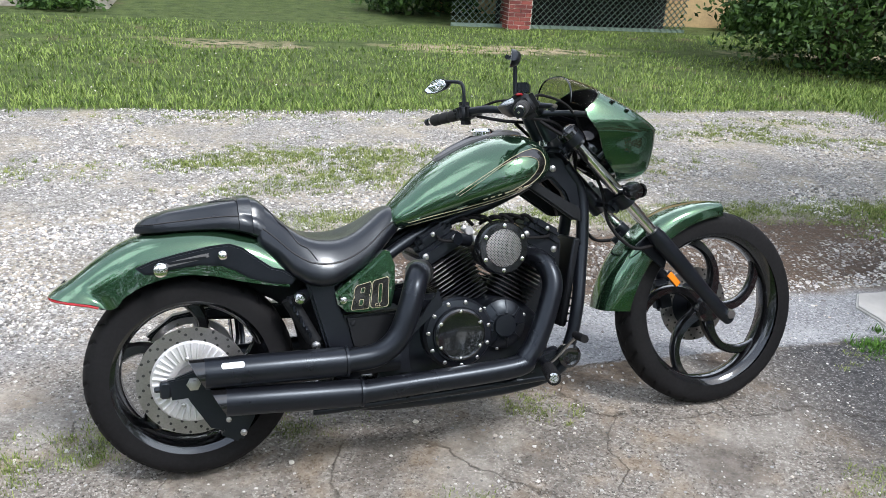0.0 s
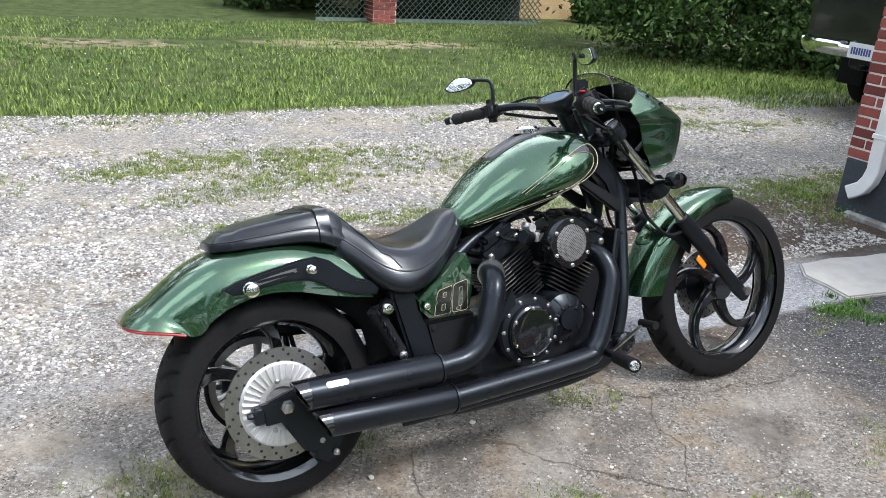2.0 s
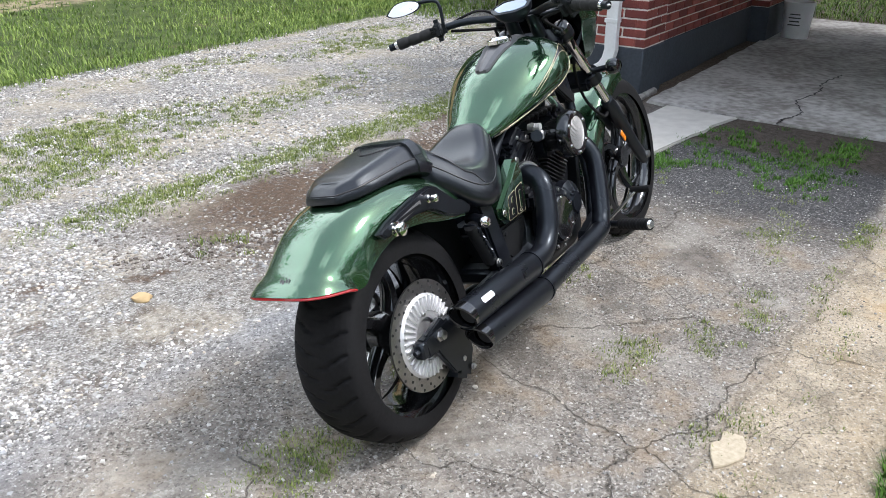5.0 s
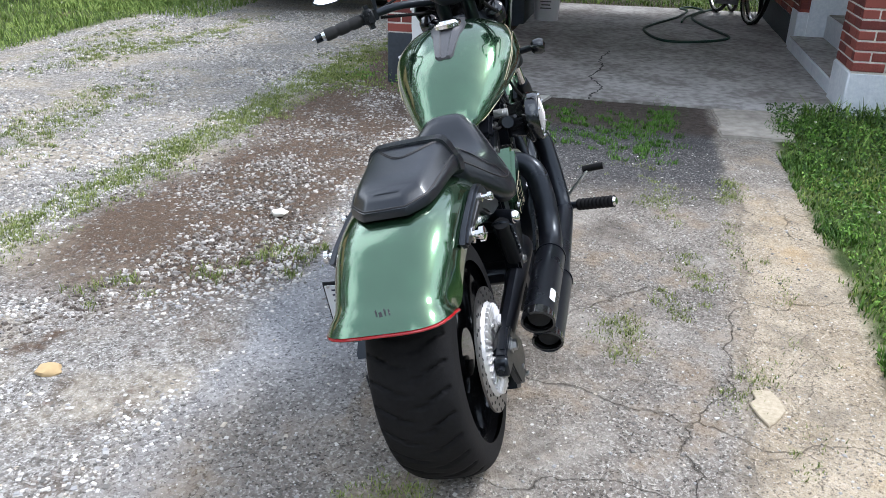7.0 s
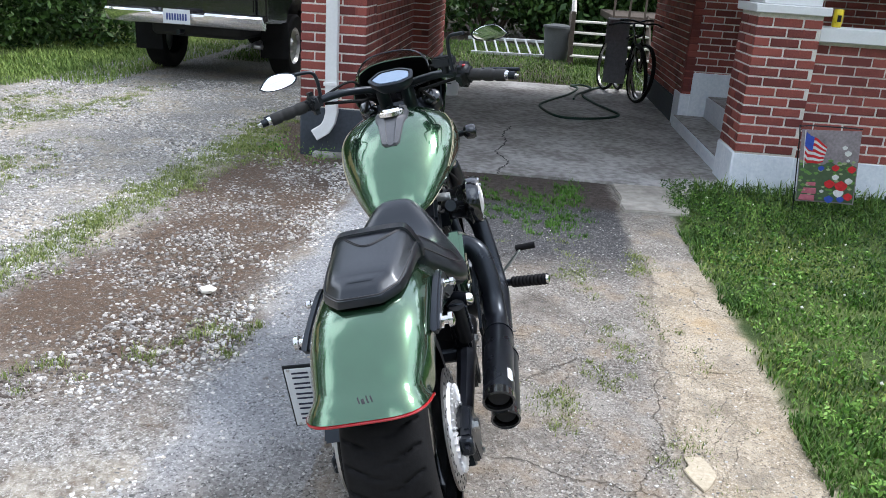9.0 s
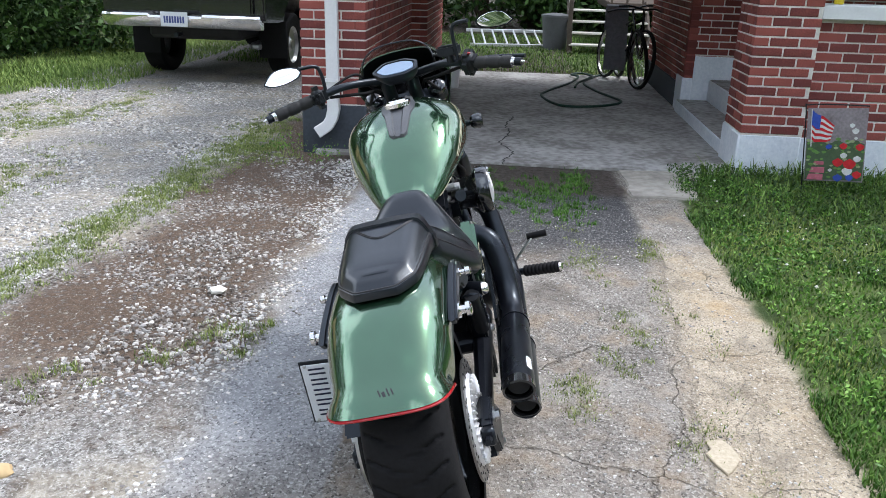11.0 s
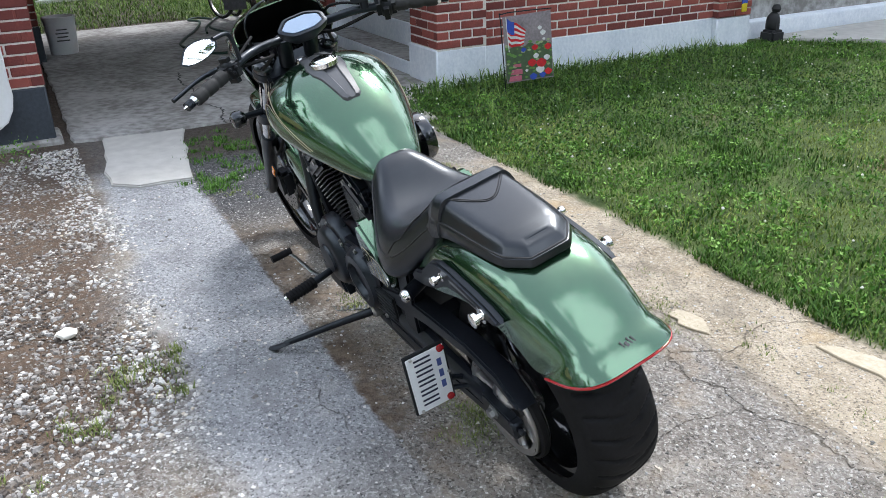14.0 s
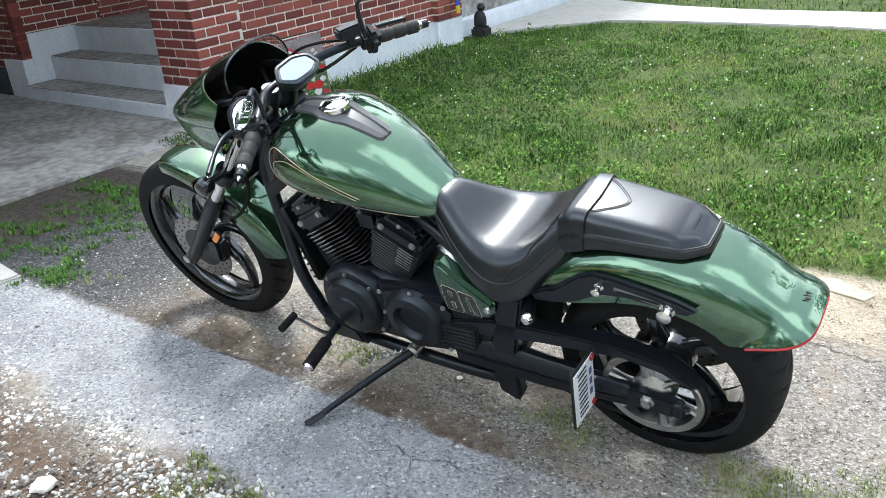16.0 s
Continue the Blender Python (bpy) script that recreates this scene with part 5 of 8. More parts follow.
# air cleaner
ac = Vector((0.914, 0, 0.640))
air = part("air_cleaner", lathe([(0.001, -0.14), (0.052, -0.14), (0.060, -0.19), (0.082, -0.205), (0.082, -0.236), (0.076, -0.246), (0.058, -0.246), (0.055, -0.240), (0.001, -0.240)], ac, 56), GLOSS, bike, "round black air cleaner")
for k in range(6):
    a = 2 * math.pi * k / 6 + 0.5
    bolt(air, ac + Vector((0.068 * math.cos(a), -0.246, 0.068 * math.sin(a))), (0, -1, 0), 0.0055, 0.006, CHROME)
MESHW = mat("grey_wire", (0.30, 0.30, 0.30), 0.45, 0.8, 0.15, 40)
wires = []
for ang in (0.78, -0.78):
    for k in range(-9, 10):
        o = 0.0058 * k
        h = math.sqrt(max(0.0, 0.0565 ** 2 - o * o))
        pts = []
        for q in range(7):
            t = -h + 2 * h * q / 6
            x, z = t * math.cos(ang) - o * math.sin(ang), t * math.sin(ang) + o * math.cos(ang)
            pts.append(ac + Vector((x, -0.244 - 0.010 * (1 - (x * x + z * z) / 0.0032), z)))
        wires.append(tube(pts, 0.0014, 5, 1))
part("mesh_screen", join(*wires), MESHW, air, "silver wire mesh screen")
part("intake_body", box(0.92, -0.05, 0.615, 0.10, 0.20, 0.09, 0.02, None, 2), SATIN, engine)
part("fuel_fitting", join(tube([(0.838, -0.105, 0.690), (0.838, -0.150, 0.688)], 0.013, 10, 1), tube([(0.820, -0.128, 0.700), (0.858, -0.128, 0.676)], 0.009, 8, 1), box(0.862, -0.130, 0.655, 0.016, 0.03, 0.03, 0.003)), SILVER, engine, "silver fuel fitting between the cylinders")
part("throttle_body", tube([(0.84, -0.13, 0.655), (0.80, -0.15, 0.665)], 0.020, 12, 1), SATIN, engine)
# plate added to fill the dark gap between engine and frame tubes
part("front_filler", plate([(1.05, 0.66), (1.13, 0.70), (1.20, 0.62), (1.19, 0.46), (1.14, 0.31), (1.08, 0.25), (1.03, 0.45), (1.02, 0.60)], -0.06, 0.06, 0.02), FINB, engine, "matte black filler plate ahead of the engine")
for k in range(7):
    x = 0.80 + 0.035 * k
    part("hose", tube([(x, -0.06, 0.70 + 0.012 * (k % 3)), (x + 0.03, -0.11, 0.725), (x + 0.07, -0.09, 0.70 + 0.01 * (k % 2))], 0.006, 8, 5), RUBBER, engine)

# ---- exhaust ----
exh = tagged(new("exhaust"), "two satin black slash-cut exhaust pipes")
exh.parent = bike
part("upper_pipe", tube([(0.70, -0.10, 0.566), (0.665, -0.165, 0.568), (0.640, -0.220, 0.542), (0.612, -0.240, 0.470), (0.576, -0.246, 0.395), (0.515, -0.250, 0.352), (0.425, -0.252, 0.342)], 0.035, 20, 6), PIPE, exh)
part("lower_pipe", tube([(1.04, -0.09, 0.60), (1.080, -0.165, 0.575), (1.092, -0.205, 0.515), (1.068, -0.222, 0.440), (1.028, -0.236, 0.352), (0.988, -0.244, 0.297), (0.92, -0.250, 0.268), (0.46, -0.256, 0.247)], 0.033, 20, 6), PIPE, exh)


def muffler(x0, x1, y, z0, z1, r):
    pts = [Vector((x0, y, z0)), Vector((x1, y, z1))]
    d = (pts[1] - pts[0]).normalized()
    body = part("muffler", tube([pts[0], pts[0] + d * 0.01, pts[1]], [r * 0.94, r, r], 28, 1, False), PIPE, exh, "satin black muffler")
    e0, e1 = pts[1] - d * 0.004, pts[1] + d * 0.05
    loops = []
    for f, rad in ((0, 1.0), (1, 1.0), (1, 0.86), (0, 0.84), (-1.6, 0.80)):
        lp = []
        for k in range(28):
            a = 2 * math.pi * k / 28
            off = Vector((0, r * rad * math.cos(a), r * rad * math.sin(a)))
            sl = (0.5 + 0.5 * math.sin(a)) if f > 0 else 0
            lp.append(e0 + off + d * (0.045 * sl if f > 0 else 0.03 * min(f, 0)))
        loops.append(lp)
    part("slash_tip", rings(loops, True, False), GLOSS, body, "slash-cut tip")
    part("inner_tube", tube([pts[1] - d * 0.12, pts[1] - d * 0.02], r * 0.72, 20, 1), DARK, body)
    part("clamp", tube([pts[0] - d * 0.004, pts[0] + d * 0.004], r * 1.05, 24, 1), PIPE, body)
    return body


m1 = muffler(0.42, 0.030, -0.254, 0.342, 0.346, 0.0425)
muffler(0.46, 0.082, -0.258, 0.247, 0.262, 0.040)
# torn white sticker on the upper muffler
lab = [[Vector((0.135 - 0.062 * i / 5 + 0.004 * ((i * 7 + j) % 3 - 1) * (j in (0, 3)), -0.254 - 0.0433 * math.cos(0.42 + 0.14 * j), 0.346 + 0.0433 * math.sin(0.42 + 0.14 * j))) for i in range(6)] for j in range(4)]
part("sticker", rings(lab, False, False), PLATEW, m1, "torn white sticker")
part("heat_shield_plate", plate([(0.53, 0.30), (0.73, 0.47), (0.72, 0.52), (0.66, 0.44), (0.60, 0.37), (0.52, 0.33)], -0.20, -0.19, 0.002), SATIN, exh)
part("pipe_flange", tube([(0.678, -0.15, 0.568), (0.664, -0.168, 0.568)], 0.042, 20, 1), STEEL, exh)
part("lower_rail", tube([(1.08, -0.17, 0.205), (0.80, -0.18, 0.195), (0.40, -0.19, 0.185), (0.33, -0.19, 0.185)], 0.013, 10, 5), SATIN, bike)
part("linkage_rod", tube([(1.03, -0.19, 0.235), (0.85, -0.195, 0.222), (0.55, -0.195, 0.205)], 0.007, 8, 5), SATIN, bike)

# ---- side covers with the displacement figures ----
def text(name, s, size, m, material, parent, label="", depth=0.0008, offset=0.0):
    cu = bpy.data.curves.new("figures", "FONT")
    cu.body, cu.size, cu.extrude, cu.offset, cu.align_x, cu.align_y = s, size, depth, offset, "CENTER", "CENTER"
    tmp = bpy.data.objects.new("figures", cu)
    scene.collection.objects.link(tmp)
    bpy.context.view_layer.update()
    me = bpy.data.meshes.new_from_object(tmp.evaluated_get(bpy.context.evaluated_depsgraph_get()))
    bpy.data.objects.remove(tmp)
    me.transform(m)
    me.materials.clear()
    me.materials.append(material)
    ob = new(name, me)
    ob.parent = parent
    return tagged(ob, label)


def fig_point(u, v):
    """From the figures' own square onto the cover: level foot, rising top, slanted sides."""
    return (0.452 + 0.110 * u + (0.015 - 0.010 * u) * v, 0.477 + 0.004 * u + (0.070 + 0.018 * u) * v)


def fig_plate(poly, grow, y0, y1, s):
    cu, cv = sum(q[0] for q in poly) / len(poly), sum(q[1] for q in poly) / len(poly)
    out = [(u + grow * (1 if u > cu else -1) * 0.8, v + grow * (1 if v > cv else -1)) for u, v in poly]
    return plate([fig_point(u if s < 0 else 1 - u, v) for u, v in out], y0 * s, y1 * s)


def chamfered(u0, u1, v0, v1, c):
    return [(u0 + c, v0), (u1 - c, v0), (u1, v0 + c * 1.4), (u1, v1 - c * 1.4), (u1 - c, v1), (u0 + c, v1), (u0, v1 - c * 1.4), (u0, v0 + c * 1.4)]


FIGURES = (("8", [(0.03, 0.0), (0.44, 0.0), (0.47, 0.06), (0.47, 0.44), (0.44, 0.52), (0.47, 0.60), (0.47, 0.92), (0.44, 1.0), (0.06, 1.0), (0.0, 0.90), (0.0, 0.62), (0.04, 0.52), (0.0, 0.44), (0.0, 0.06)], (chamfered(0.19, 0.29, 0.16, 0.38, 0.02), chamfered(0.19, 0.29, 0.66, 0.84, 0.02))),
           ("0", chamfered(0.53, 1.0, 0.0, 1.0, 0.05), (chamfered(0.72, 0.81, 0.18, 0.82, 0.02),)))
for s in (-1, 1):
    sc_ = part("side_cover", plate([(0.408, 0.530), (0.450, 0.562), (0.505, 0.602), (0.556, 0.646), (0.574, 0.644), (0.590, 0.60), (0.588, 0.53), (0.574, 0.476), (0.50, 0.466), (0.440, 0.470), (0.414, 0.495)], 0.140 * s, 0.192 * s, 0.012), PAINT, bike, "green metallic side cover with figures 80")
    for lab_, poly_, slots_ in FIGURES:
        part("figure_outline", fig_plate(poly_, 0.020, 0.1915, 0.1927, s), GOLD, sc_, "gold outline of the figure " + lab_)
        fg = part("figure", fig_plate(poly_, 0.0, 0.192, 0.1935, s), BLACKDECAL, sc_, "black figure " + lab_)
        for sl_ in slots_:
            part("slot_line", fig_plate(sl_, 0.014, 0.193, 0.1941, s), GOLD, fg)
            part("slot", fig_plate(sl_, 0.0, 0.1935, 0.1947, s), PAINT, fg)
    text("unit_mark", "C.I.", 0.013, Matrix.Translation((0.532 if s < 0 else 0.468, 0.1945 * s, 0.487)) @ (Matrix.Rotation(radians(180), 4, "Z") if s > 0 else Matrix()) @ Matrix.Rotation(radians(90), 4, "X"), GOLD, sc_, "gold letters C.I.", 0.0004)
    bolt(sc_, (0.430, 0.192 * s, 0.508), (0, s, 0), 0.009, 0.007, CHROME)
    part("battery_box", plate([(0.435, 0.455), (0.605, 0.458), (0.60, 0.43), (0.55, 0.345), (0.49, 0.33), (0.455, 0.36)], 0.120 * s, 0.162 * s, 0.008), PLAST, bike)
    bolt(bike, (0.462, 0.162 * s, 0.432), (0, s, 0), 0.008, 0.005, PLAST)

# ---- front end ----
fork = tagged(new("fork"), "chrome and black front fork")
fork.parent = bike
FD = (Vector((1.795, 0, 0.342)) - Vector((1.185, 0, 0.985))).normalized()
F0 = Vector((1.185, 0, 0.985))
FL = (Vector((1.795, 0, 0.342)) - F0).length
for s in (-1, 1):
    o = Vector((0, 0.118 * s, 0))
    part("fork_tube", tube([F0 + o, F0 + o + FD * 0.52], 0.0195, 24, 1), CHROME, fork, "chrome fork tube")
    part("fork_cap", tube([F0 + o - FD * 0.016, F0 + o - FD * 0.012, F0 + o - FD * 0.002, F0 + o + FD * 0.055], [0.010, 0.025, 0.034, 0.036], 24, 1), GLOSS, fork, "glossy black fork cap")
    part("fork_leg", tube([F0 + o + FD * 0.46, F0 + o + FD * 0.50, F0 + o + FD * 0.60, F0 + o + FD * 0.78, F0 + o + FD * (FL - 0.01), F0 + o + FD * (FL + 0.035)], [0.025, 0.030, 0.029, 0.0235, 0.025, 0.019], 24, 1), SATIN, fork, "satin black fork leg")
    part("axle_bolt", tube([FW + Vector((0.008, 0.10 * s, 0)), FW + Vector((0.008, 0.150 * s, 0))], 0.017, 6, 1), STEEL, fork)
    rf_ = part("reflector", box(0, 0, 0, 0.026, 0.010, 0.062, 0.003), PLAST, fork)
    bm = box(0, 0.004 * s, 0, 0.022, 0.008, 0.056, 0.002)
    part("amber_lens", bm, AMBER, rf_, "amber reflector lens")
    rf_.matrix_basis = Matrix.Translation(F0 + o + FD * 0.648 + Vector((-0.052, 0.012 * s, -0.032))) @ Vector((0, 0, -1)).rotation_difference(FD).to_matrix().to_4x4()
    sg = part("turn_signal", lathe([(0.001, 0.20 * s), (0.018, 0.20 * s), (0.028, 0.21 * s), (0.030, 0.235 * s), (0.024, 0.247 * s), (0.001, 0.250 * s)], F0 + FD * 0.275 + Vector((-0.01, 0, 0.01)), 24), GLOSS, bike, "small round black turn signal")
    part("stalk", tube([F0 + FD * 0.275 + Vector((0, 0.13 * s, 0)), F0 + FD * 0.275 + Vector((-0.01, 0.205 * s, 0.01))], 0.012, 10, 1), SATIN, sg)
    part("signal_lens", lathe([(0.001, 0), (0.024, 0), (0.020, 0.010), (0.001, 0.013)], F0 + FD * 0.275 + Vector((0.019, 0.225 * s, 0.01)), 20, "x"), GLOSS, sg)
    part("brake_hose", tube([(1.10, 0.10 * s, 1.02), (1.22, 0.14 * s, 0.93), (1.33, 0.08 * s, 0.80), (1.35, 0.10 * s, 0.68), (1.42, 0.13 * s, 0.60), (1.52, 0.11 * s, 0.60)], 0.006, 8, 6), RUBBER, bike)
TC = Matrix.Translation(F0 + FD * 0.03) @ Vector((0, 0, -1)).rotation_difference(FD).to_matrix().to_4x4()
for dz, hh, nm in ((0, 0.03, "upper_clamp"), (-0.27, 0.05, "lower_clamp")):
    bm = join(box(-0.02, 0, dz, 0.085, 0.25, hh, 0.012, None, 2), *[lathe([(0.023, dz - hh / 2), (0.036, dz - hh / 2), (0.036, dz + hh / 2), (0.023, dz + hh / 2)], (0, 0.118 * s, 0), 28, "z", True) for s in (-1, 1)])
    bmesh.ops.transform(bm, matrix=TC, verts=bm.verts)
    part(nm, bm, SATIN, fork, "satin black fork clamp")
part("steering_stem", tube([TC @ Vector((-0.05, 0, 0.01)), TC @ Vector((-0.05, 0, -0.29))], 0.030, 20, 1), SATIN, fork)
part("stem_nut", lathe([(0.001, 0), (0.020, 0), (0.020, 0.018), (0.013, 0.024), (0.001, 0.024)], TC @ Vector((-0.045, 0, 0.012)), 20, "z"), CHROME, fork, "chrome stem nut")
part("front_caliper", box(FW.x - 0.125, 0.085, FW.z + 0.04, 0.07, 0.055, 0.115, 0.014, Matrix.Rotation(-0.2, 4, "Y"), 2), SATIN, fork, "black front brake caliper")
# front fender
loops = []
for k in range(33):
    t = k / 32
    a = radians(176 - 90 * t)
    r = 0.452 - 0.098 * t + 0.034 * t * t
    w = 0.080 - 0.012 * abs(2 * t - 1) ** 3 + 0.006 * math.sin(math.pi * t)
    lp = []
    for j in range(19):
        b = math.pi * (-0.5 + j / 18)
        y = w * abs(math.sin(b)) ** 0.6 * (1 if b > 0 else -1)
        d = (0.105 - 0.055 * t) * (1 - math.cos(b) ** 0.55)
        lp.append(FW + Vector(((r - d) * math.cos(a), y, (r - d) * math.sin(a))))
    loops.append(lp)
ff = part("front_fender", rings(loops, False, False), PAINT, bike, "green metallic front fender", 50)
lining(ff, 0.004)
for s in (-1, 1):
    part("fender_mount", plate([(1.46, 0.60), (1.50, 0.63), (1.585, 0.56), (1.57, 0.51)], 0.078 * s, 0.092 * s, 0.003), SATIN, ff)

# fairing
FC = [(1.450, 0.818, 0.070, 0.05, 0.00), (1.505, 0.846, 0.118, 0.11, 0.00), (1.523, 0.905, 0.146, 0.165, 0.002), (1.530, 0.965, 0.162, 0.19, 0.004), (1.522, 0.998, 0.172, 0.195, 0.012), (1.462, 1.042, 0.176, 0.165, 0.03), (1.390, 1.086, 0.172, 0.12, 0.055), (1.30, 1.130, 0.162, 0.055, 0.075), (1.235, 1.155, 0.148, 0.02, 0.085), (1.185, 1.168, 0.125, 0.0, 0.09)]


def fair(v, u):
    x, z, w, back, dropz = interp([(i, *r) for i, r in enumerate(FC)], v)
    return Vector((x - 1.3 * back * abs(u) ** 3, math.copysign(w * abs(math.sin(u * math.pi / 2)) ** 0.72, u), z - dropz * abs(u) ** 2))


N = 26
shell = part("fairing", rings([[fair(7.0 * k / 24, -1 + 2 * j / N) for j in range(N + 1)] for k in range(25)], False, False), PAINT, bike, "green metallic headlight fairing", 55)
lining(shell, 0.004)
scr = part("windscreen", rings([[fair(6.9 + 1.8 * k / 16, -1 + 2 * j / N) + Vector((0, 0, 0.003)) for j in range(N + 1)] for k in range(17)], False, False), TINT, shell, "smoked clear windscreen", 55)
scr.modifiers.new("thickness", "SOLIDIFY").thickness = 0.003
part("screen_edge", tube([fair(8.7, -1 + 2 * j / N) + Vector((0, 0, 0.002)) for j in range(N + 1)], 0.003, 6, 1), GLOSS, shell)
for s in (-1, 1):
    for v in (5.5, 6.3):
        p = fair(v, 0.62 * s)
        bolt(shell, p + Vector((0, 0, 0.003)), (0.2, 0.5 * s, 1), 0.007, 0.006, GLOSS)
    part("fairing_bracket", tube([(1.30, 0.12 * s, 0.90), (1.34, 0.14 * s, 0.95), (1.36, 0.15 * s, 1.0)], 0.008, 8, 4), SATIN, shell)
part("headlight", lathe([(0.001, 1.27), (0.055, 1.275), (0.085, 1.32), (0.092, 1.40), (0.088, 1.415), (0.07, 1.41), (0.001, 1.41)], (0, 0, 0.925), 36, "x"), GLOSS, bike, "black headlight bucket")

# handlebar
hb = part("handlebar", tube([(0.885, 0.435, 1.036), (0.955, 0.30, 1.058), (1.02, 0.19, 1.072), (1.085, 0.11, 1.062), (1.118, 0.06, 1.052), (1.122, 0, 1.050), (1.118, -0.06, 1.052), (1.085, -0.11, 1.062), (1.02, -0.19, 1.072), (0.955, -0.30, 1.058), (0.885, -0.435, 1.036)], 0.0135, 14, 6), SATIN, bike, "satin black handlebar")
for s in (-1, 1):
    a, b = Vector((0.900, 0.405 * s, 1.041)), Vector((0.962, 0.285 * s, 1.059))
    d = (a - b).normalized()
    pts, rr = [], []
    for k in range(25):
        pts.append(b + (a - b) * k / 24)
        rr.append(0.0175 if k % 8 in (0, 1) else 0.0205)
    part("grip", tube(pts, rr, 18, 1), GRIPR, hb, "ribbed black rubber grip")
    part("bar_end", tube([a, a + d * 0.006, a + d * 0.014, a + d * 0.046], [0.016, 0.015, 0.012, 0.003], 16, 1), CHROME, hb, "pointed chrome bar end")
    c = b - d * 0.022
    bm = box(0, 0, 0, 0.078, 0.060, 0.088 if s < 0 else 0.080, 0.022, None, 3)
    bmesh.ops.transform(bm, matrix=Matrix.Translation(c + Vector((0.004, 0, 0.0))) @ Vector((0, 1, 0)).rotation_difference(d).to_matrix().to_4x4(), verts=bm.verts)
    sw_ = part("switch_housing", bm, PLAST, hb, "black switch housing")
    if s < 0:
        part("kill_switch", box(c.x - 0.015, c.y, c.z + 0.032, 0.020, 0.020, 0.008, 0.003), REDLENS, sw_, "red kill switch")
    else:
        for k in range(3):
            part("button", box(c.x - 0.034, c.y - 0.012 + 0.010 * k, c.z + 0.010 - 0.012 * (k % 2), 0.008, 0.010, 0.010, 0.002), PLAST, sw_)
    part("lever", tube([c + Vector((0.05, 0.0, 0.0)), c + Vector((0.075, 0.04 * s, -0.004)), c + Vector((0.055, 0.10 * s, -0.008)), c + Vector((0.005, 0.185 * s, -0.020))], [0.010, 0.008, 0.0065, 0.007], 10, 5), SATIN, hb, "black control lever")
    part("perch", tube([c - d * 0.03, c + Vector((0.05, 0.0, 0.0))], 0.015, 10, 1), SATIN, hb)
    part("riser", tube([(1.165, 0.045 * s, 0.965), (1.135, 0.045 * s, 1.02), (1.12, 0.045 * s, 1.055)], 0.025, 14, 4), SATIN, hb)
    part("fairing_arm", tube([(1.115, 0.075 * s, 1.045), (1.20, 0.115 * s, 1.045), (1.29, 0.135 * s, 1.035), (1.345, 0.14 * s, 1.02)], 0.010, 10, 4), SATIN, bike, "black arm from handlebar to fairing")
    part("cable", tube([c + Vector((0.04, -0.03 * s, -0.012)), (1.06, 0.12 * s, 1.03), (1.17, 0.08 * s, 1.01), (1.25, 0.05 * s, 0.92), (1.24, 0.05 * s, 0.80)], 0.0055, 8, 6), RUBBER, bike)
    part("cable", tube([c + Vector((0.03, -0.03 * s, 0.012)), (1.08, 0.15 * s, 1.10), (1.19, 0.13 * s, 1.06), (1.28, 0.08 * s, 0.94)], 0.0045, 8, 6), RUBBER, bike)
    # mirror
    mx, my = c.x - 0.012, c.y - 0.035 * s
    mir = part("mirror", tube([(mx, my, c.z + 0.02), (mx, my, c.z + (0.075 if s > 0 else 0.10)), (mx - 0.008, my + 0.012 * s, c.z + (0.105 if s > 0 else 0.133)), (mx - (0.045 if s > 0 else 0.050), my + 0.06 * s, c.z + (0.112 if s > 0 else 0.138))], 0.0065, 10, 5), SATIN, hb, "black mirror on a bent stem")
    hy = my + (0.110 if s > 0 else 0.140) * s
    gm = 0.74 if s > 0 else 0.72
    hz, hx = c.z + (0.100 if s > 0 else 0.124), mx - (0.064 if s > 0 else 0.072)
    corner = [(0.092, -0.016), (0.050, 0.028), (-0.010, 0.036), (-0.062, 0.022), (-0.078, 0.004), (-0.060, -0.020), (0.0, -0.034), (0.060, -0.032)]
    oval = [(p.x * gm, p.z * gm) for p in spline([(y_, 0, z_) for y_, z_ in corner + corner[:1]], 4)[:-1]]
    face = lambda off, g: [Vector((hx + off - 0.35 * py * g + (0.32 if s > 0 else 0.10) * pz, hy + s * py * g, hz + pz * g)) for py, pz in oval]
    part("mirror_shell", rings([face(0.030, 0.35), face(0.024, 0.72), face(0.008, 0.98), face(0.0, 1.0)]), SATIN, mir, "black mirror shell", 50)
    part("mirror_glass", rings([face(-0.0012, 0.90), face(-0.002, 0.88)]), MIRROR, mir, "mirror glass")
part("reservoir", box(0.995, -0.205, 1.115, 0.045, 0.075, 0.034, 0.006, Matrix.Rotation(-0.5, 4, "Z"), 2), SATIN, hb, "black square brake reservoir")
part("reservoir_mount", tube([(1.0, -0.205, 1.075), (0.995, -0.205, 1.105)], 0.014, 10, 1), SATIN, hb)
# gauge
GM = Matrix.Translation((1.050, -0.006, 1.086)) @ Matrix.Rotation(radians(-28), 4, "Y")


def oval_ring(a, b, h):
    """Six-sided face with soft corners, broader towards the rider's right."""
    hexa = [(1.0, 0.05), (0.55, 0.95), (-0.45, 1.0), (-0.95, 0.55), (-0.95, -0.45), (-0.40, -1.0), (0.50, -0.95)]
    line = []
    for p, q in zip(hexa, hexa[1:] + hexa[:1]):
        line += [(p[0] + (q[0] - p[0]) * k / 5, p[1] + (q[1] - p[1]) * k / 5) for k in range(5)]
    n_ = len(line)
    soft_ = [tuple((line[i - 1][c] + line[i][c] * 2 + line[(i + 1) % n_][c]) / 4 for c in (0, 1)) for i in range(n_)]
    return [GM @ Vector((-b * v, a * u, h)) for u, v in soft_]


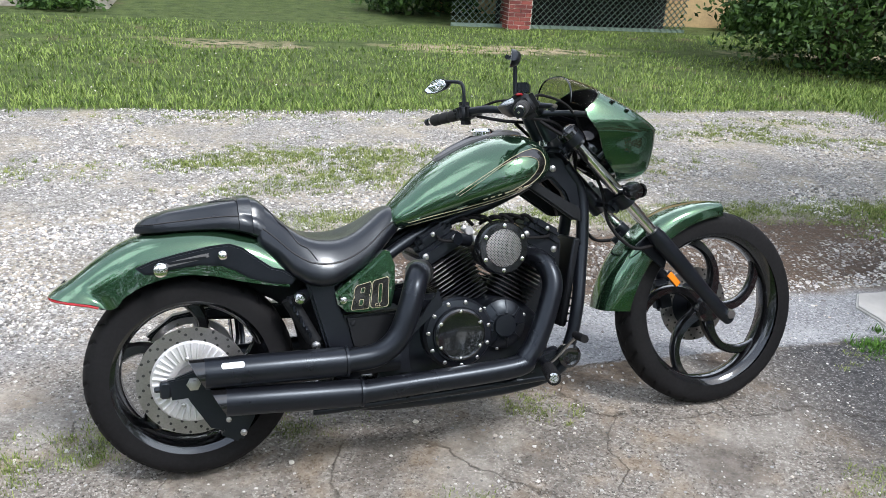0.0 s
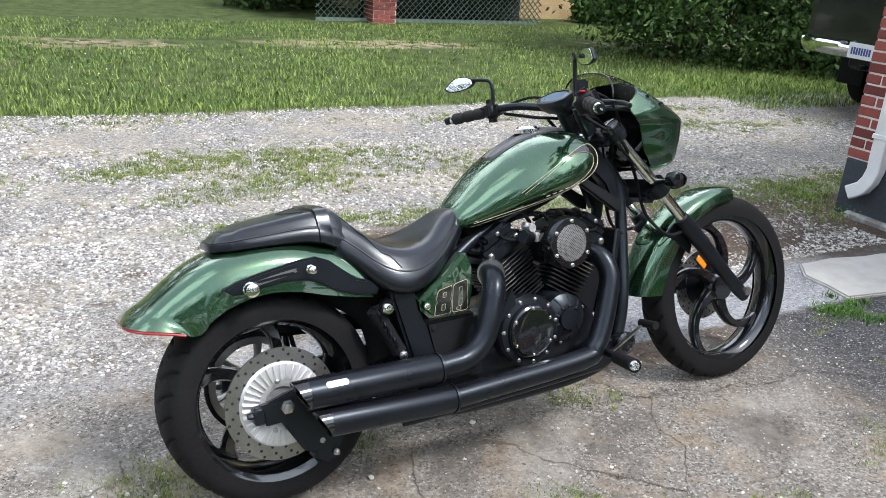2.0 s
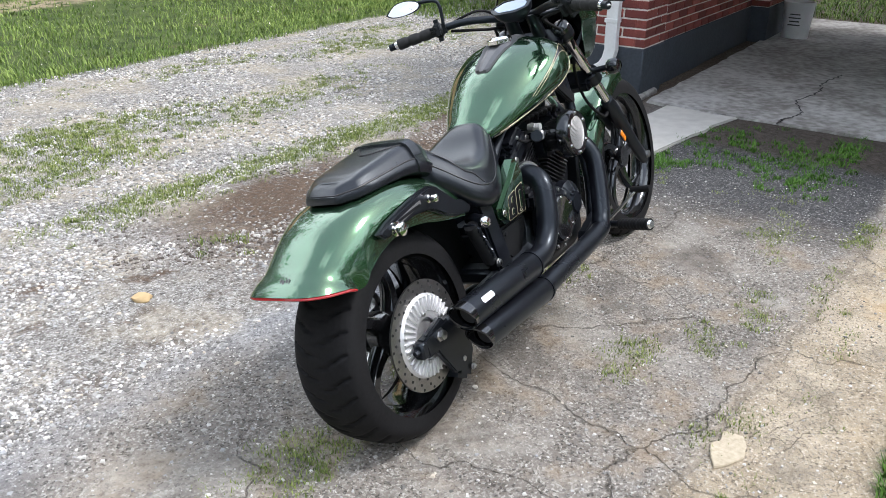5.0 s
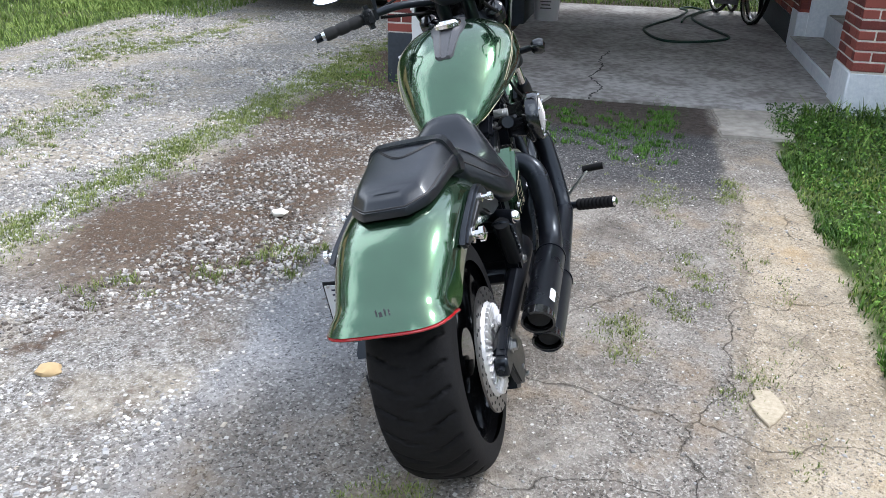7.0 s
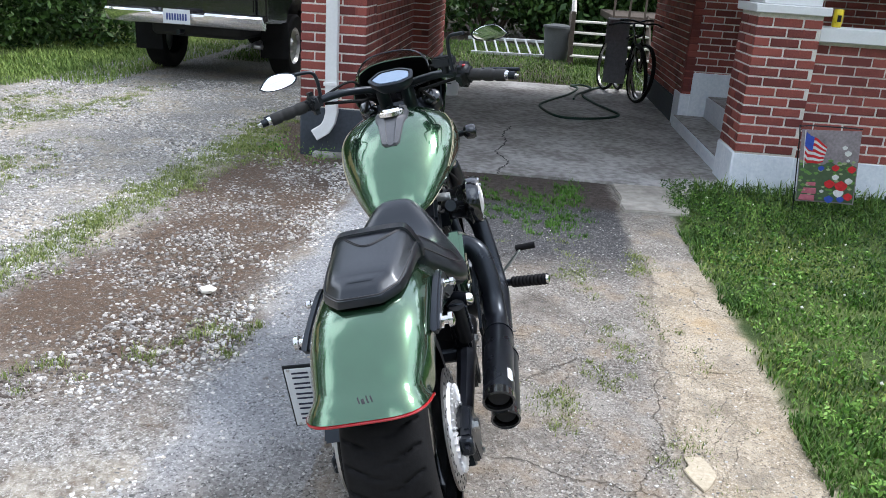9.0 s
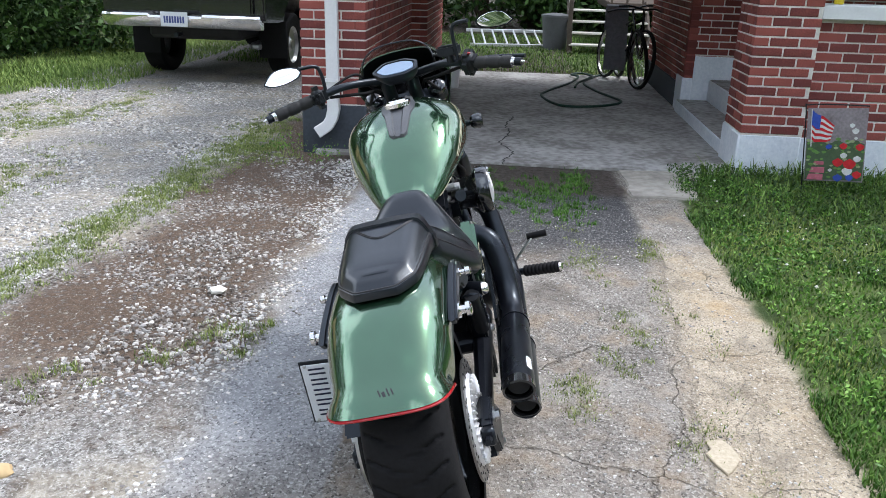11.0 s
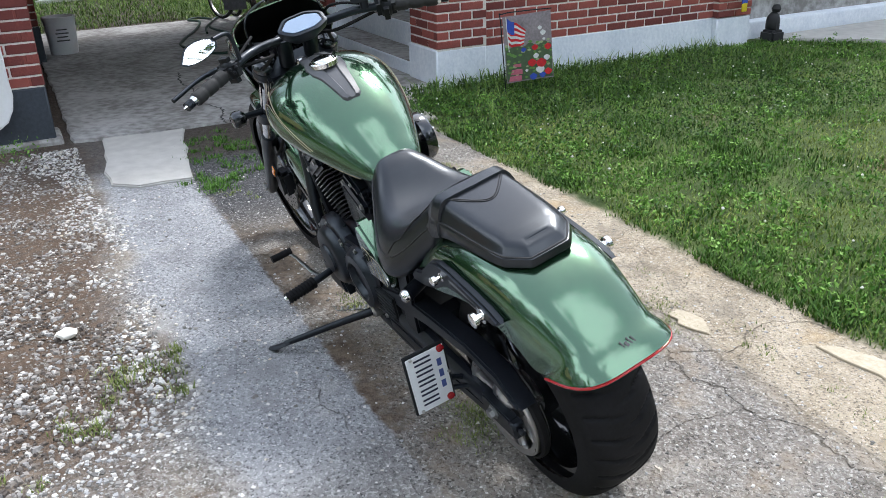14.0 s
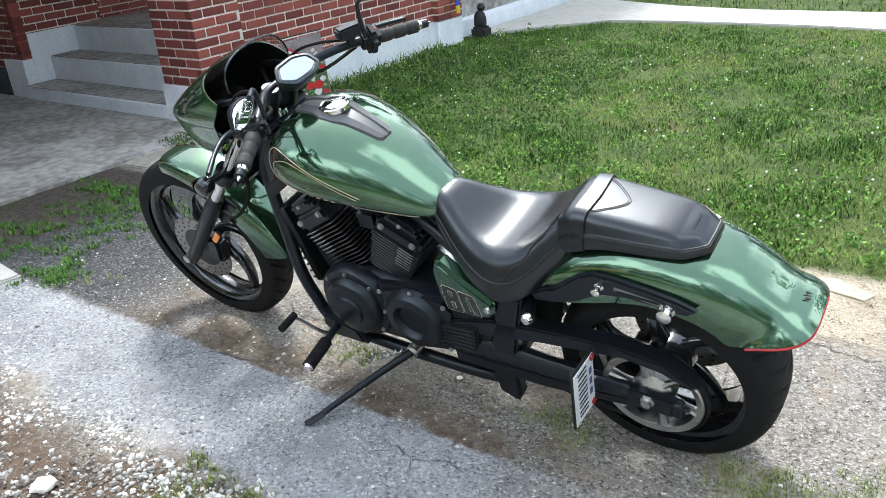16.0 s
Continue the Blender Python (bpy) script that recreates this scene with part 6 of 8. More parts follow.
g_ = part("gauge", rings([oval_ring(0.055, 0.03, -0.04), oval_ring(0.078, 0.043, -0.018), oval_ring(0.084, 0.047, 0.0), oval_ring(0.084, 0.047, 0.008), oval_ring(0.074, 0.039, 0.010), oval_ring(0.072, 0.037, 0.006)]), SATIN, bike, "oval black speedometer")
part("gauge_screen", rings([oval_ring(0.068, 0.033, 0.006), oval_ring(0.067, 0.0325, 0.0085)]), SCREEN, g_, "pale grey display")
part("gauge_stem", tube([GM @ Vector((0, 0, -0.03)), (1.12, 0, 1.05)], 0.022, 12, 1), SATIN, g_)

# controls at the feet
for s in (-1, 1):
    c = Vector((1.045, 0.20 * s, 0.255))
    part("peg_bracket", plate([(0.96, 0.20), (1.09, 0.205), (1.13, 0.25), (1.12, 0.30), (1.07, 0.285), (0.99, 0.26)], 0.145 * s, 0.185 * s, 0.008), SATIN, bike, "black forward control bracket")
    p0_, p1_ = (Vector((1.035, -0.295, 0.268)), Vector((0.992, -0.425, 0.276))) if s < 0 else (Vector((1.058, 0.255, 0.256)), Vector((1.048, 0.368, 0.250)))
    peg = part("foot_peg", tube([Vector((1.065, 0.185 * s, 0.262)), p0_], 0.013, 12, 1), SATIN, bike, "black foot peg")
    a, b = p0_, p1_
    pts = [a + (b - a) * k / 28 for k in range(29)]
    part("peg_rubber", tube(pts, [0.0215 if k % 3 else 0.0185 for k in range(29)], 14, 1), RUBBER, peg, "ribbed rubber peg")
    part("peg_end", tube([b, b + (b - a).normalized() * 0.008], [0.017, 0.012], 14, 1), CHROME, peg)
    pb = Vector((1.130, 0.295 * s, 0.368)) if s > 0 else Vector((1.108, -0.345, 0.372))
    lev = part("foot_lever", tube([(1.06, 0.20 * s, 0.255), (1.075, 0.24 * s, 0.275), pb - Vector((0.012, 0.02 * s, 0.02)), pb], [0.009, 0.008, 0.007, 0.007], 10, 5, flat=0.7), STEEL, bike, "steel foot lever")
    part("lever_pad", tube([pb + Vector((0.002, -0.018 * s, 0)), pb + Vector((-0.004, 0.055 * s, 0.004))], 0.0125, 14, 1), RUBBER, lev, "rubber pedal pad")
part("horn", lathe([(0.001, -0.17), (0.030, -0.17), (0.038, -0.20), (0.038, -0.212), (0.028, -0.216), (0.012, -0.210), (0.001, -0.212)], (1.15, 0, 0.275), 28), GLOSS, bike, "round black horn")

# side stand
stand = part("side_stand", tube([(0.785, 0.135, 0.205), (0.80, 0.18, 0.205), (0.86, 0.27, 0.185), (0.93, 0.385, 0.160), (0.965, 0.445, 0.148)], [0.016, 0.014, 0.012, 0.011, 0.010], 12, 5), FINB, bike, "black side stand")
part("stand_foot", tube([(0.955, 0.430, 0.150), (0.985, 0.475, 0.139), (1.005, 0.495, 0.137)], [0.013, 0.016, 0.010], 12, 4, flat=0.4), FINB, stand)
part("stand_pivot", lathe([(0.001, 0.12), (0.022, 0.12), (0.022, 0.165), (0.014, 0.172), (0.001, 0.172)], (0.79, 0, 0.205), 20), STEEL, stand, "steel stand pivot")
part("stand_spring", tube([(0.80 + 0.10 * k / 40, 0.155 + 0.10 * k / 40 + 0.008 * math.cos(k), 0.215 + 0.008 * math.sin(k)) for k in range(41)], 0.0025, 5, 1), STEEL, stand)

# side number plate
INK = mat("plate_ink", (0.012, 0.018, 0.05), 0.5, 0.0, 0.1, 60)
plt = tagged(new("plate_holder"), "side-mounted number plate in a black holder")
plt.parent = bike
PM = Matrix.Translation((0.126, 0.266, 0.386)) @ Matrix.Rotation(radians(-2), 4, "Z") @ Matrix.Rotation(radians(3), 4, "X") @ Matrix.Rotation(radians(-3), 4, "Y")


def pl(bm):
    bmesh.ops.transform(bm, matrix=PM, verts=bm.verts)
    return bm


part("backing", pl(box(0.006, 0, 0, 0.005, 0.116, 0.192, 0.002)), PLAST, plt, "black backing plate")
part("number_plate", pl(box(0.001, 0, -0.002, 0.003, 0.104, 0.178, 0.001)), PLATEW, plt, "white number plate with blue bars")
for k in range(5):
    part("ink_bar", pl(box(-0.0012, 0.010, 0.066 - 0.032 * k + 0.007, 0.0012, 0.046, 0.005)), INK, plt)
    part("ink_bar", pl(box(-0.0012, 0.010, 0.066 - 0.032 * k - 0.007, 0.0012, 0.046, 0.005)), INK, plt)
for z in (0.040, 0.005, -0.03):
    part("ink_bar", pl(box(-0.0012, -0.033, z, 0.0012, 0.012, 0.022)), PLATEB, plt)
for z in (0.080, -0.078):
    bm = lathe([(0.001, 0), (0.010, 0), (0.010, -0.004), (0.001, -0.006)], (-0.001, -0.042, z), 16, "x")
    part("red_reflector", pl(bm), REDLENS, plt, "small red reflector")
for z in (0.085, 0.0, -0.085):
    bm = lathe([(0.001, 0), (0.005, 0), (0.004, -0.004), (0.001, -0.005)], (-0.0015, 0.04 if z else -0.052, z), 10, "x")
    part("screw", pl(bm), STEEL, plt)
part("holder_arm", tube([(0.16, 0.165, 0.31), (0.165, 0.22, 0.34), (0.160, 0.255, 0.40), (0.150, 0.27, 0.44)], 0.008, 8, 5), SATIN, plt)
part("holder_arm", tube([(0.13, 0.172, 0.30), (0.150, 0.235, 0.325), (0.150, 0.26, 0.39)], 0.007, 8, 5), SATIN, plt)

# ---- truck on the gravel lane ----
def truck_tyre(c, R, half):
    prof = [(R * 0.58, -half * 0.8), (R * 0.72, -half), (R * 0.92, -half * 0.98), (R * 0.99, -half * 0.8), (R, 0), (R * 0.99, half * 0.8), (R * 0.92, half * 0.98), (R * 0.72, half), (R * 0.58, half * 0.8)]
    return lathe(prof, c, 40, "y", True)


trk = thing("pickup_truck", "black pickup truck with chrome rear bumper parked on gravel", "truck", pose(7.20, 3.50, 0, 0, 0, -3))
bed = plate([(0.04, 0.70), (0.02, 1.32), (1.95, 1.32), (1.98, 1.02), (1.98, 0.66), (1.62, 0.66), (1.54, 0.80), (1.36, 0.92), (1.16, 0.95), (0.94, 0.92), (0.76, 0.80), (0.68, 0.66)], -0.93, 0.93, 0.02)
part("body", bed, TRUCKP, trk, "black painted truck bed")
part("tailgate", box(0.0, 0, 1.03, 0.05, 1.62, 0.58, 0.02, None, 2), TRUCKP, trk, "black tailgate")
part("cab", plate([(1.99, 0.60), (1.99, 1.34), (2.15, 1.80), (3.4, 1.80), (3.9, 1.30), (4.95, 1.22), (5.1, 0.95), (5.1, 0.55), (4.75, 0.55), (4.6, 0.85), (4.1, 0.88), (3.8, 0.60)], -0.90, 0.90, 0.05), TRUCKP, trk, "black truck cab")
part("underbody", box(2.6, 0, 0.56, 4.6, 1.1, 0.18, 0.04), DARK, trk)
def bumper_loop(y):
    """Section of the wrapped step bumper at one place across the truck."""
    f = min(1.0, abs(y) / 0.86)
    dx, drop = 0.13 * f ** 5, 0.012 * f * f
    dip = 0.020 if abs(y) < 0.30 else 0.0
    prof = [(-0.05, 0.785), (-0.115, 0.790), (-0.165, 0.778), (-0.182, 0.755), (-0.176, 0.715), (-0.150, 0.668), (-0.120, 0.638), (-0.085, 0.630), (-0.05, 0.650)]
    return [Vector((x + dx, y, z - drop - (dip if k < 4 else 0.0))) for k, (x, z) in enumerate(prof)]


bum = part("bumper", rings([bumper_loop(y) for y in (-0.90, -0.88, -0.84, -0.78, -0.68, -0.55, -0.40, -0.305, -0.29, 0.0, 0.29, 0.305, 0.40, 0.55, 0.68, 0.78, 0.84, 0.88, 0.90)]), CHROME, trk, "chrome rear step bumper")
part("number_plate", box(-0.192, 0.0, 0.722, 0.006, 0.305, 0.152, 0.002), PLATEW, bum, "white number plate with blue bars")
for k in range(8):
    part("ink_bar", box(-0.196, 0.105 - 0.030 * k, 0.719, 0.004, 0.020, 0.07), PLATEB, bum)
part("hitch", tube([(-0.05, 0, 0.56), (-0.17, 0, 0.56)], 0.025, 10, 1), SATIN, bum)
for s in (-1, 1):
    for ax, nm in ((1.15, "rear"), (4.40, "front")):
        w = part("wheel", truck_tyre((ax, 0.78 * s, 0.37), 0.375, 0.125), RUBBER, trk, "black truck tyre")
        part("rim", lathe([(0.001, 0.84 * s), (0.06, 0.86 * s), (0.10, 0.83 * s), (0.19, 0.84 * s), (0.215, 0.875 * s), (0.222, 0.86 * s), (0.222, 0.80 * s), (0.001, 0.80 * s)], (ax, 0, 0.37), 32), STEEL, w, "grey steel rim")
    part("mud_flap", box(0.70, 0.78 * s, 0.46, 0.012, 0.34, 0.42, 0.004), RUBBER, trk, "black mud flap")
    part("tail_light", box(0.01, 0.87 * s, 1.245, 0.05, 0.10, 0.13, 0.015), REDLENS, trk, "red tail light")
    part("window", box(2.75, 0.905 * s, 1.52, 1.1, 0.01, 0.36, 0.004), GLOSS, trk)
part("exhaust_pipe", tube([(1.9, -0.55, 0.42), (0.5, -0.62, 0.42), (0.35, -0.75, 0.41)], 0.032, 12, 4), STEEL, trk)

# ---- crack across the carport floor ----
rc = random.Random(3)
cl_ = spline([(4.04, -0.09, 0), (4.19, -0.10, 0), (4.40, -0.16, 0), (4.59, -0.13, 0), (4.80, -0.05, 0), (4.96, -0.09, 0), (5.25, -0.13, 0), (5.56, -0.09, 0), (6.0, -0.16, 0)], 10)
cz = 0.0035
cl_ = [p + Vector((0, rc.uniform(-0.012, 0.012), 0)) for p in cl_]
CRACKZ = 0.014
bm = rings([[p + Vector((0, -rc.uniform(0.003, 0.009), CRACKZ + cz)), p + Vector((0, rc.uniform(0.003, 0.009), CRACKZ + cz))] for p in cl_], False, False)
tagged(part("floor_crack", bm, DARK), "dark crack across the concrete floor", "crack", kind="structure")

# ---- small things on and round the carport ----
flag = thing("garden_flag", "garden flag with flowers picture on black wire stand", "flag", pose(3.66, -2.29, -0.085, -5, -6, -24) @ Matrix.Diagonal((1.06, 1.06, 1.06, 1)))
loops = [[Vector((0.015 * math.sin(9 * (y + 0.2) + 3 * z), y, z)) for y in np.linspace(0.165, -0.165, 9)] for z in np.linspace(0.64, 0.175, 9)]
FLAGBG = mat("flag_cloth_dark", (0.20, 0.175, 0.19), 0.9, 0.0, 0.3, 9, 0.3, 300, col2=(0.42, 0.36, 0.40))
cl = part("cloth", rings(loops, False, False), FLAGBG, flag, "dark printed cloth")
cl.modifiers.new("thickness", "SOLIDIFY").thickness = 0.002
FHEDGE, FPALE, FRED, FBLUE, FWHITE, FLEAF, FPINK = (mat(n_, c_, 0.85, 0.0, 0.25, 40) for n_, c_ in (("printed_dark_leaves", (0.09, 0.14, 0.075)), ("printed_pale_leaves", (0.38, 0.45, 0.25)), ("printed_red", (0.66, 0.03, 0.04)), ("printed_blue", (0.05, 0.10, 0.50)), ("printed_white", (0.82, 0.82, 0.84)), ("printed_leaf_green", (0.16, 0.32, 0.08)), ("printed_pink", (0.55, 0.16, 0.22))))


def on_flag(y, z, d=0.006):
    return Vector((0.015 * math.sin(9 * (y + 0.2) + 3 * z) - d, y, z))


def blob(y, z, r, material, name, sq=1.0, d=0.005):
    n_ = 12
    lp = [on_flag(y + r * math.cos(a) * (1 + 0.15 * math.sin(5 * a)), z + sq * r * math.sin(a) * (1 + 0.15 * math.cos(4 * a)), d) for a in (2 * math.pi * k / n_ for k in range(n_))]
    lp2 = [p + Vector((0.002, 0, 0)) for p in lp]
    part(name, rings([lp2, lp]), material, cl)


part("printed_hedge", rings([[on_flag(0.160 - 0.020 * k, 0.43 + 0.012 * math.sin(5 * k), 0.004) for k in range(17)], [on_flag(0.160 - 0.020 * k, 0.30, 0.004) for k in range(17)], [on_flag(0.160 - 0.020 * k, 0.185, 0.004) for k in range(17)]], False, False), FHEDGE, cl, "dark printed leaves")
# waving striped flag in the picture
for k in range(9):
    f = k / 9
    lp = []
    for e in (0.0, 1 / 9.4):
        top = [(0.135, 0.625), (0.110, 0.600), (0.075, 0.592), (0.040, 0.560), (0.012, 0.535)]
        bot = [(0.140, 0.455), (0.118, 0.428), (0.088, 0.430), (0.055, 0.428), (0.030, 0.440)]
        lp.append([on_flag(a_[0] + (b_[0] - a_[0]) * (f + e), a_[1] + (b_[1] - a_[1]) * (f + e), 0.006) for a_, b_ in zip(top, bot)])
    part("printed_stripe", rings(lp, False, False), FRED if k % 2 == 0 else FWHITE, cl)
part("printed_canton", rings([[on_flag(0.137, 0.628, 0.0075), on_flag(0.108, 0.603, 0.0075), on_flag(0.088, 0.598, 0.0075)], [on_flag(0.140, 0.540, 0.0075), on_flag(0.114, 0.515, 0.0075), on_flag(0.092, 0.510, 0.0075)]], False, False), FBLUE, cl)
part("flag_pole", tube([on_flag(0.142, 0.635, 0.006), on_flag(0.135, 0.40, 0.006)], 0.003, 6, 1), FWHITE, cl)
rr_ = random.Random(5)
for k in range(60):
    blob(rr_.uniform(-0.155, 0.155), rr_.uniform(0.20, 0.45), rr_.uniform(0.007, 0.016), FLEAF if k % 3 else FPALE, "printed_leaf", 0.6, 0.0055)
for k in range(3):
    part("printed_pot", box(-0.010, 0.105 - 0.006 * (k % 2), 0.205 + 0.045 * k, 0.004, 0.095, 0.036 if k < 2 else 0.02), FPINK, cl)
for y, z, r, m_ in ((-0.02, 0.30, 0.030, FRED), (-0.085, 0.290, 0.036, FRED), (-0.13, 0.225, 0.026, FRED), (-0.075, 0.245, 0.030, FWHITE), (-0.025, 0.20, 0.026, FBLUE), (-0.135, 0.40, 0.024, FRED), (0.035, 0.40, 0.018, FBLUE), (-0.045, 0.405, 0.022, FRED), (-0.125, 0.325, 0.022, FWHITE), (-0.05, 0.345, 0.020, FWHITE), (0.02, 0.25, 0.012, FWHITE), (-0.09, 0.205, 0.022, FBLUE), (-0.105, 0.50, 0.020, FWHITE), (-0.085, 0.535, 0.015, FWHITE), (-0.11, 0.455, 0.010, FWHITE)):
    blob(y, z, r, m_, "printed_flower", 0.85, 0.0085)
part("stand", tube([(0.0, 0.176, -0.02), (0.0, 0.176, 0.60), (0.0, 0.170, 0.655), (0.0, 0.0, 0.66), (0.0, -0.17, 0.655)], 0.004, 8, 3), SATIN, flag, "black wire stand")

can = thing("drink_can", "yellow drink can standing on the white sill", "can", pose(QX + 0.17, -2.36, 1.19))
part("body", lathe([(0.001, 0), (0.027, 0), (0.033, 0.008), (0.033, 0.112), (0.027, 0.122), (0.001, 0.122)], (0, 0, 0), 28, "z"), YELLOW, can, "yellow can body")
part("print_bar", box(-0.033, 0.0, 0.06, 0.003, 0.026, 0.045, 0.001), SATIN, can)

hose = tagged(part("garden_hose", tube([(9.30, -1.32, 0.03), (9.05, -1.18, 0.03), (8.43, -0.99, 0.03), (7.81, -1.08, 0.03), (7.41, -1.21, 0.03), (7.09, -1.29, 0.028), (6.82, -1.12, 0.028), (6.66, -0.80, 0.028), (6.76, -0.59, 0.028), (7.31, -0.45, 0.028), (7.74, -0.56, 0.028), (8.34, -0.81, 0.03), (8.79, -0.95, 0.052), (9.10, -0.88, 0.04), (9.34, -1.02, 0.03), (9.15, -1.14, 0.03), (8.8, -1.10, 0.05), (8.3, -0.92, 0.045), (8.0, -0.86, 0.03)], 0.013, 10, 8), HOSE), "dark green garden hose coiled on concrete", "hose")

bkt = thing("bucket", "white plastic bucket on the carport floor", "bucket", pose(7.75, 0.62, 0.014))
part("body", lathe([(0.001, 0), (0.13, 0), (0.15, 0.33), (0.158, 0.33), (0.158, 0.36), (0.145, 0.36), (0.125, 0.03), (0.001, 0.03)], (0, 0, 0), 32, "z"), WHITEP, bkt, "white bucket body")
part("handle", tube([(0, 0.155, 0.33), (0.05, 0.14, 0.22), (0.10, 0.0, 0.18), (0.05, -0.14, 0.22), (0, -0.155, 0.33)], 0.004, 6, 4), STEEL, bkt)
for k in range(4):
    part("print_bar", box(-0.146, 0.0, 0.14 + 0.035 * k, 0.006, 0.12 - 0.02 * (k % 2), 0.012, 0.001), GREYP, bkt)


def bicycle(m, label):
    b = thing("bicycle", label, "bicycle", m, "bicycles by the wall")
    for x in (0.0, 1.02):
        w = part("wheel", lathe([(0.315, -0.02), (0.335, -0.021), (0.345, 0), (0.335, 0.021), (0.315, 0.02)], (x, 0, 0.345), 44, "y", True), RUBBER, b)
        part("rim", lathe([(0.300, -0.011), (0.316, -0.012), (0.316, 0.012), (0.300, 0.011)], (x, 0, 0.345), 44, "y", True), STEEL, w)
        part("spokes", join(*[tube([(x + 0.02 * math.cos(a), 0.03 * (-1) ** k, 0.345 + 0.02 * math.sin(a)), (x + 0.305 * math.cos(a), 0, 0.345 + 0.305 * math.sin(a))], 0.0016, 4, 1) for k, a in enumerate(2 * math.pi * q / 20 for q in range(20))]), STEEL, w)
    for p in (((0, 0, .345), (.30, 0, .50), (.45, 0, .29)), ((0, 0, .345), (.2, 0, .32), (.45, 0, .29)), ((.45, 0, .29), (.34, 0, .62), (.31, 0, .78)), ((.45, 0, .29), (.66, 0, .52), (.86, 0, .72)), ((.34, 0, .66), (.6, 0, .72), (.85, 0, .78)), ((.83, 0, .90), (.90, 0, .66), (1.02, 0, .345))):
        part("frame_tube", tube(p, 0.017, 8, 2), GLOSS, b)
    part("saddle", loft([(0.18, 0.83, 0.79, 0.06), (0.28, 0.835, 0.79, 0.075), (0.36, 0.83, 0.80, 0.04), (0.45, 0.825, 0.805, 0.02)], 16, 2.5, 2.5, 10), LEATHER, b)
    part("handlebar", tube([(0.72, 0.27, 0.90), (0.80, 0.15, 0.92), (0.83, 0, 0.90), (0.80, -0.15, 0.92), (0.72, -0.27, 0.90)], 0.012, 8, 4), SATIN, b)
    part("crank", lathe([(0.03, 0.03), (0.09, 0.03), (0.09, 0.04), (0.03, 0.04)], (0.45, 0, 0.29), 24, "y", True), SATIN, b)
    return b


bicycle(pose(9.25, -1.50, 0.014, 8, 0, 188), "black bicycle leaning by the brick wall")
bicycle(pose(9.15, -1.30, 0.014, -6, 0, 196), "black bicycle with grey towel over its saddle")
tw = thing("towel", "grey towel hanging over a bicycle", "towel", pose(8.80, -1.36, 0))
loops = [[Vector((0.02 * math.sin(14 * y + k), y, z)) + Vector((o, 0, 0)) for y in np.linspace(-0.13, 0.13, 13)] for k, (z, o) in enumerate(((0.17, -0.17), (0.42, -0.16), (0.60, -0.14), (0.80, -0.10), (0.92, -0.04), (0.94, 0.03), (0.85, 0.10), (0.62, 0.12)))]
cl2 = part("cloth", rings(loops, False, False), CLOTH, tw)
cl2.modifiers.new("thickness", "SOLIDIFY").thickness = 0.006

fig = thing("garden_figure", "small dark garden figurine in the grass by the wall", "figurine", pose(4.16, -5.30, 0) @ Matrix.Diagonal((0.8, 0.8, 0.72, 1)))
part("figure", join(box(0, 0, 0.07, 0.20, 0.22, 0.15, 0.03, None, 2), loft([(-0.07, 0.30, 0.12, 0.03), (-0.03, 0.36, 0.12, 0.07), (0.03, 0.37, 0.12, 0.075), (0.08, 0.32, 0.12, 0.04)], 14, 2.2, 2.2, 10), lathe([(0.001, 0.36), (0.04, 0.37), (0.055, 0.41), (0.035, 0.46), (0.001, 0.47)], (-0.01, -0.01, 0), 16, "z")), DARK, fig)
wind = thing("wind_spinner", "blue and yellow cloth streamer hanging from the entry pillar", "ornament", pose(4.12, -4.86, 0))
part("streamer", box(0, 0, 0.44, 0.012, 0.07, 0.12, 0.004), FBLUE, wind)
part("streamer", box(0, 0, 0.35, 0.012, 0.065, 0.08, 0.004), YELLOW, wind)
part("cord", tube([(0, 0, 0.49), (0.02, 0, 1.27)], 0.003, 6, 1), WHITEP, wind)

# behind the carport
bin_ = thing("trash_can", "grey plastic trash can behind the carport", "trash can", pose(12.7, -0.80, 0))
part("body", lathe([(0.001, 0), (0.19, 0), (0.235, 0.54), (0.001, 0.54)], (0, 0, 0), 28, "z"), GREYP, bin_)
part("lid", lathe([(0.001, 0.53), (0.255, 0.53), (0.25, 0.565), (0.10, 0.59), (0.001, 0.59)], (0, 0, 0), 28, "z"), GREYP, bin_)
ALU = mat("dull_aluminium", (0.72, 0.73, 0.74), 0.5, 0.3, 0.1, 20)
lad = thing("ladder", "aluminium ladder lying in the back yard grass", "ladder", pose(13.05, 0.75, 0.07, 12, 0, -82))
for yy in (-0.42, 0.42):
    part("rail", box(0.80, yy, 0.05, 1.5, 0.028, 0.05, 0.004), ALU, lad)
for k in range(8):
    part("rung", tube([(0.14 + 0.19 * k, -0.42, 0.05), (0.14 + 0.19 * k, 0.42, 0.05)], 0.018, 8, 1), ALU, lad)
dk = thing("deck", "weathered wooden deck with white stair rails behind the house", "deck", pose(12.9, -2.2, 0))
part("platform", box(1.2, -0.6, 0.72, 2.4, 2.2, 0.12, 0.01), DWOOD, dk)
for k in range(9):
    part("baluster", box(-0.02, -1.6 + 0.26 * k, 1.2, 0.035, 0.035, 0.9, 0.003), DWOOD, dk)
part("hand_rail", box(-0.02, -0.6, 1.66, 0.09, 2.3, 0.05, 0.006), DWOOD, dk)
for yy in (-0.10, 1.18):
    part("stringer", tube([(-0.9, yy, 0.0), (0.05, yy, 0.78)], 0.045, 4, 1), DWOOD, dk)
part("post", box(-0.85, 1.20, 0.42, 0.07, 0.07, 0.84, 0.006), DWOOD, dk)
part("hand_rail", tube([(-0.85, 1.20, 0.80), (0.1, 1.20, 1.62)], 0.04, 4, 1), WOOD, dk, "white painted stair rail")
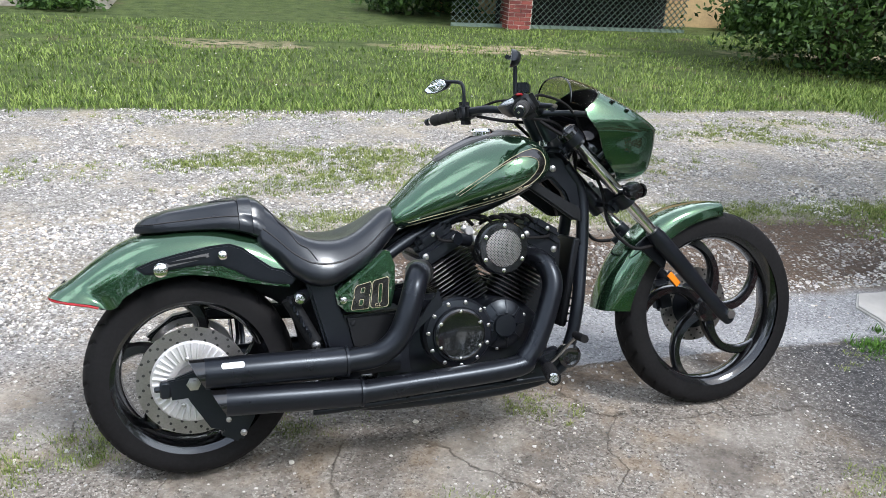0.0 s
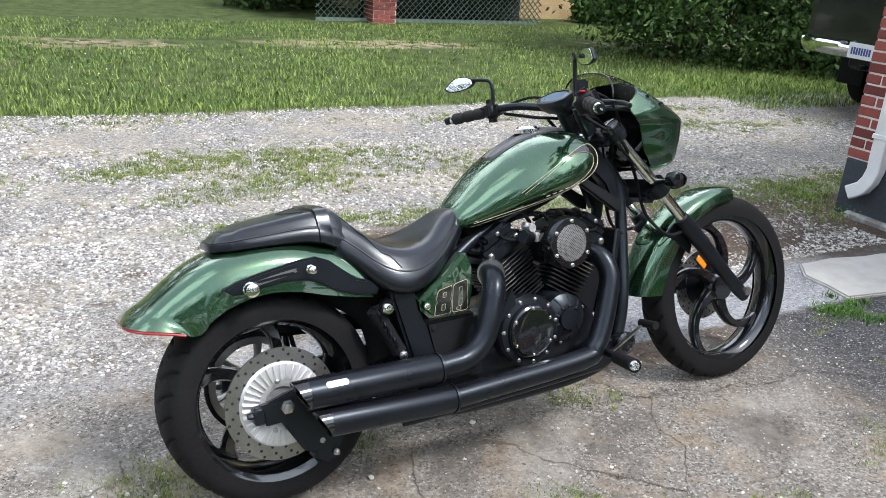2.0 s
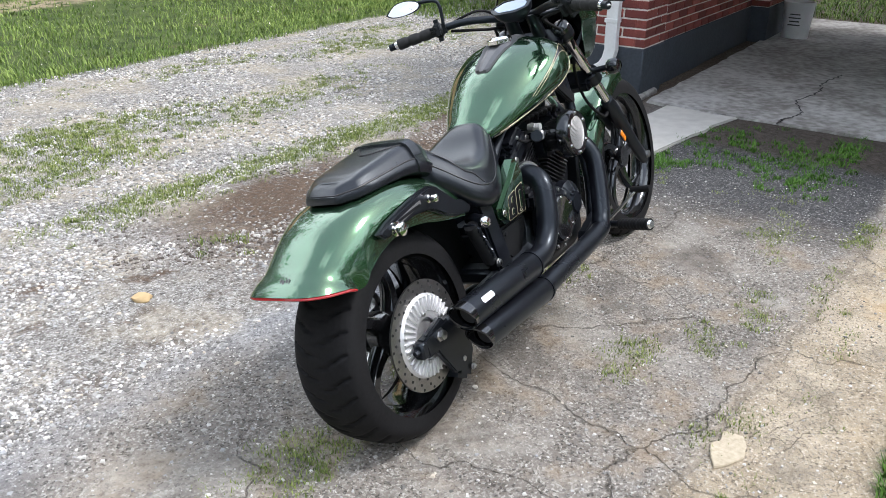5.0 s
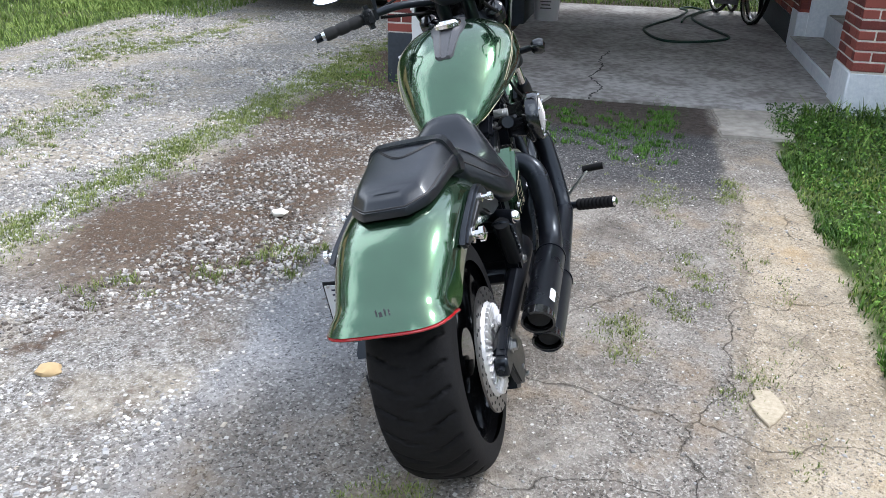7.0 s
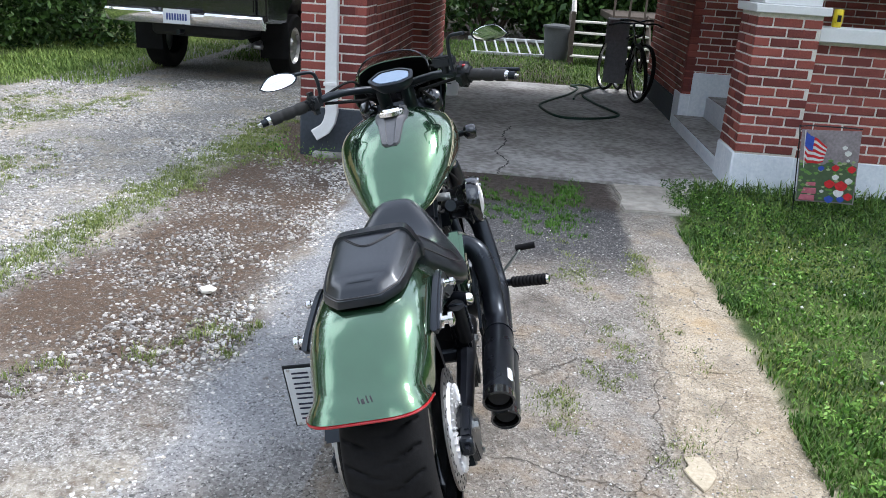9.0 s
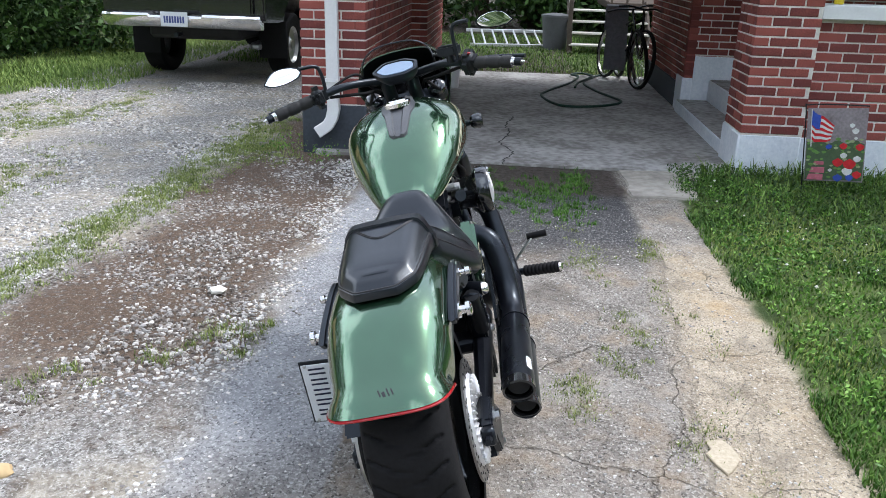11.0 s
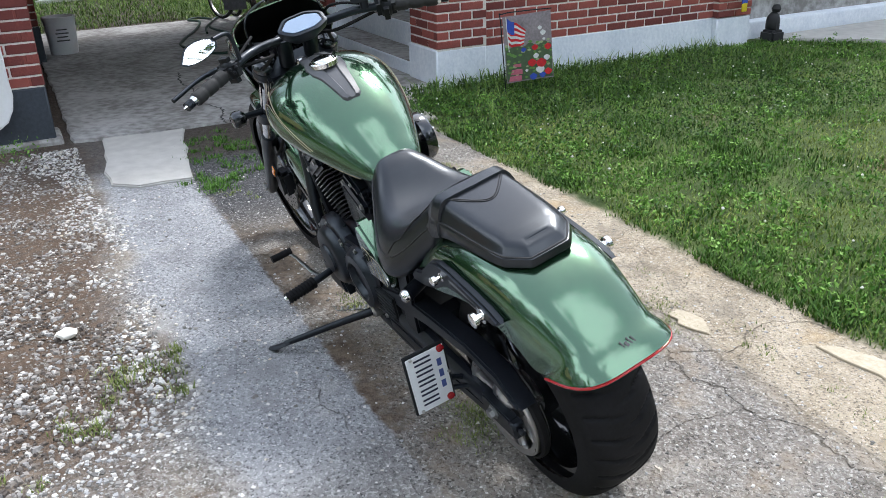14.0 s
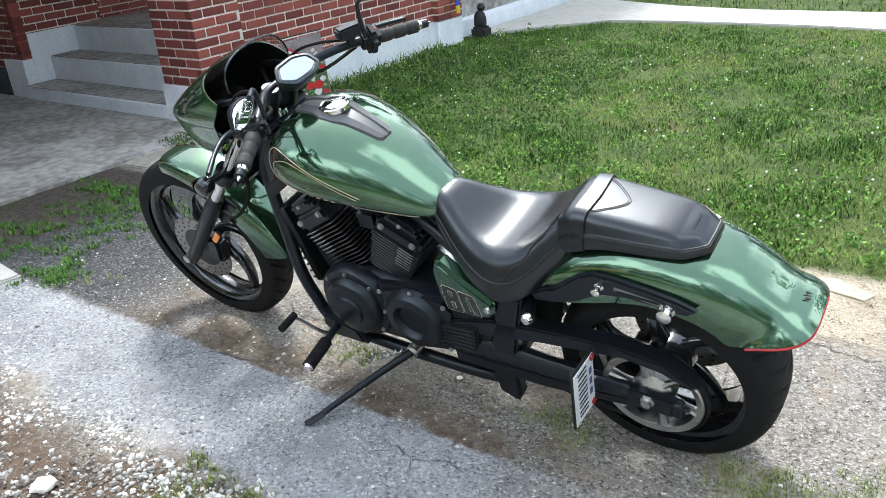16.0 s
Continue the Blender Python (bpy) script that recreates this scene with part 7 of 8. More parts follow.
for k in range(4):
    part("stair_tread", box(-0.78 + 0.22 * k, 0.55, 0.14 + 0.17 * k, 0.25, 1.30, 0.028, 0.004), WOOD, dk)

# ---- neighbouring house across the lane ----
nb = thing("neighbour_house", "old house with brick pier, green lattice skirt and yellow stucco wall", "house")
pier = part("brick_pier", box(5.34, 11.65, 0.45, 0.42, 0.42, 1.1, 0.0), MORTAR, nb, "red brick porch pier")
for c in range(15):
    for face in range(2):
        off = 0 if (c + face) % 2 else -0.1016
        u = off
        while u < 0.42 - 0.02:
            a, e_ = max(u, 0), min(u + UNIT, 0.42)
            u += UNIT
            if e_ - a < 0.04:
                continue
            z = -0.06 + c * COURSE + COURSE / 2
            if face == 0:
                bb = box(5.13 + (a + e_) / 2, 11.44, z, e_ - a - JOINT, 0.02, COURSE - JOINT)
            else:
                bb = box(5.13, 11.44 + (a + e_) / 2, z, 0.02, e_ - a - JOINT, COURSE - JOINT)
            part("brick", bb, BRICK, pier, "", 0)
part("porch_floor", box(6.3, 12.6, 1.06, 5.0, 2.4, 0.14, 0.01), DWOOD, nb)
part("main_wall", box(7.6, 14.2, 1.6, 6.4, 0.4, 3.4), STUCCO, nb, "yellow stucco wall")
part("side_wall", box(9.9, 13.0, 1.6, 2.2, 0.5, 3.4), STUCCO, nb, "yellow stucco wall")
# near-black sheet behind the lattice, painting the shade under the porch
part("underporch_shade", box(6.9, 12.3, 0.45, 3.4, 0.05, 1.0), DARK, nb)
LATT = mat("green_painted_lattice", (0.20, 0.27, 0.23), 0.7, 0.0, 0.2, 20)
for x0, x1 in ((5.56, 8.72), (4.20, 5.12)):
    la = part("lattice_rail", box((x0 + x1) / 2, 11.72, 0.02, x1 - x0, 0.04, 0.07), LATT, nb, "green wooden lattice skirt")
    part("lattice_rail", box((x0 + x1) / 2, 11.72, 0.95, x1 - x0, 0.04, 0.07), LATT, la)
    k = x0 - 0.9
    while k < x1:
        for sg in (1, -1):
            pa, pb_ = (k, 0.0), (k + 0.95, 0.95)
            if sg < 0:
                pa, pb_ = (k + 0.95, 0.0), (k, 0.95)
            f0, f1 = 0.0, 1.0
            if pa[0] < x0 or pb_[0] < x0 or pa[0] > x1 or pb_[0] > x1:
                ts = sorted(((x0 - pa[0]) / (pb_[0] - pa[0]), (x1 - pa[0]) / (pb_[0] - pa[0])))
                f0, f1 = max(0, ts[0]), min(1, ts[1])
            if f1 - f0 > 0.05:
                a_ = (pa[0] + (pb_[0] - pa[0]) * f0, pa[1] + (pb_[1] - pa[1]) * f0)
                b_ = (pa[0] + (pb_[0] - pa[0]) * f1, pa[1] + (pb_[1] - pa[1]) * f1)
                part("slat", tube([(a_[0], 11.72 + 0.012 * sg, a_[1]), (b_[0], 11.72 + 0.012 * sg, b_[1])], 0.022, 4, 1, flat=0.25), LATT, la)
        k += 0.115
slab("neighbour_step", [(-3.2, 12.6), (-1.35, 12.6), (-1.35, 14.5), (-3.2, 14.5)], -0.05, 0.22, CONCL, "low pale concrete step across the yard", "step")


# ---- plants ----
def leaves(pts, size, seed, tilt=0.9):
    """Small leaf quads at points, turned at random."""
    r = np.random.default_rng(seed)
    n_ = len(pts)
    a = r.normal(size=(n_, 3))
    a /= np.linalg.norm(a, axis=1)[:, None]
    b = np.cross(a, r.normal(size=(n_, 3)))
    b /= np.linalg.norm(b, axis=1)[:, None]
    s = size * r.uniform(0.6, 1.3, (n_, 1))
    v = np.stack([pts - a * s, pts + b * s * 0.45, pts + a * s, pts - b * s * 0.45], 1).reshape(-1, 3)
    return v, np.arange(4 * n_).reshape(-1, 4)


def leaf_object(name, pts, size, seed, material, parent=None):
    v, f = leaves(np.asarray(pts), size, seed)
    me = bpy.data.meshes.new(name)
    me.from_pydata(v.tolist(), [], f.tolist())
    me.materials.append(material)
    ob = new(name, me)
    ob.parent = parent
    return ob


def crown_points(c, rad, n_, seed, clumps=40):
    r = np.random.default_rng(seed)
    d = r.normal(size=(clumps, 3))
    d /= np.linalg.norm(d, axis=1)[:, None]
    cc_ = np.array(c) + d * np.array(rad) * r.uniform(0.55, 1.0, (clumps, 1))
    which = r.integers(0, clumps, n_)
    return cc_[which] + r.normal(size=(n_, 3)) * np.array(rad) * 0.17


def shrub(name, label, c, rad, n_, seed, size, trunk=True):
    t = thing(name, label, "shrub", pose(c[0], c[1], 0))
    pts = crown_points((0, 0, c[2]), rad, n_, seed)
    pts = pts[pts[:, 2] > 0.03]
    if trunk:
        r = random.Random(seed)
        for k in range(6):
            a = r.uniform(0, 6.28)
            e_ = Vector((math.cos(a) * rad[0] * 0.6, math.sin(a) * rad[1] * 0.6, c[2] + rad[2] * r.uniform(0, 0.6)))
            b0 = Vector((r.uniform(-0.12, 0.12), r.uniform(-0.12, 0.12), -0.05))
            part("trunk" if k == 0 else "limb", tube([b0, b0 + (e_ - b0) * 0.4 + Vector((0, 0, 0.15)), e_], [0.07, 0.045, 0.015], 8, 4), BARK, t)
    leaf_object("crown", pts, size, seed, LEAF, t)
    return t


shrub("bush", "large dark green shrub at the lane's edge", (8.6, 7.6, 1.35), (1.8, 1.7, 1.6), 26000, 3, 0.05)
shrub("bush", "large dark green shrub at the lane's edge", (10.4, 6.4, 1.4), (1.6, 1.4, 1.6), 17000, 4, 0.05)
shrub("bush", "low leafy shrub by the neighbour's porch", (4.2, 13.6, 0.6), (1.2, 0.9, 0.7), 4000, 5, 0.07, False)
shrub("bush", "low leafy shrub by the neighbour's porch", (10.5, 12.2, 0.3), (0.6, 0.4, 0.4), 2200, 6, 0.07, False)
shrub("bush", "low leafy shrub by the neighbour's step", (-1.9, 12.3, 0.15), (0.7, 0.4, 0.25), 1200, 7, 0.06, False)
shrub("bush", "dark shrubs behind the back yard deck", (16.6, 0.4, 1.7), (1.5, 3.0, 1.9), 12000, 8, 0.10)
shrub("bush", "dark shrubs behind the back yard deck", (17.2, -2.2, 2.0), (1.4, 2.6, 2.2), 11000, 10, 0.10)
shrub("bush", "dark shrubs behind the back yard deck", (16.8, -4.5, 1.8), (1.5, 2.6, 1.9), 5000, 9, 0.11)
# tree added out of view; its crown blocks sky light behind the carport
tr_ = thing("tree", "unseen tree added over the back yard to block the sky", "tree", pose(17.6, -0.6, 0))
part("trunk", tube([(0, 0, -0.1), (0.1, 0.05, 1.6), (0.0, 0.1, 3.4), (0.1, 0.0, 5.0)], [0.32, 0.26, 0.20, 0.10], 10, 5), BARK, tr_)
for k in range(7):
    a_ = 0.9 * k
    part("limb", tube([(0, 0.05, 2.8 + 0.25 * k), (1.1 * math.cos(a_), 1.3 * math.sin(a_), 3.9 + 0.25 * k), (2.5 * math.cos(a_), 3.0 * math.sin(a_), 4.6 + 0.2 * k)], [0.11, 0.07, 0.02], 8, 4), BARK, tr_)
leaf_object("crown", crown_points((1.4, 0, 5.6), (3.6, 5.0, 2.2), 15000, 77, 90), 0.17, 78, LEAF, tr_)
# far woods all round
r_ = np.random.default_rng(11)
wp = []
for k in range(120):
    a = 2 * math.pi * k / 120 + r_.uniform(-0.03, 0.03)
    d = r_.uniform(24, 34)
    h = r_.uniform(11.0, 18.0)
    wp.append(crown_points((d * math.cos(a), d * math.sin(a), h * 0.5), (2.4, 2.4, h * 0.55), 560, 100 + k, 16))
wp = np.concatenate(wp)
tagged(leaf_object("far_woods", wp[wp[:, 2] > 0], 0.42, 12, LEAF), "distant green woods round the yard", "woods", kind="stuff")

WEED = mat("weed_grass", (0.11, 0.155, 0.04), 0.6, 0.0, 0.3, 1.2, col2=(0.31, 0.36, 0.12), island=0.6, spec=0.15)
BLADE_V = [(-0.5, 0, 0), (0.5, 0, 0), (-0.38, 0.12, 0.55), (0.38, 0.12, 0.55), (0.0, 0.42, 1.0)]
BLADE_F = [(0, 1, 3), (0, 3, 2), (2, 3, 4)]


def grass(name, xy, hmin, hmax, width, material, label, seed):
    r = np.random.default_rng(seed)
    n_ = len(xy)
    h = r.uniform(hmin, hmax, n_)
    scl = np.stack([width * r.uniform(0.6, 1.3, n_), h * r.uniform(0.7, 2.6, n_), h], 1)
    pl_ = np.column_stack([xy, np.full(n_, -0.008)])
    return scatter(name, BLADE_V, BLADE_F, pl_, r.uniform(0, 6.283, n_), scl, material, label, "grass")


def wave(xy, s, k):
    return np.array([noise.noise((x * s, y * s, k)) for x, y in xy])


r_ = np.random.default_rng(21)
# mown lawn beside the drive
n_ = 185000
xy = np.column_stack([r_.uniform(-2.6, 4.2, n_), -1.22 - 5.15 * r_.uniform(0, 1, n_) ** 1.35])
edge_ = -1.25 + 0.05 * np.sin(xy[:, 0] * 3.1) + 0.03 * np.sin(xy[:, 0] * 11)
keep = (xy[:, 1] < edge_ + r_.normal(0, 0.03, n_)) & (xy[:, 1] > np.where(xy[:, 0] < 3.2, -6.24, -6.24 + 0.98 * (xy[:, 0] - 3.2))) & ~((xy[:, 0] > 3.9) & (xy[:, 1] > -1.5))
xy = xy[keep]
wl_ = wave(xy, 2.3, 1.0) + 0.6 * wave(xy, 7.0, 6.0)
xy = xy[r_.uniform(size=len(xy)) < 0.80 + 0.5 * wl_]
wl_ = wave(xy, 2.3, 1.0) + 0.6 * wave(xy, 7.0, 6.0) + r_.normal(0, 0.10, len(xy))
# fewer pale blades towards the house: its shadow put into the colour mix
pale_away = wave(xy, 0.9, 8.0) - 0.10 * (xy[:, 0] - 1.2) + r_.normal(0, 0.14, len(xy)) > 0.12
GRASSY = mat("pale_lawn_grass", (0.13, 0.185, 0.035), 0.55, 0.0, 0.3, 2.1, col2=(0.31, 0.37, 0.095), island=0.5, spec=0.15)
GRASSD = mat("deep_lawn_grass", (0.028, 0.075, 0.012), 0.5, 0.0, 0.3, 2.1, col2=(0.105, 0.20, 0.035), island=0.5, spec=0.15)
grass("lawn_grass", xy[pale_away], 0.008, 0.030, 0.0060, GRASSY, "paler short grass of the lawn", 52)
grass("lawn_grass", xy[~pale_away & (wl_ < 0.12)], 0.010, 0.036, 0.0062, GRASS, "short green lawn beside the driveway", 22)
grass("lawn_grass", xy[~pale_away & (wl_ >= 0.12)], 0.016, 0.052, 0.0072, GRASSD, "thicker dark green clumps in the lawn", 53)
n_ = 2600
ed = np.column_stack([r_.uniform(3.1, 4.2, n_), r_.uniform(-4.6, -1.5, n_)])
ed = ed[(ed[:, 0] > 3.86 - 0.05 * r_.normal(size=n_)) | (r_.uniform(size=n_) < 0.25)]
grass("wall_weeds", ed, 0.05, 0.16, 0.010, GRASS, "taller weeds along the house wall", 23)
# field beyond the lane
n_ = 120000
yy_ = 4.85 + 9.5 * r_.uniform(0, 1, n_) ** 1.8
xx_ = r_.uniform(-6.5, 12.0, n_)
xy = np.column_stack([xx_, yy_])
wv = wave(xy, 0.8, 2.0)
bare = wave(xy, 0.45, 12.0)
keep = (np.abs(yy_ - 9.05 + 0.3 * wv) > (0.22 + 0.3 * r_.uniform(size=n_)) * (bare > 0.0)) & (r_.uniform(size=n_) < 0.95 - 1.6 * np.maximum(0.0, wave(xy, 0.55, 20.0) - 0.22)) & (yy_ > 4.95 + 0.18 * wv + 0.05 * r_.normal(size=n_)) & (r_.uniform(size=n_) < 0.75 + 0.6 * wv) & (yy_ < 11.4)
xy, wv = xy[keep], wv[keep]
tall = (xy[:, 1] < 7.4) & (r_.uniform(size=len(xy)) < 0.85)
grass("field_grass", xy[tall], 0.03, 0.075, 0.009, GRASSF, "rough green grass across the lane", 24)
grass("field_grass", xy[~tall], 0.02, 0.06, 0.013, GRASSF, "rough green grass across the lane", 25)
n_ = 26000
xy = np.column_stack([r_.uniform(9.45, 15, n_), r_.uniform(-4, 4, n_)])
grass("yard_grass", xy, 0.03, 0.075, 0.012, GRASS, "green back yard grass", 26)
n_ = 9000
xy = np.column_stack([r_.uniform(6.6, 12, n_), r_.uniform(4.2, 6.2, n_)])
grass("verge_grass", xy, 0.03, 0.09, 0.012, GRASSF, "green grass round the truck", 29)
n_ = 5000
xy = np.column_stack([r_.uniform(-6, 4, n_), r_.uniform(-9.5, -6.9, n_)])
xy = xy[xy[:, 1] < -7.12 - 0.28 * np.maximum(0.0, xy[:, 0] - 2.0) + 0.10 * np.maximum(0.0, 0.6 - xy[:, 0])]
grass("front_lawn", xy, 0.03, 0.07, 0.013, GRASS, "green lawn past the front walkway", 30)
# grass and weeds growing in the gravel and the cracks
PATCH = [(0.9, 2.08, 0.30, 0.08, 260), (1.7, 2.07, 0.42, 0.09, 420), (2.3, 2.02, 0.45, 0.09, 520), (3.1, 2.00, 0.50, 0.10, 620), (3.9, 1.96, 0.45, 0.11, 560), (4.7, 1.95, 0.45, 0.13, 480), (5.4, 1.95, 0.30, 0.12, 220),
         (0.08, 3.31, 0.26, 0.10, 300), (0.59, 3.50, 0.35, 0.16, 620), (1.38, 3.38, 0.42, 0.17, 620), (0.89, 2.95, 0.32, 0.14, 460), (0.44, 2.70, 0.24, 0.10, 240), (0.64, 2.14, 0.22, 0.07, 200), (2.3, 3.0, 0.45, 0.15, 380), (3.2, 3.2, 0.5, 0.12, 240), (0.0, 4.66, 0.6, 0.10, 200),
         (4.58, 4.05, 0.45, 0.14, 320), (4.99, 3.79, 0.35, 0.12, 260), (6.08, 3.64, 0.45, 0.12, 240), (5.4, 4.4, 0.6, 0.14, 260), (3.0, 4.45, 0.6, 0.12, 220), (-1.2, 3.2, 0.35, 0.14, 200),
         (3.4, 0.05, 0.28, 0.13, 420), (3.2, -0.35, 0.3, 0.12, 480), (3.6, -0.55, 0.2, 0.08, 200), (2.9, -0.5, 0.22, 0.06, 170), (3.85, -0.6, 0.22, 0.04, 160), (2.85, 0.24, 0.13, 0.07, 240), (4.05, 1.62, 0.16, 0.12, 240), (4.3, 1.75, 0.2, 0.14, 300),
         (2.15, -0.56, 0.10, 0.06, 130), (2.24, -0.87, 0.05, 0.04, 70), (2.42, -0.90, 0.08, 0.03, 110), (1.43, -0.66, 0.06, 0.03, 60), (1.25, -0.69, 0.05, 0.03, 55), (0.80, -0.41, 0.05, 0.035, 120), (0.65, -0.43, 0.05, 0.04, 80), (1.74, -0.85, 0.08, 0.02, 45), (1.06, -0.58, 0.04, 0.05, 40), (0.95, -0.62, 0.04, 0.04, 45), (0.46, -0.76, 0.05, 0.03, 40), (0.57, -0.86, 0.06, 0.05, 60), (1.86, -0.61, 0.04, 0.03, 35),
         (1.04, 0.97, 0.05, 0.06, 70), (0.83, 1.09, 0.04, 0.05, 50), (0.60, 1.42, 0.05, 0.06, 60), (1.15, 0.82, 0.04, 0.03, 30), (0.92, 0.80, 0.05, 0.02, 22), (-0.21, 0.09, 0.07, 0.05, 110), (0.29, 0.12, 0.09, 0.05, 190), (1.16, 0.10, 0.08, 0.04, 90), (-0.32, 0.12, 0.08, 0.06, 190), (-0.55, 0.03, 0.08, 0.08, 180), (1.26, 0.02, 0.06, 0.03, 60), (2.07, -0.52, 0.06, 0.05, 60),
         (-0.8, -0.55, 0.12, 0.08, 60), (-0.4, -1.0, 0.2, 0.06, 60), (0.15, -0.95, 0.15, 0.05, 25), (1.4, -0.95, 0.5, 0.06, 40)]
tufts = []
for x, y, sx, sy, k in PATCH:
    k = int(k * (4.0 if x > 2.7 and abs(y) < 0.9 else 9.0 if sx > 0.2 else 4.5))
    nc = max(2, k // 26)
    ct = np.column_stack([r_.normal(x, sx, nc), r_.normal(y, sy, nc)])
    rd = r_.uniform(0.010, 0.034, nc)
    wh = r_.integers(0, nc, k)
    tufts.append(ct[wh] + r_.normal(size=(k, 2)) * rd[wh][:, None])
pts_ = np.concatenate(tufts)
lush = (pts_[:, 0] > 2.7) & (np.abs(pts_[:, 1]) < 0.9)
low = (pts_[:, 1] < 0.6) & ~lush
grass("driveway_weeds", pts_[~lush & ~low], 0.010, 0.030, 0.0042, WEED, "tufts of grass and weeds growing in the gravel", 27)
grass("driveway_weeds", pts_[low], 0.006, 0.020, 0.0036, WEED, "small low weeds in the driveway cracks", 37)
GREENW = mat("green_weed", (0.045, 0.115, 0.018), 0.55, 0.0, 0.3, 1.2, col2=(0.12, 0.25, 0.042), island=0.6, spec=0.15)
grass("driveway_weeds", pts_[lush], 0.010, 0.034, 0.0055, GREENW, "bright green weeds on the dark asphalt patch", 38)
# broad weed leaves and clover flowers
WEEDL = mat("broad_weed_leaf", (0.060, 0.150, 0.022), 0.45, 0.0, 0.3, 1.7, col2=(0.20, 0.36, 0.07), island=0.8, spec=0.15)
nc = 1500
cc_ = np.column_stack([r_.uniform(-2, 4.05, nc), -1.32 - 4.6 * r_.uniform(0, 1, nc) ** 1.4])
wh = r_.integers(0, nc, 30000)
lf = np.column_stack([cc_[wh] + r_.normal(size=(30000, 2)) * r_.uniform(0.012, 0.045, nc)[wh][:, None], r_.uniform(0.012, 0.05, 30000)])
lf = lf[lf[:, 1] < -1.26]
lf2 = np.concatenate([np.column_stack([r_.normal(x, 0.10, 130), r_.normal(y, 0.08, 130), r_.uniform(0.02, 0.13, 130)]) for x, y in ((4.15, 1.55), (3.95, -2.55), (3.7, -3.5), (1.9, -2.9), (2.1, -1.55), (1.4, -2.0), (3.9, 1.2), (3.3, -1.7), (3.6, -1.6))])
# clover in the dark shrub tone: house shade put into colour, denser at the wall
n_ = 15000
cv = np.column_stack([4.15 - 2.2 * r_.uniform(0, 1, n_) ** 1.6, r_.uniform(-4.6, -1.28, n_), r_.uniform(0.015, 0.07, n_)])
tagged(leaf_object("clover", cv, 0.011, 33, LEAF), "clover and creeping weeds, leaf tone darkened for the house wall's shade", "clover", kind="stuff")
tagged(leaf_object("weed_leaves", np.concatenate([lf, lf2]), 0.0115, 31, WEEDL), "broad weed leaves among the lawn", "weeds", kind="stuff")
n_ = 420
fl = np.column_stack([r_.uniform(-2, 4.0, n_), -1.4 - 3.9 * r_.uniform(0, 1, n_) ** 1.2, r_.uniform(0.03, 0.06, n_)])
fl2 = np.column_stack([r_.uniform(-5, 9, 260), r_.uniform(5.0, 8.4, 260), r_.uniform(0.05, 0.12, 260)])
allf = np.concatenate([fl, fl2])[::2]
OCT_V = [(1, 0, 0), (-1, 0, 0), (0, 1, 0), (0, -1, 0), (0, 0, 1), (0, 0, -1)]
OCT_F = [(0, 2, 4), (2, 1, 4), (1, 3, 4), (3, 0, 4), (2, 0, 5), (1, 2, 5), (3, 1, 5), (0, 3, 5)]
k_ = len(allf)
scatter("clover_flowers", OCT_V, OCT_F, allf, r_.uniform(0, 6, k_), np.full((k_, 3), 0.007) * r_.uniform(0.7, 1.4, (k_, 1)), CLOVER, "small white clover flowers in the grass", "flowers")

# ---- loose stones ----
CUBE_F = [(0, 1, 3, 2), (4, 6, 7, 5), (0, 4, 5, 1), (2, 3, 7, 6), (1, 5, 7, 3), (0, 2, 6, 4)]


def crushed(seed):
    """An angular broken stone: a cube with shaken corners and a smaller, tilted top."""
    r = random.Random(seed)
    out = []
    for x, y, z in itertools.product((-1, 1), repeat=3):
        k = 0.62 if z > 0 else 1.0
        out.append((x * k * r.uniform(0.55, 1.05), y * k * r.uniform(0.55, 1.05), z * r.uniform(0.5, 1.0)))
    return out


def stones(name, xy, smin, smax, material, label, seed, power=2.2, sink=0.1):
    r = np.random.default_rng(seed)
    n_ = len(xy)
    s = smin + (smax - smin) * r.uniform(0, 1, n_) ** power
    scl = s[:, None] * r.uniform(0.65, 1.25, (n_, 3)) * np.array([1, 1, 0.46])
    zz = scl[:, 2] * sink - 0.004
    shapes = np.array([crushed(seed * 10 + k) for k in range(7)])
    pick = r.integers(0, len(shapes), n_)
    rot = r.uniform(0, 6.283, n_)
    c, q = np.cos(rot)[:, None], np.sin(rot)[:, None]
    v = shapes[pick] * scl[:, None, :]
    co = np.stack([v[..., 0] * c - v[..., 1] * q, v[..., 0] * q + v[..., 1] * c, v[..., 2]], -1) + np.column_stack([xy, zz])[:, None]
    fc = (np.array(CUBE_F)[None] + (np.arange(n_) * 8)[:, None, None]).reshape(-1, 4)
    me = bpy.data.meshes.new(name)
    me.from_pydata(co.reshape(-1, 3).tolist(), [], fc.tolist())
    me.materials.append(material)
    return tagged(new(name, me), label, "gravel", kind="stuff")


r_ = np.random.default_rng(41)
# coarse loose gravel between the slab and the lane
n_ = 84000
xy = np.column_stack([-2.4 + 6.6 * r_.uniform(0, 1, n_) ** 1.15, 0.40 + 1.76 * r_.uniform(0, 1, n_)])
wv = wave(xy, 1.3, 7.0)
edge_ = 0.80 + 0.10 * wv + 0.05 * wave(xy, 6.0, 3.0)
keep = (r_.uniform(size=n_) < np.clip(1.0 - (edge_ + 0.03 - xy[:, 1]) / 0.05, 0.0, 1.0) + 0.10 * np.exp(-np.maximum(0.0, edge_ - xy[:, 1]) / 0.10)) & ~((xy[:, 0] > 2.95) & (xy[:, 1] < 0.85)) & ~((xy[:, 0] > 4.05) & (xy[:, 1] < 1.6))
wv2 = wave(xy, 2.6, 11.0)
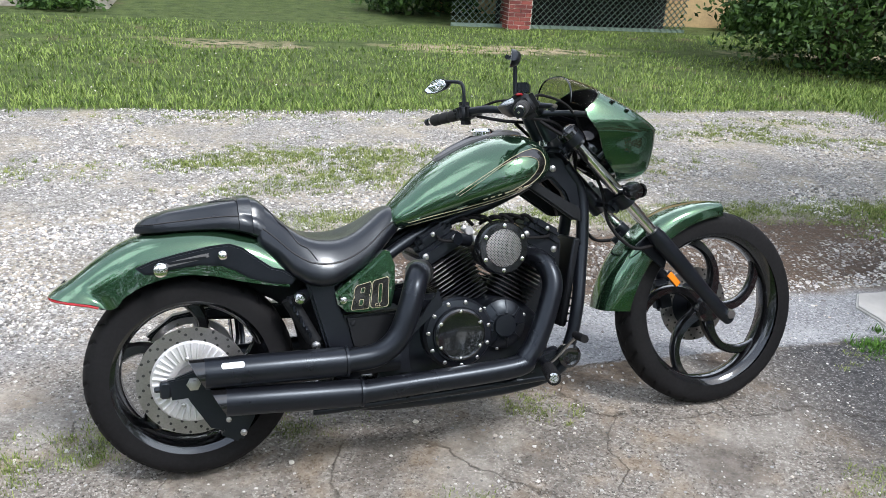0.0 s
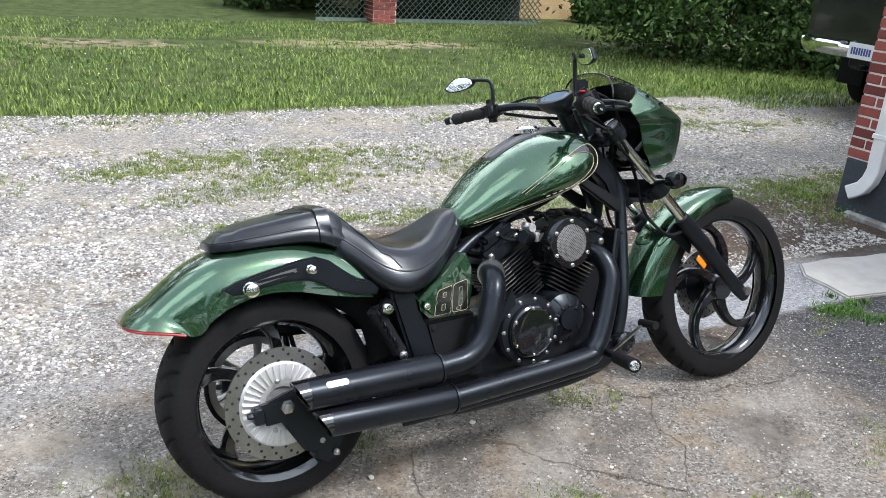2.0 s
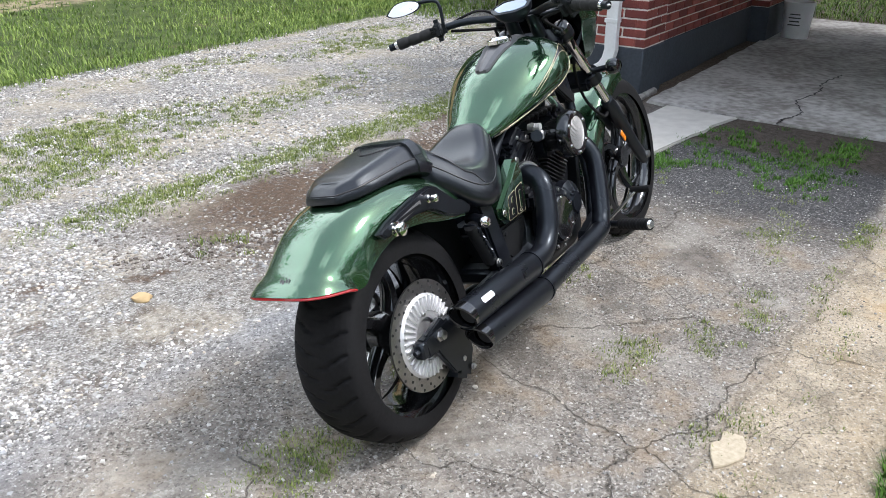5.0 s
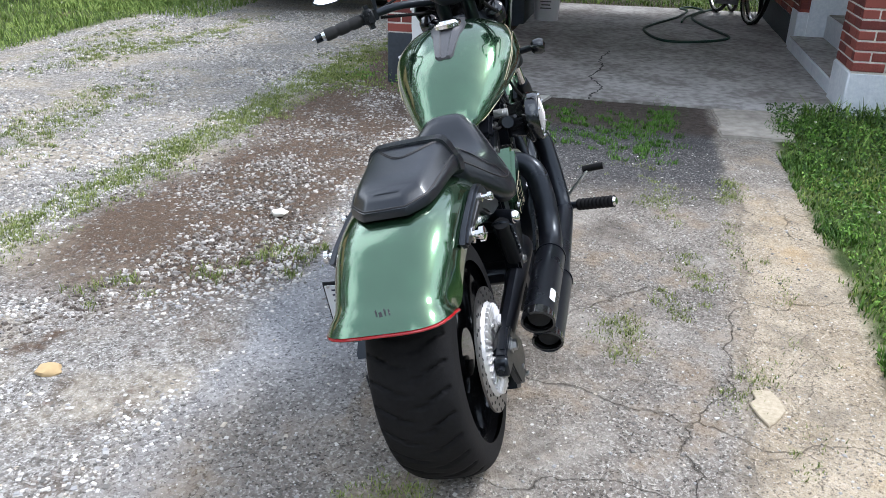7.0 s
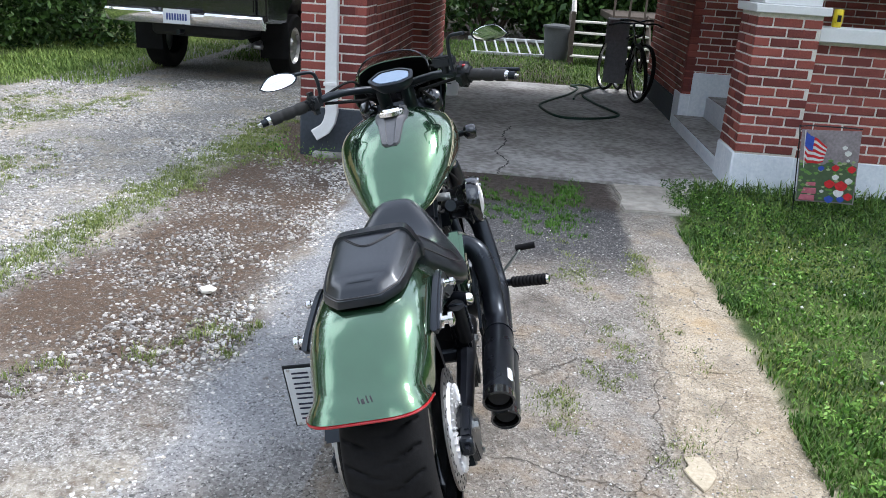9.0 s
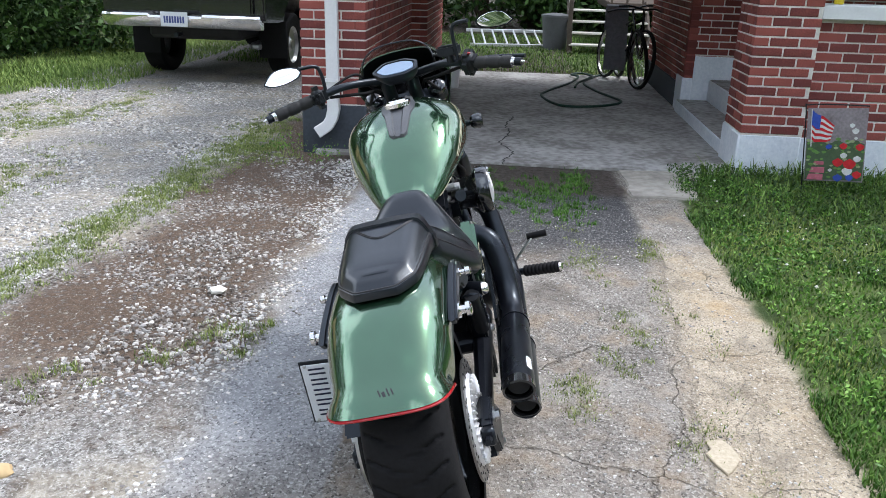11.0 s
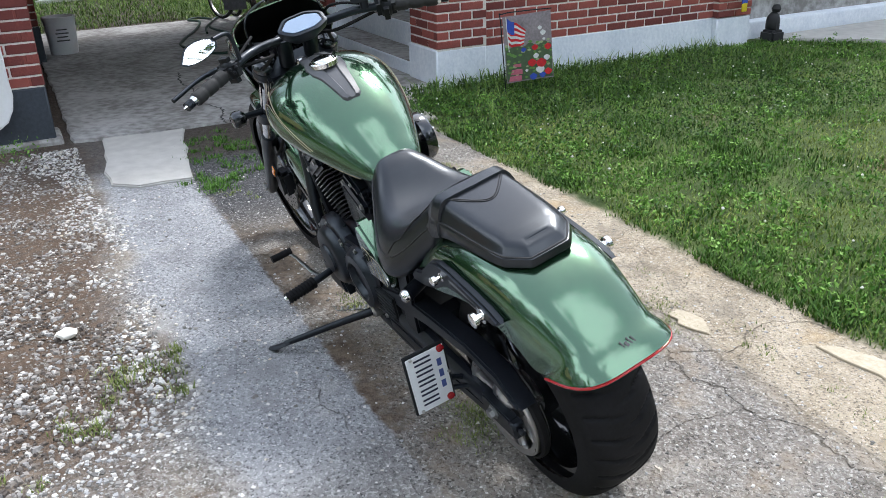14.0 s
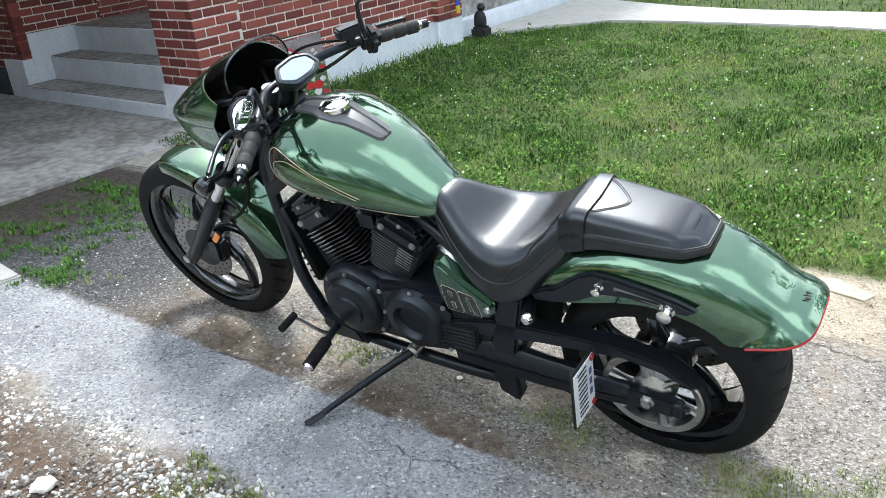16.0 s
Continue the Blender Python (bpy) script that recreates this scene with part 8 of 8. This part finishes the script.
soilm = (xy[:, 0] > 0.35 + 0.8 * wv2) & (xy[:, 1] > 0.98 + 0.28 * wv2) & (xy[:, 1] < 1.88 + 0.2 * wv)
keep &= ~(soilm & (r_.uniform(size=n_) < np.clip(0.50 + 1.1 * wave(xy, 3.5, 4.0), 0.05, 0.88)))
stones("coarse_gravel", xy[keep & ~soilm & (r_.uniform(size=n_) < 0.86)], 0.0035, 0.0125, STONE, "coarse loose limestone gravel beside the driveway", 42, 2.0)
stones("dirty_gravel", xy[keep & soilm], 0.0035, 0.0135, STONEB, "dirty gravel bedded in brown soil", 43, 2.1)
# finer packed gravel of the lane
n_ = 62000
xy = np.column_stack([-3.0 + 10.5 * r_.uniform(0, 1, n_) ** 1.15, 2.0 + 3.05 * r_.uniform(0, 1, n_) ** 1.15])
wv = wave(xy, 1.1, 5.0)
keep = (r_.uniform(size=n_) < 0.85 + 0.7 * wv) & (xy[:, 1] < 4.98 + 0.1 * wv)
stones("lane_gravel", xy[keep], 0.005, 0.0145, STONE, "pale crushed limestone gravel of the lane", 45, 1.9)
n_ = 9500
xy = np.column_stack([-2.0 + 5.0 * r_.uniform(0, 1, n_) ** 1.3, r_.uniform(-1.15, 0.8, n_)])
stones("loose_pebbles", xy, 0.002, 0.008, STONE, "loose pebbles on the driveway", 44, 3.2)
for k, (x, y, s, lb, m_) in enumerate(((1.453, 1.116, 0.045, "white stone lying in the gravel", CLOVER), (0.056, 1.261, 0.045, "tan rock lying in the gravel", STUCCO), (0.71, 0.063, 0.013, "small white pebble on the driveway", CLOVER), (0.277, -0.085, 0.012, "small white pebble on the driveway", CLOVER))):
    bm = bmesh.new()
    bmesh.ops.create_icosphere(bm, subdivisions=2, radius=s)
    for v in bm.verts:
        v.co *= 0.8 + 0.32 * noise.noise(v.co * (1.6 / s) + Vector((k, 0, 0)))
        v.co.z *= 0.45
    bmesh.ops.translate(bm, verts=bm.verts, vec=(x, y, s * 0.18))
    tagged(part("rock", bm, m_), lb, "rock")
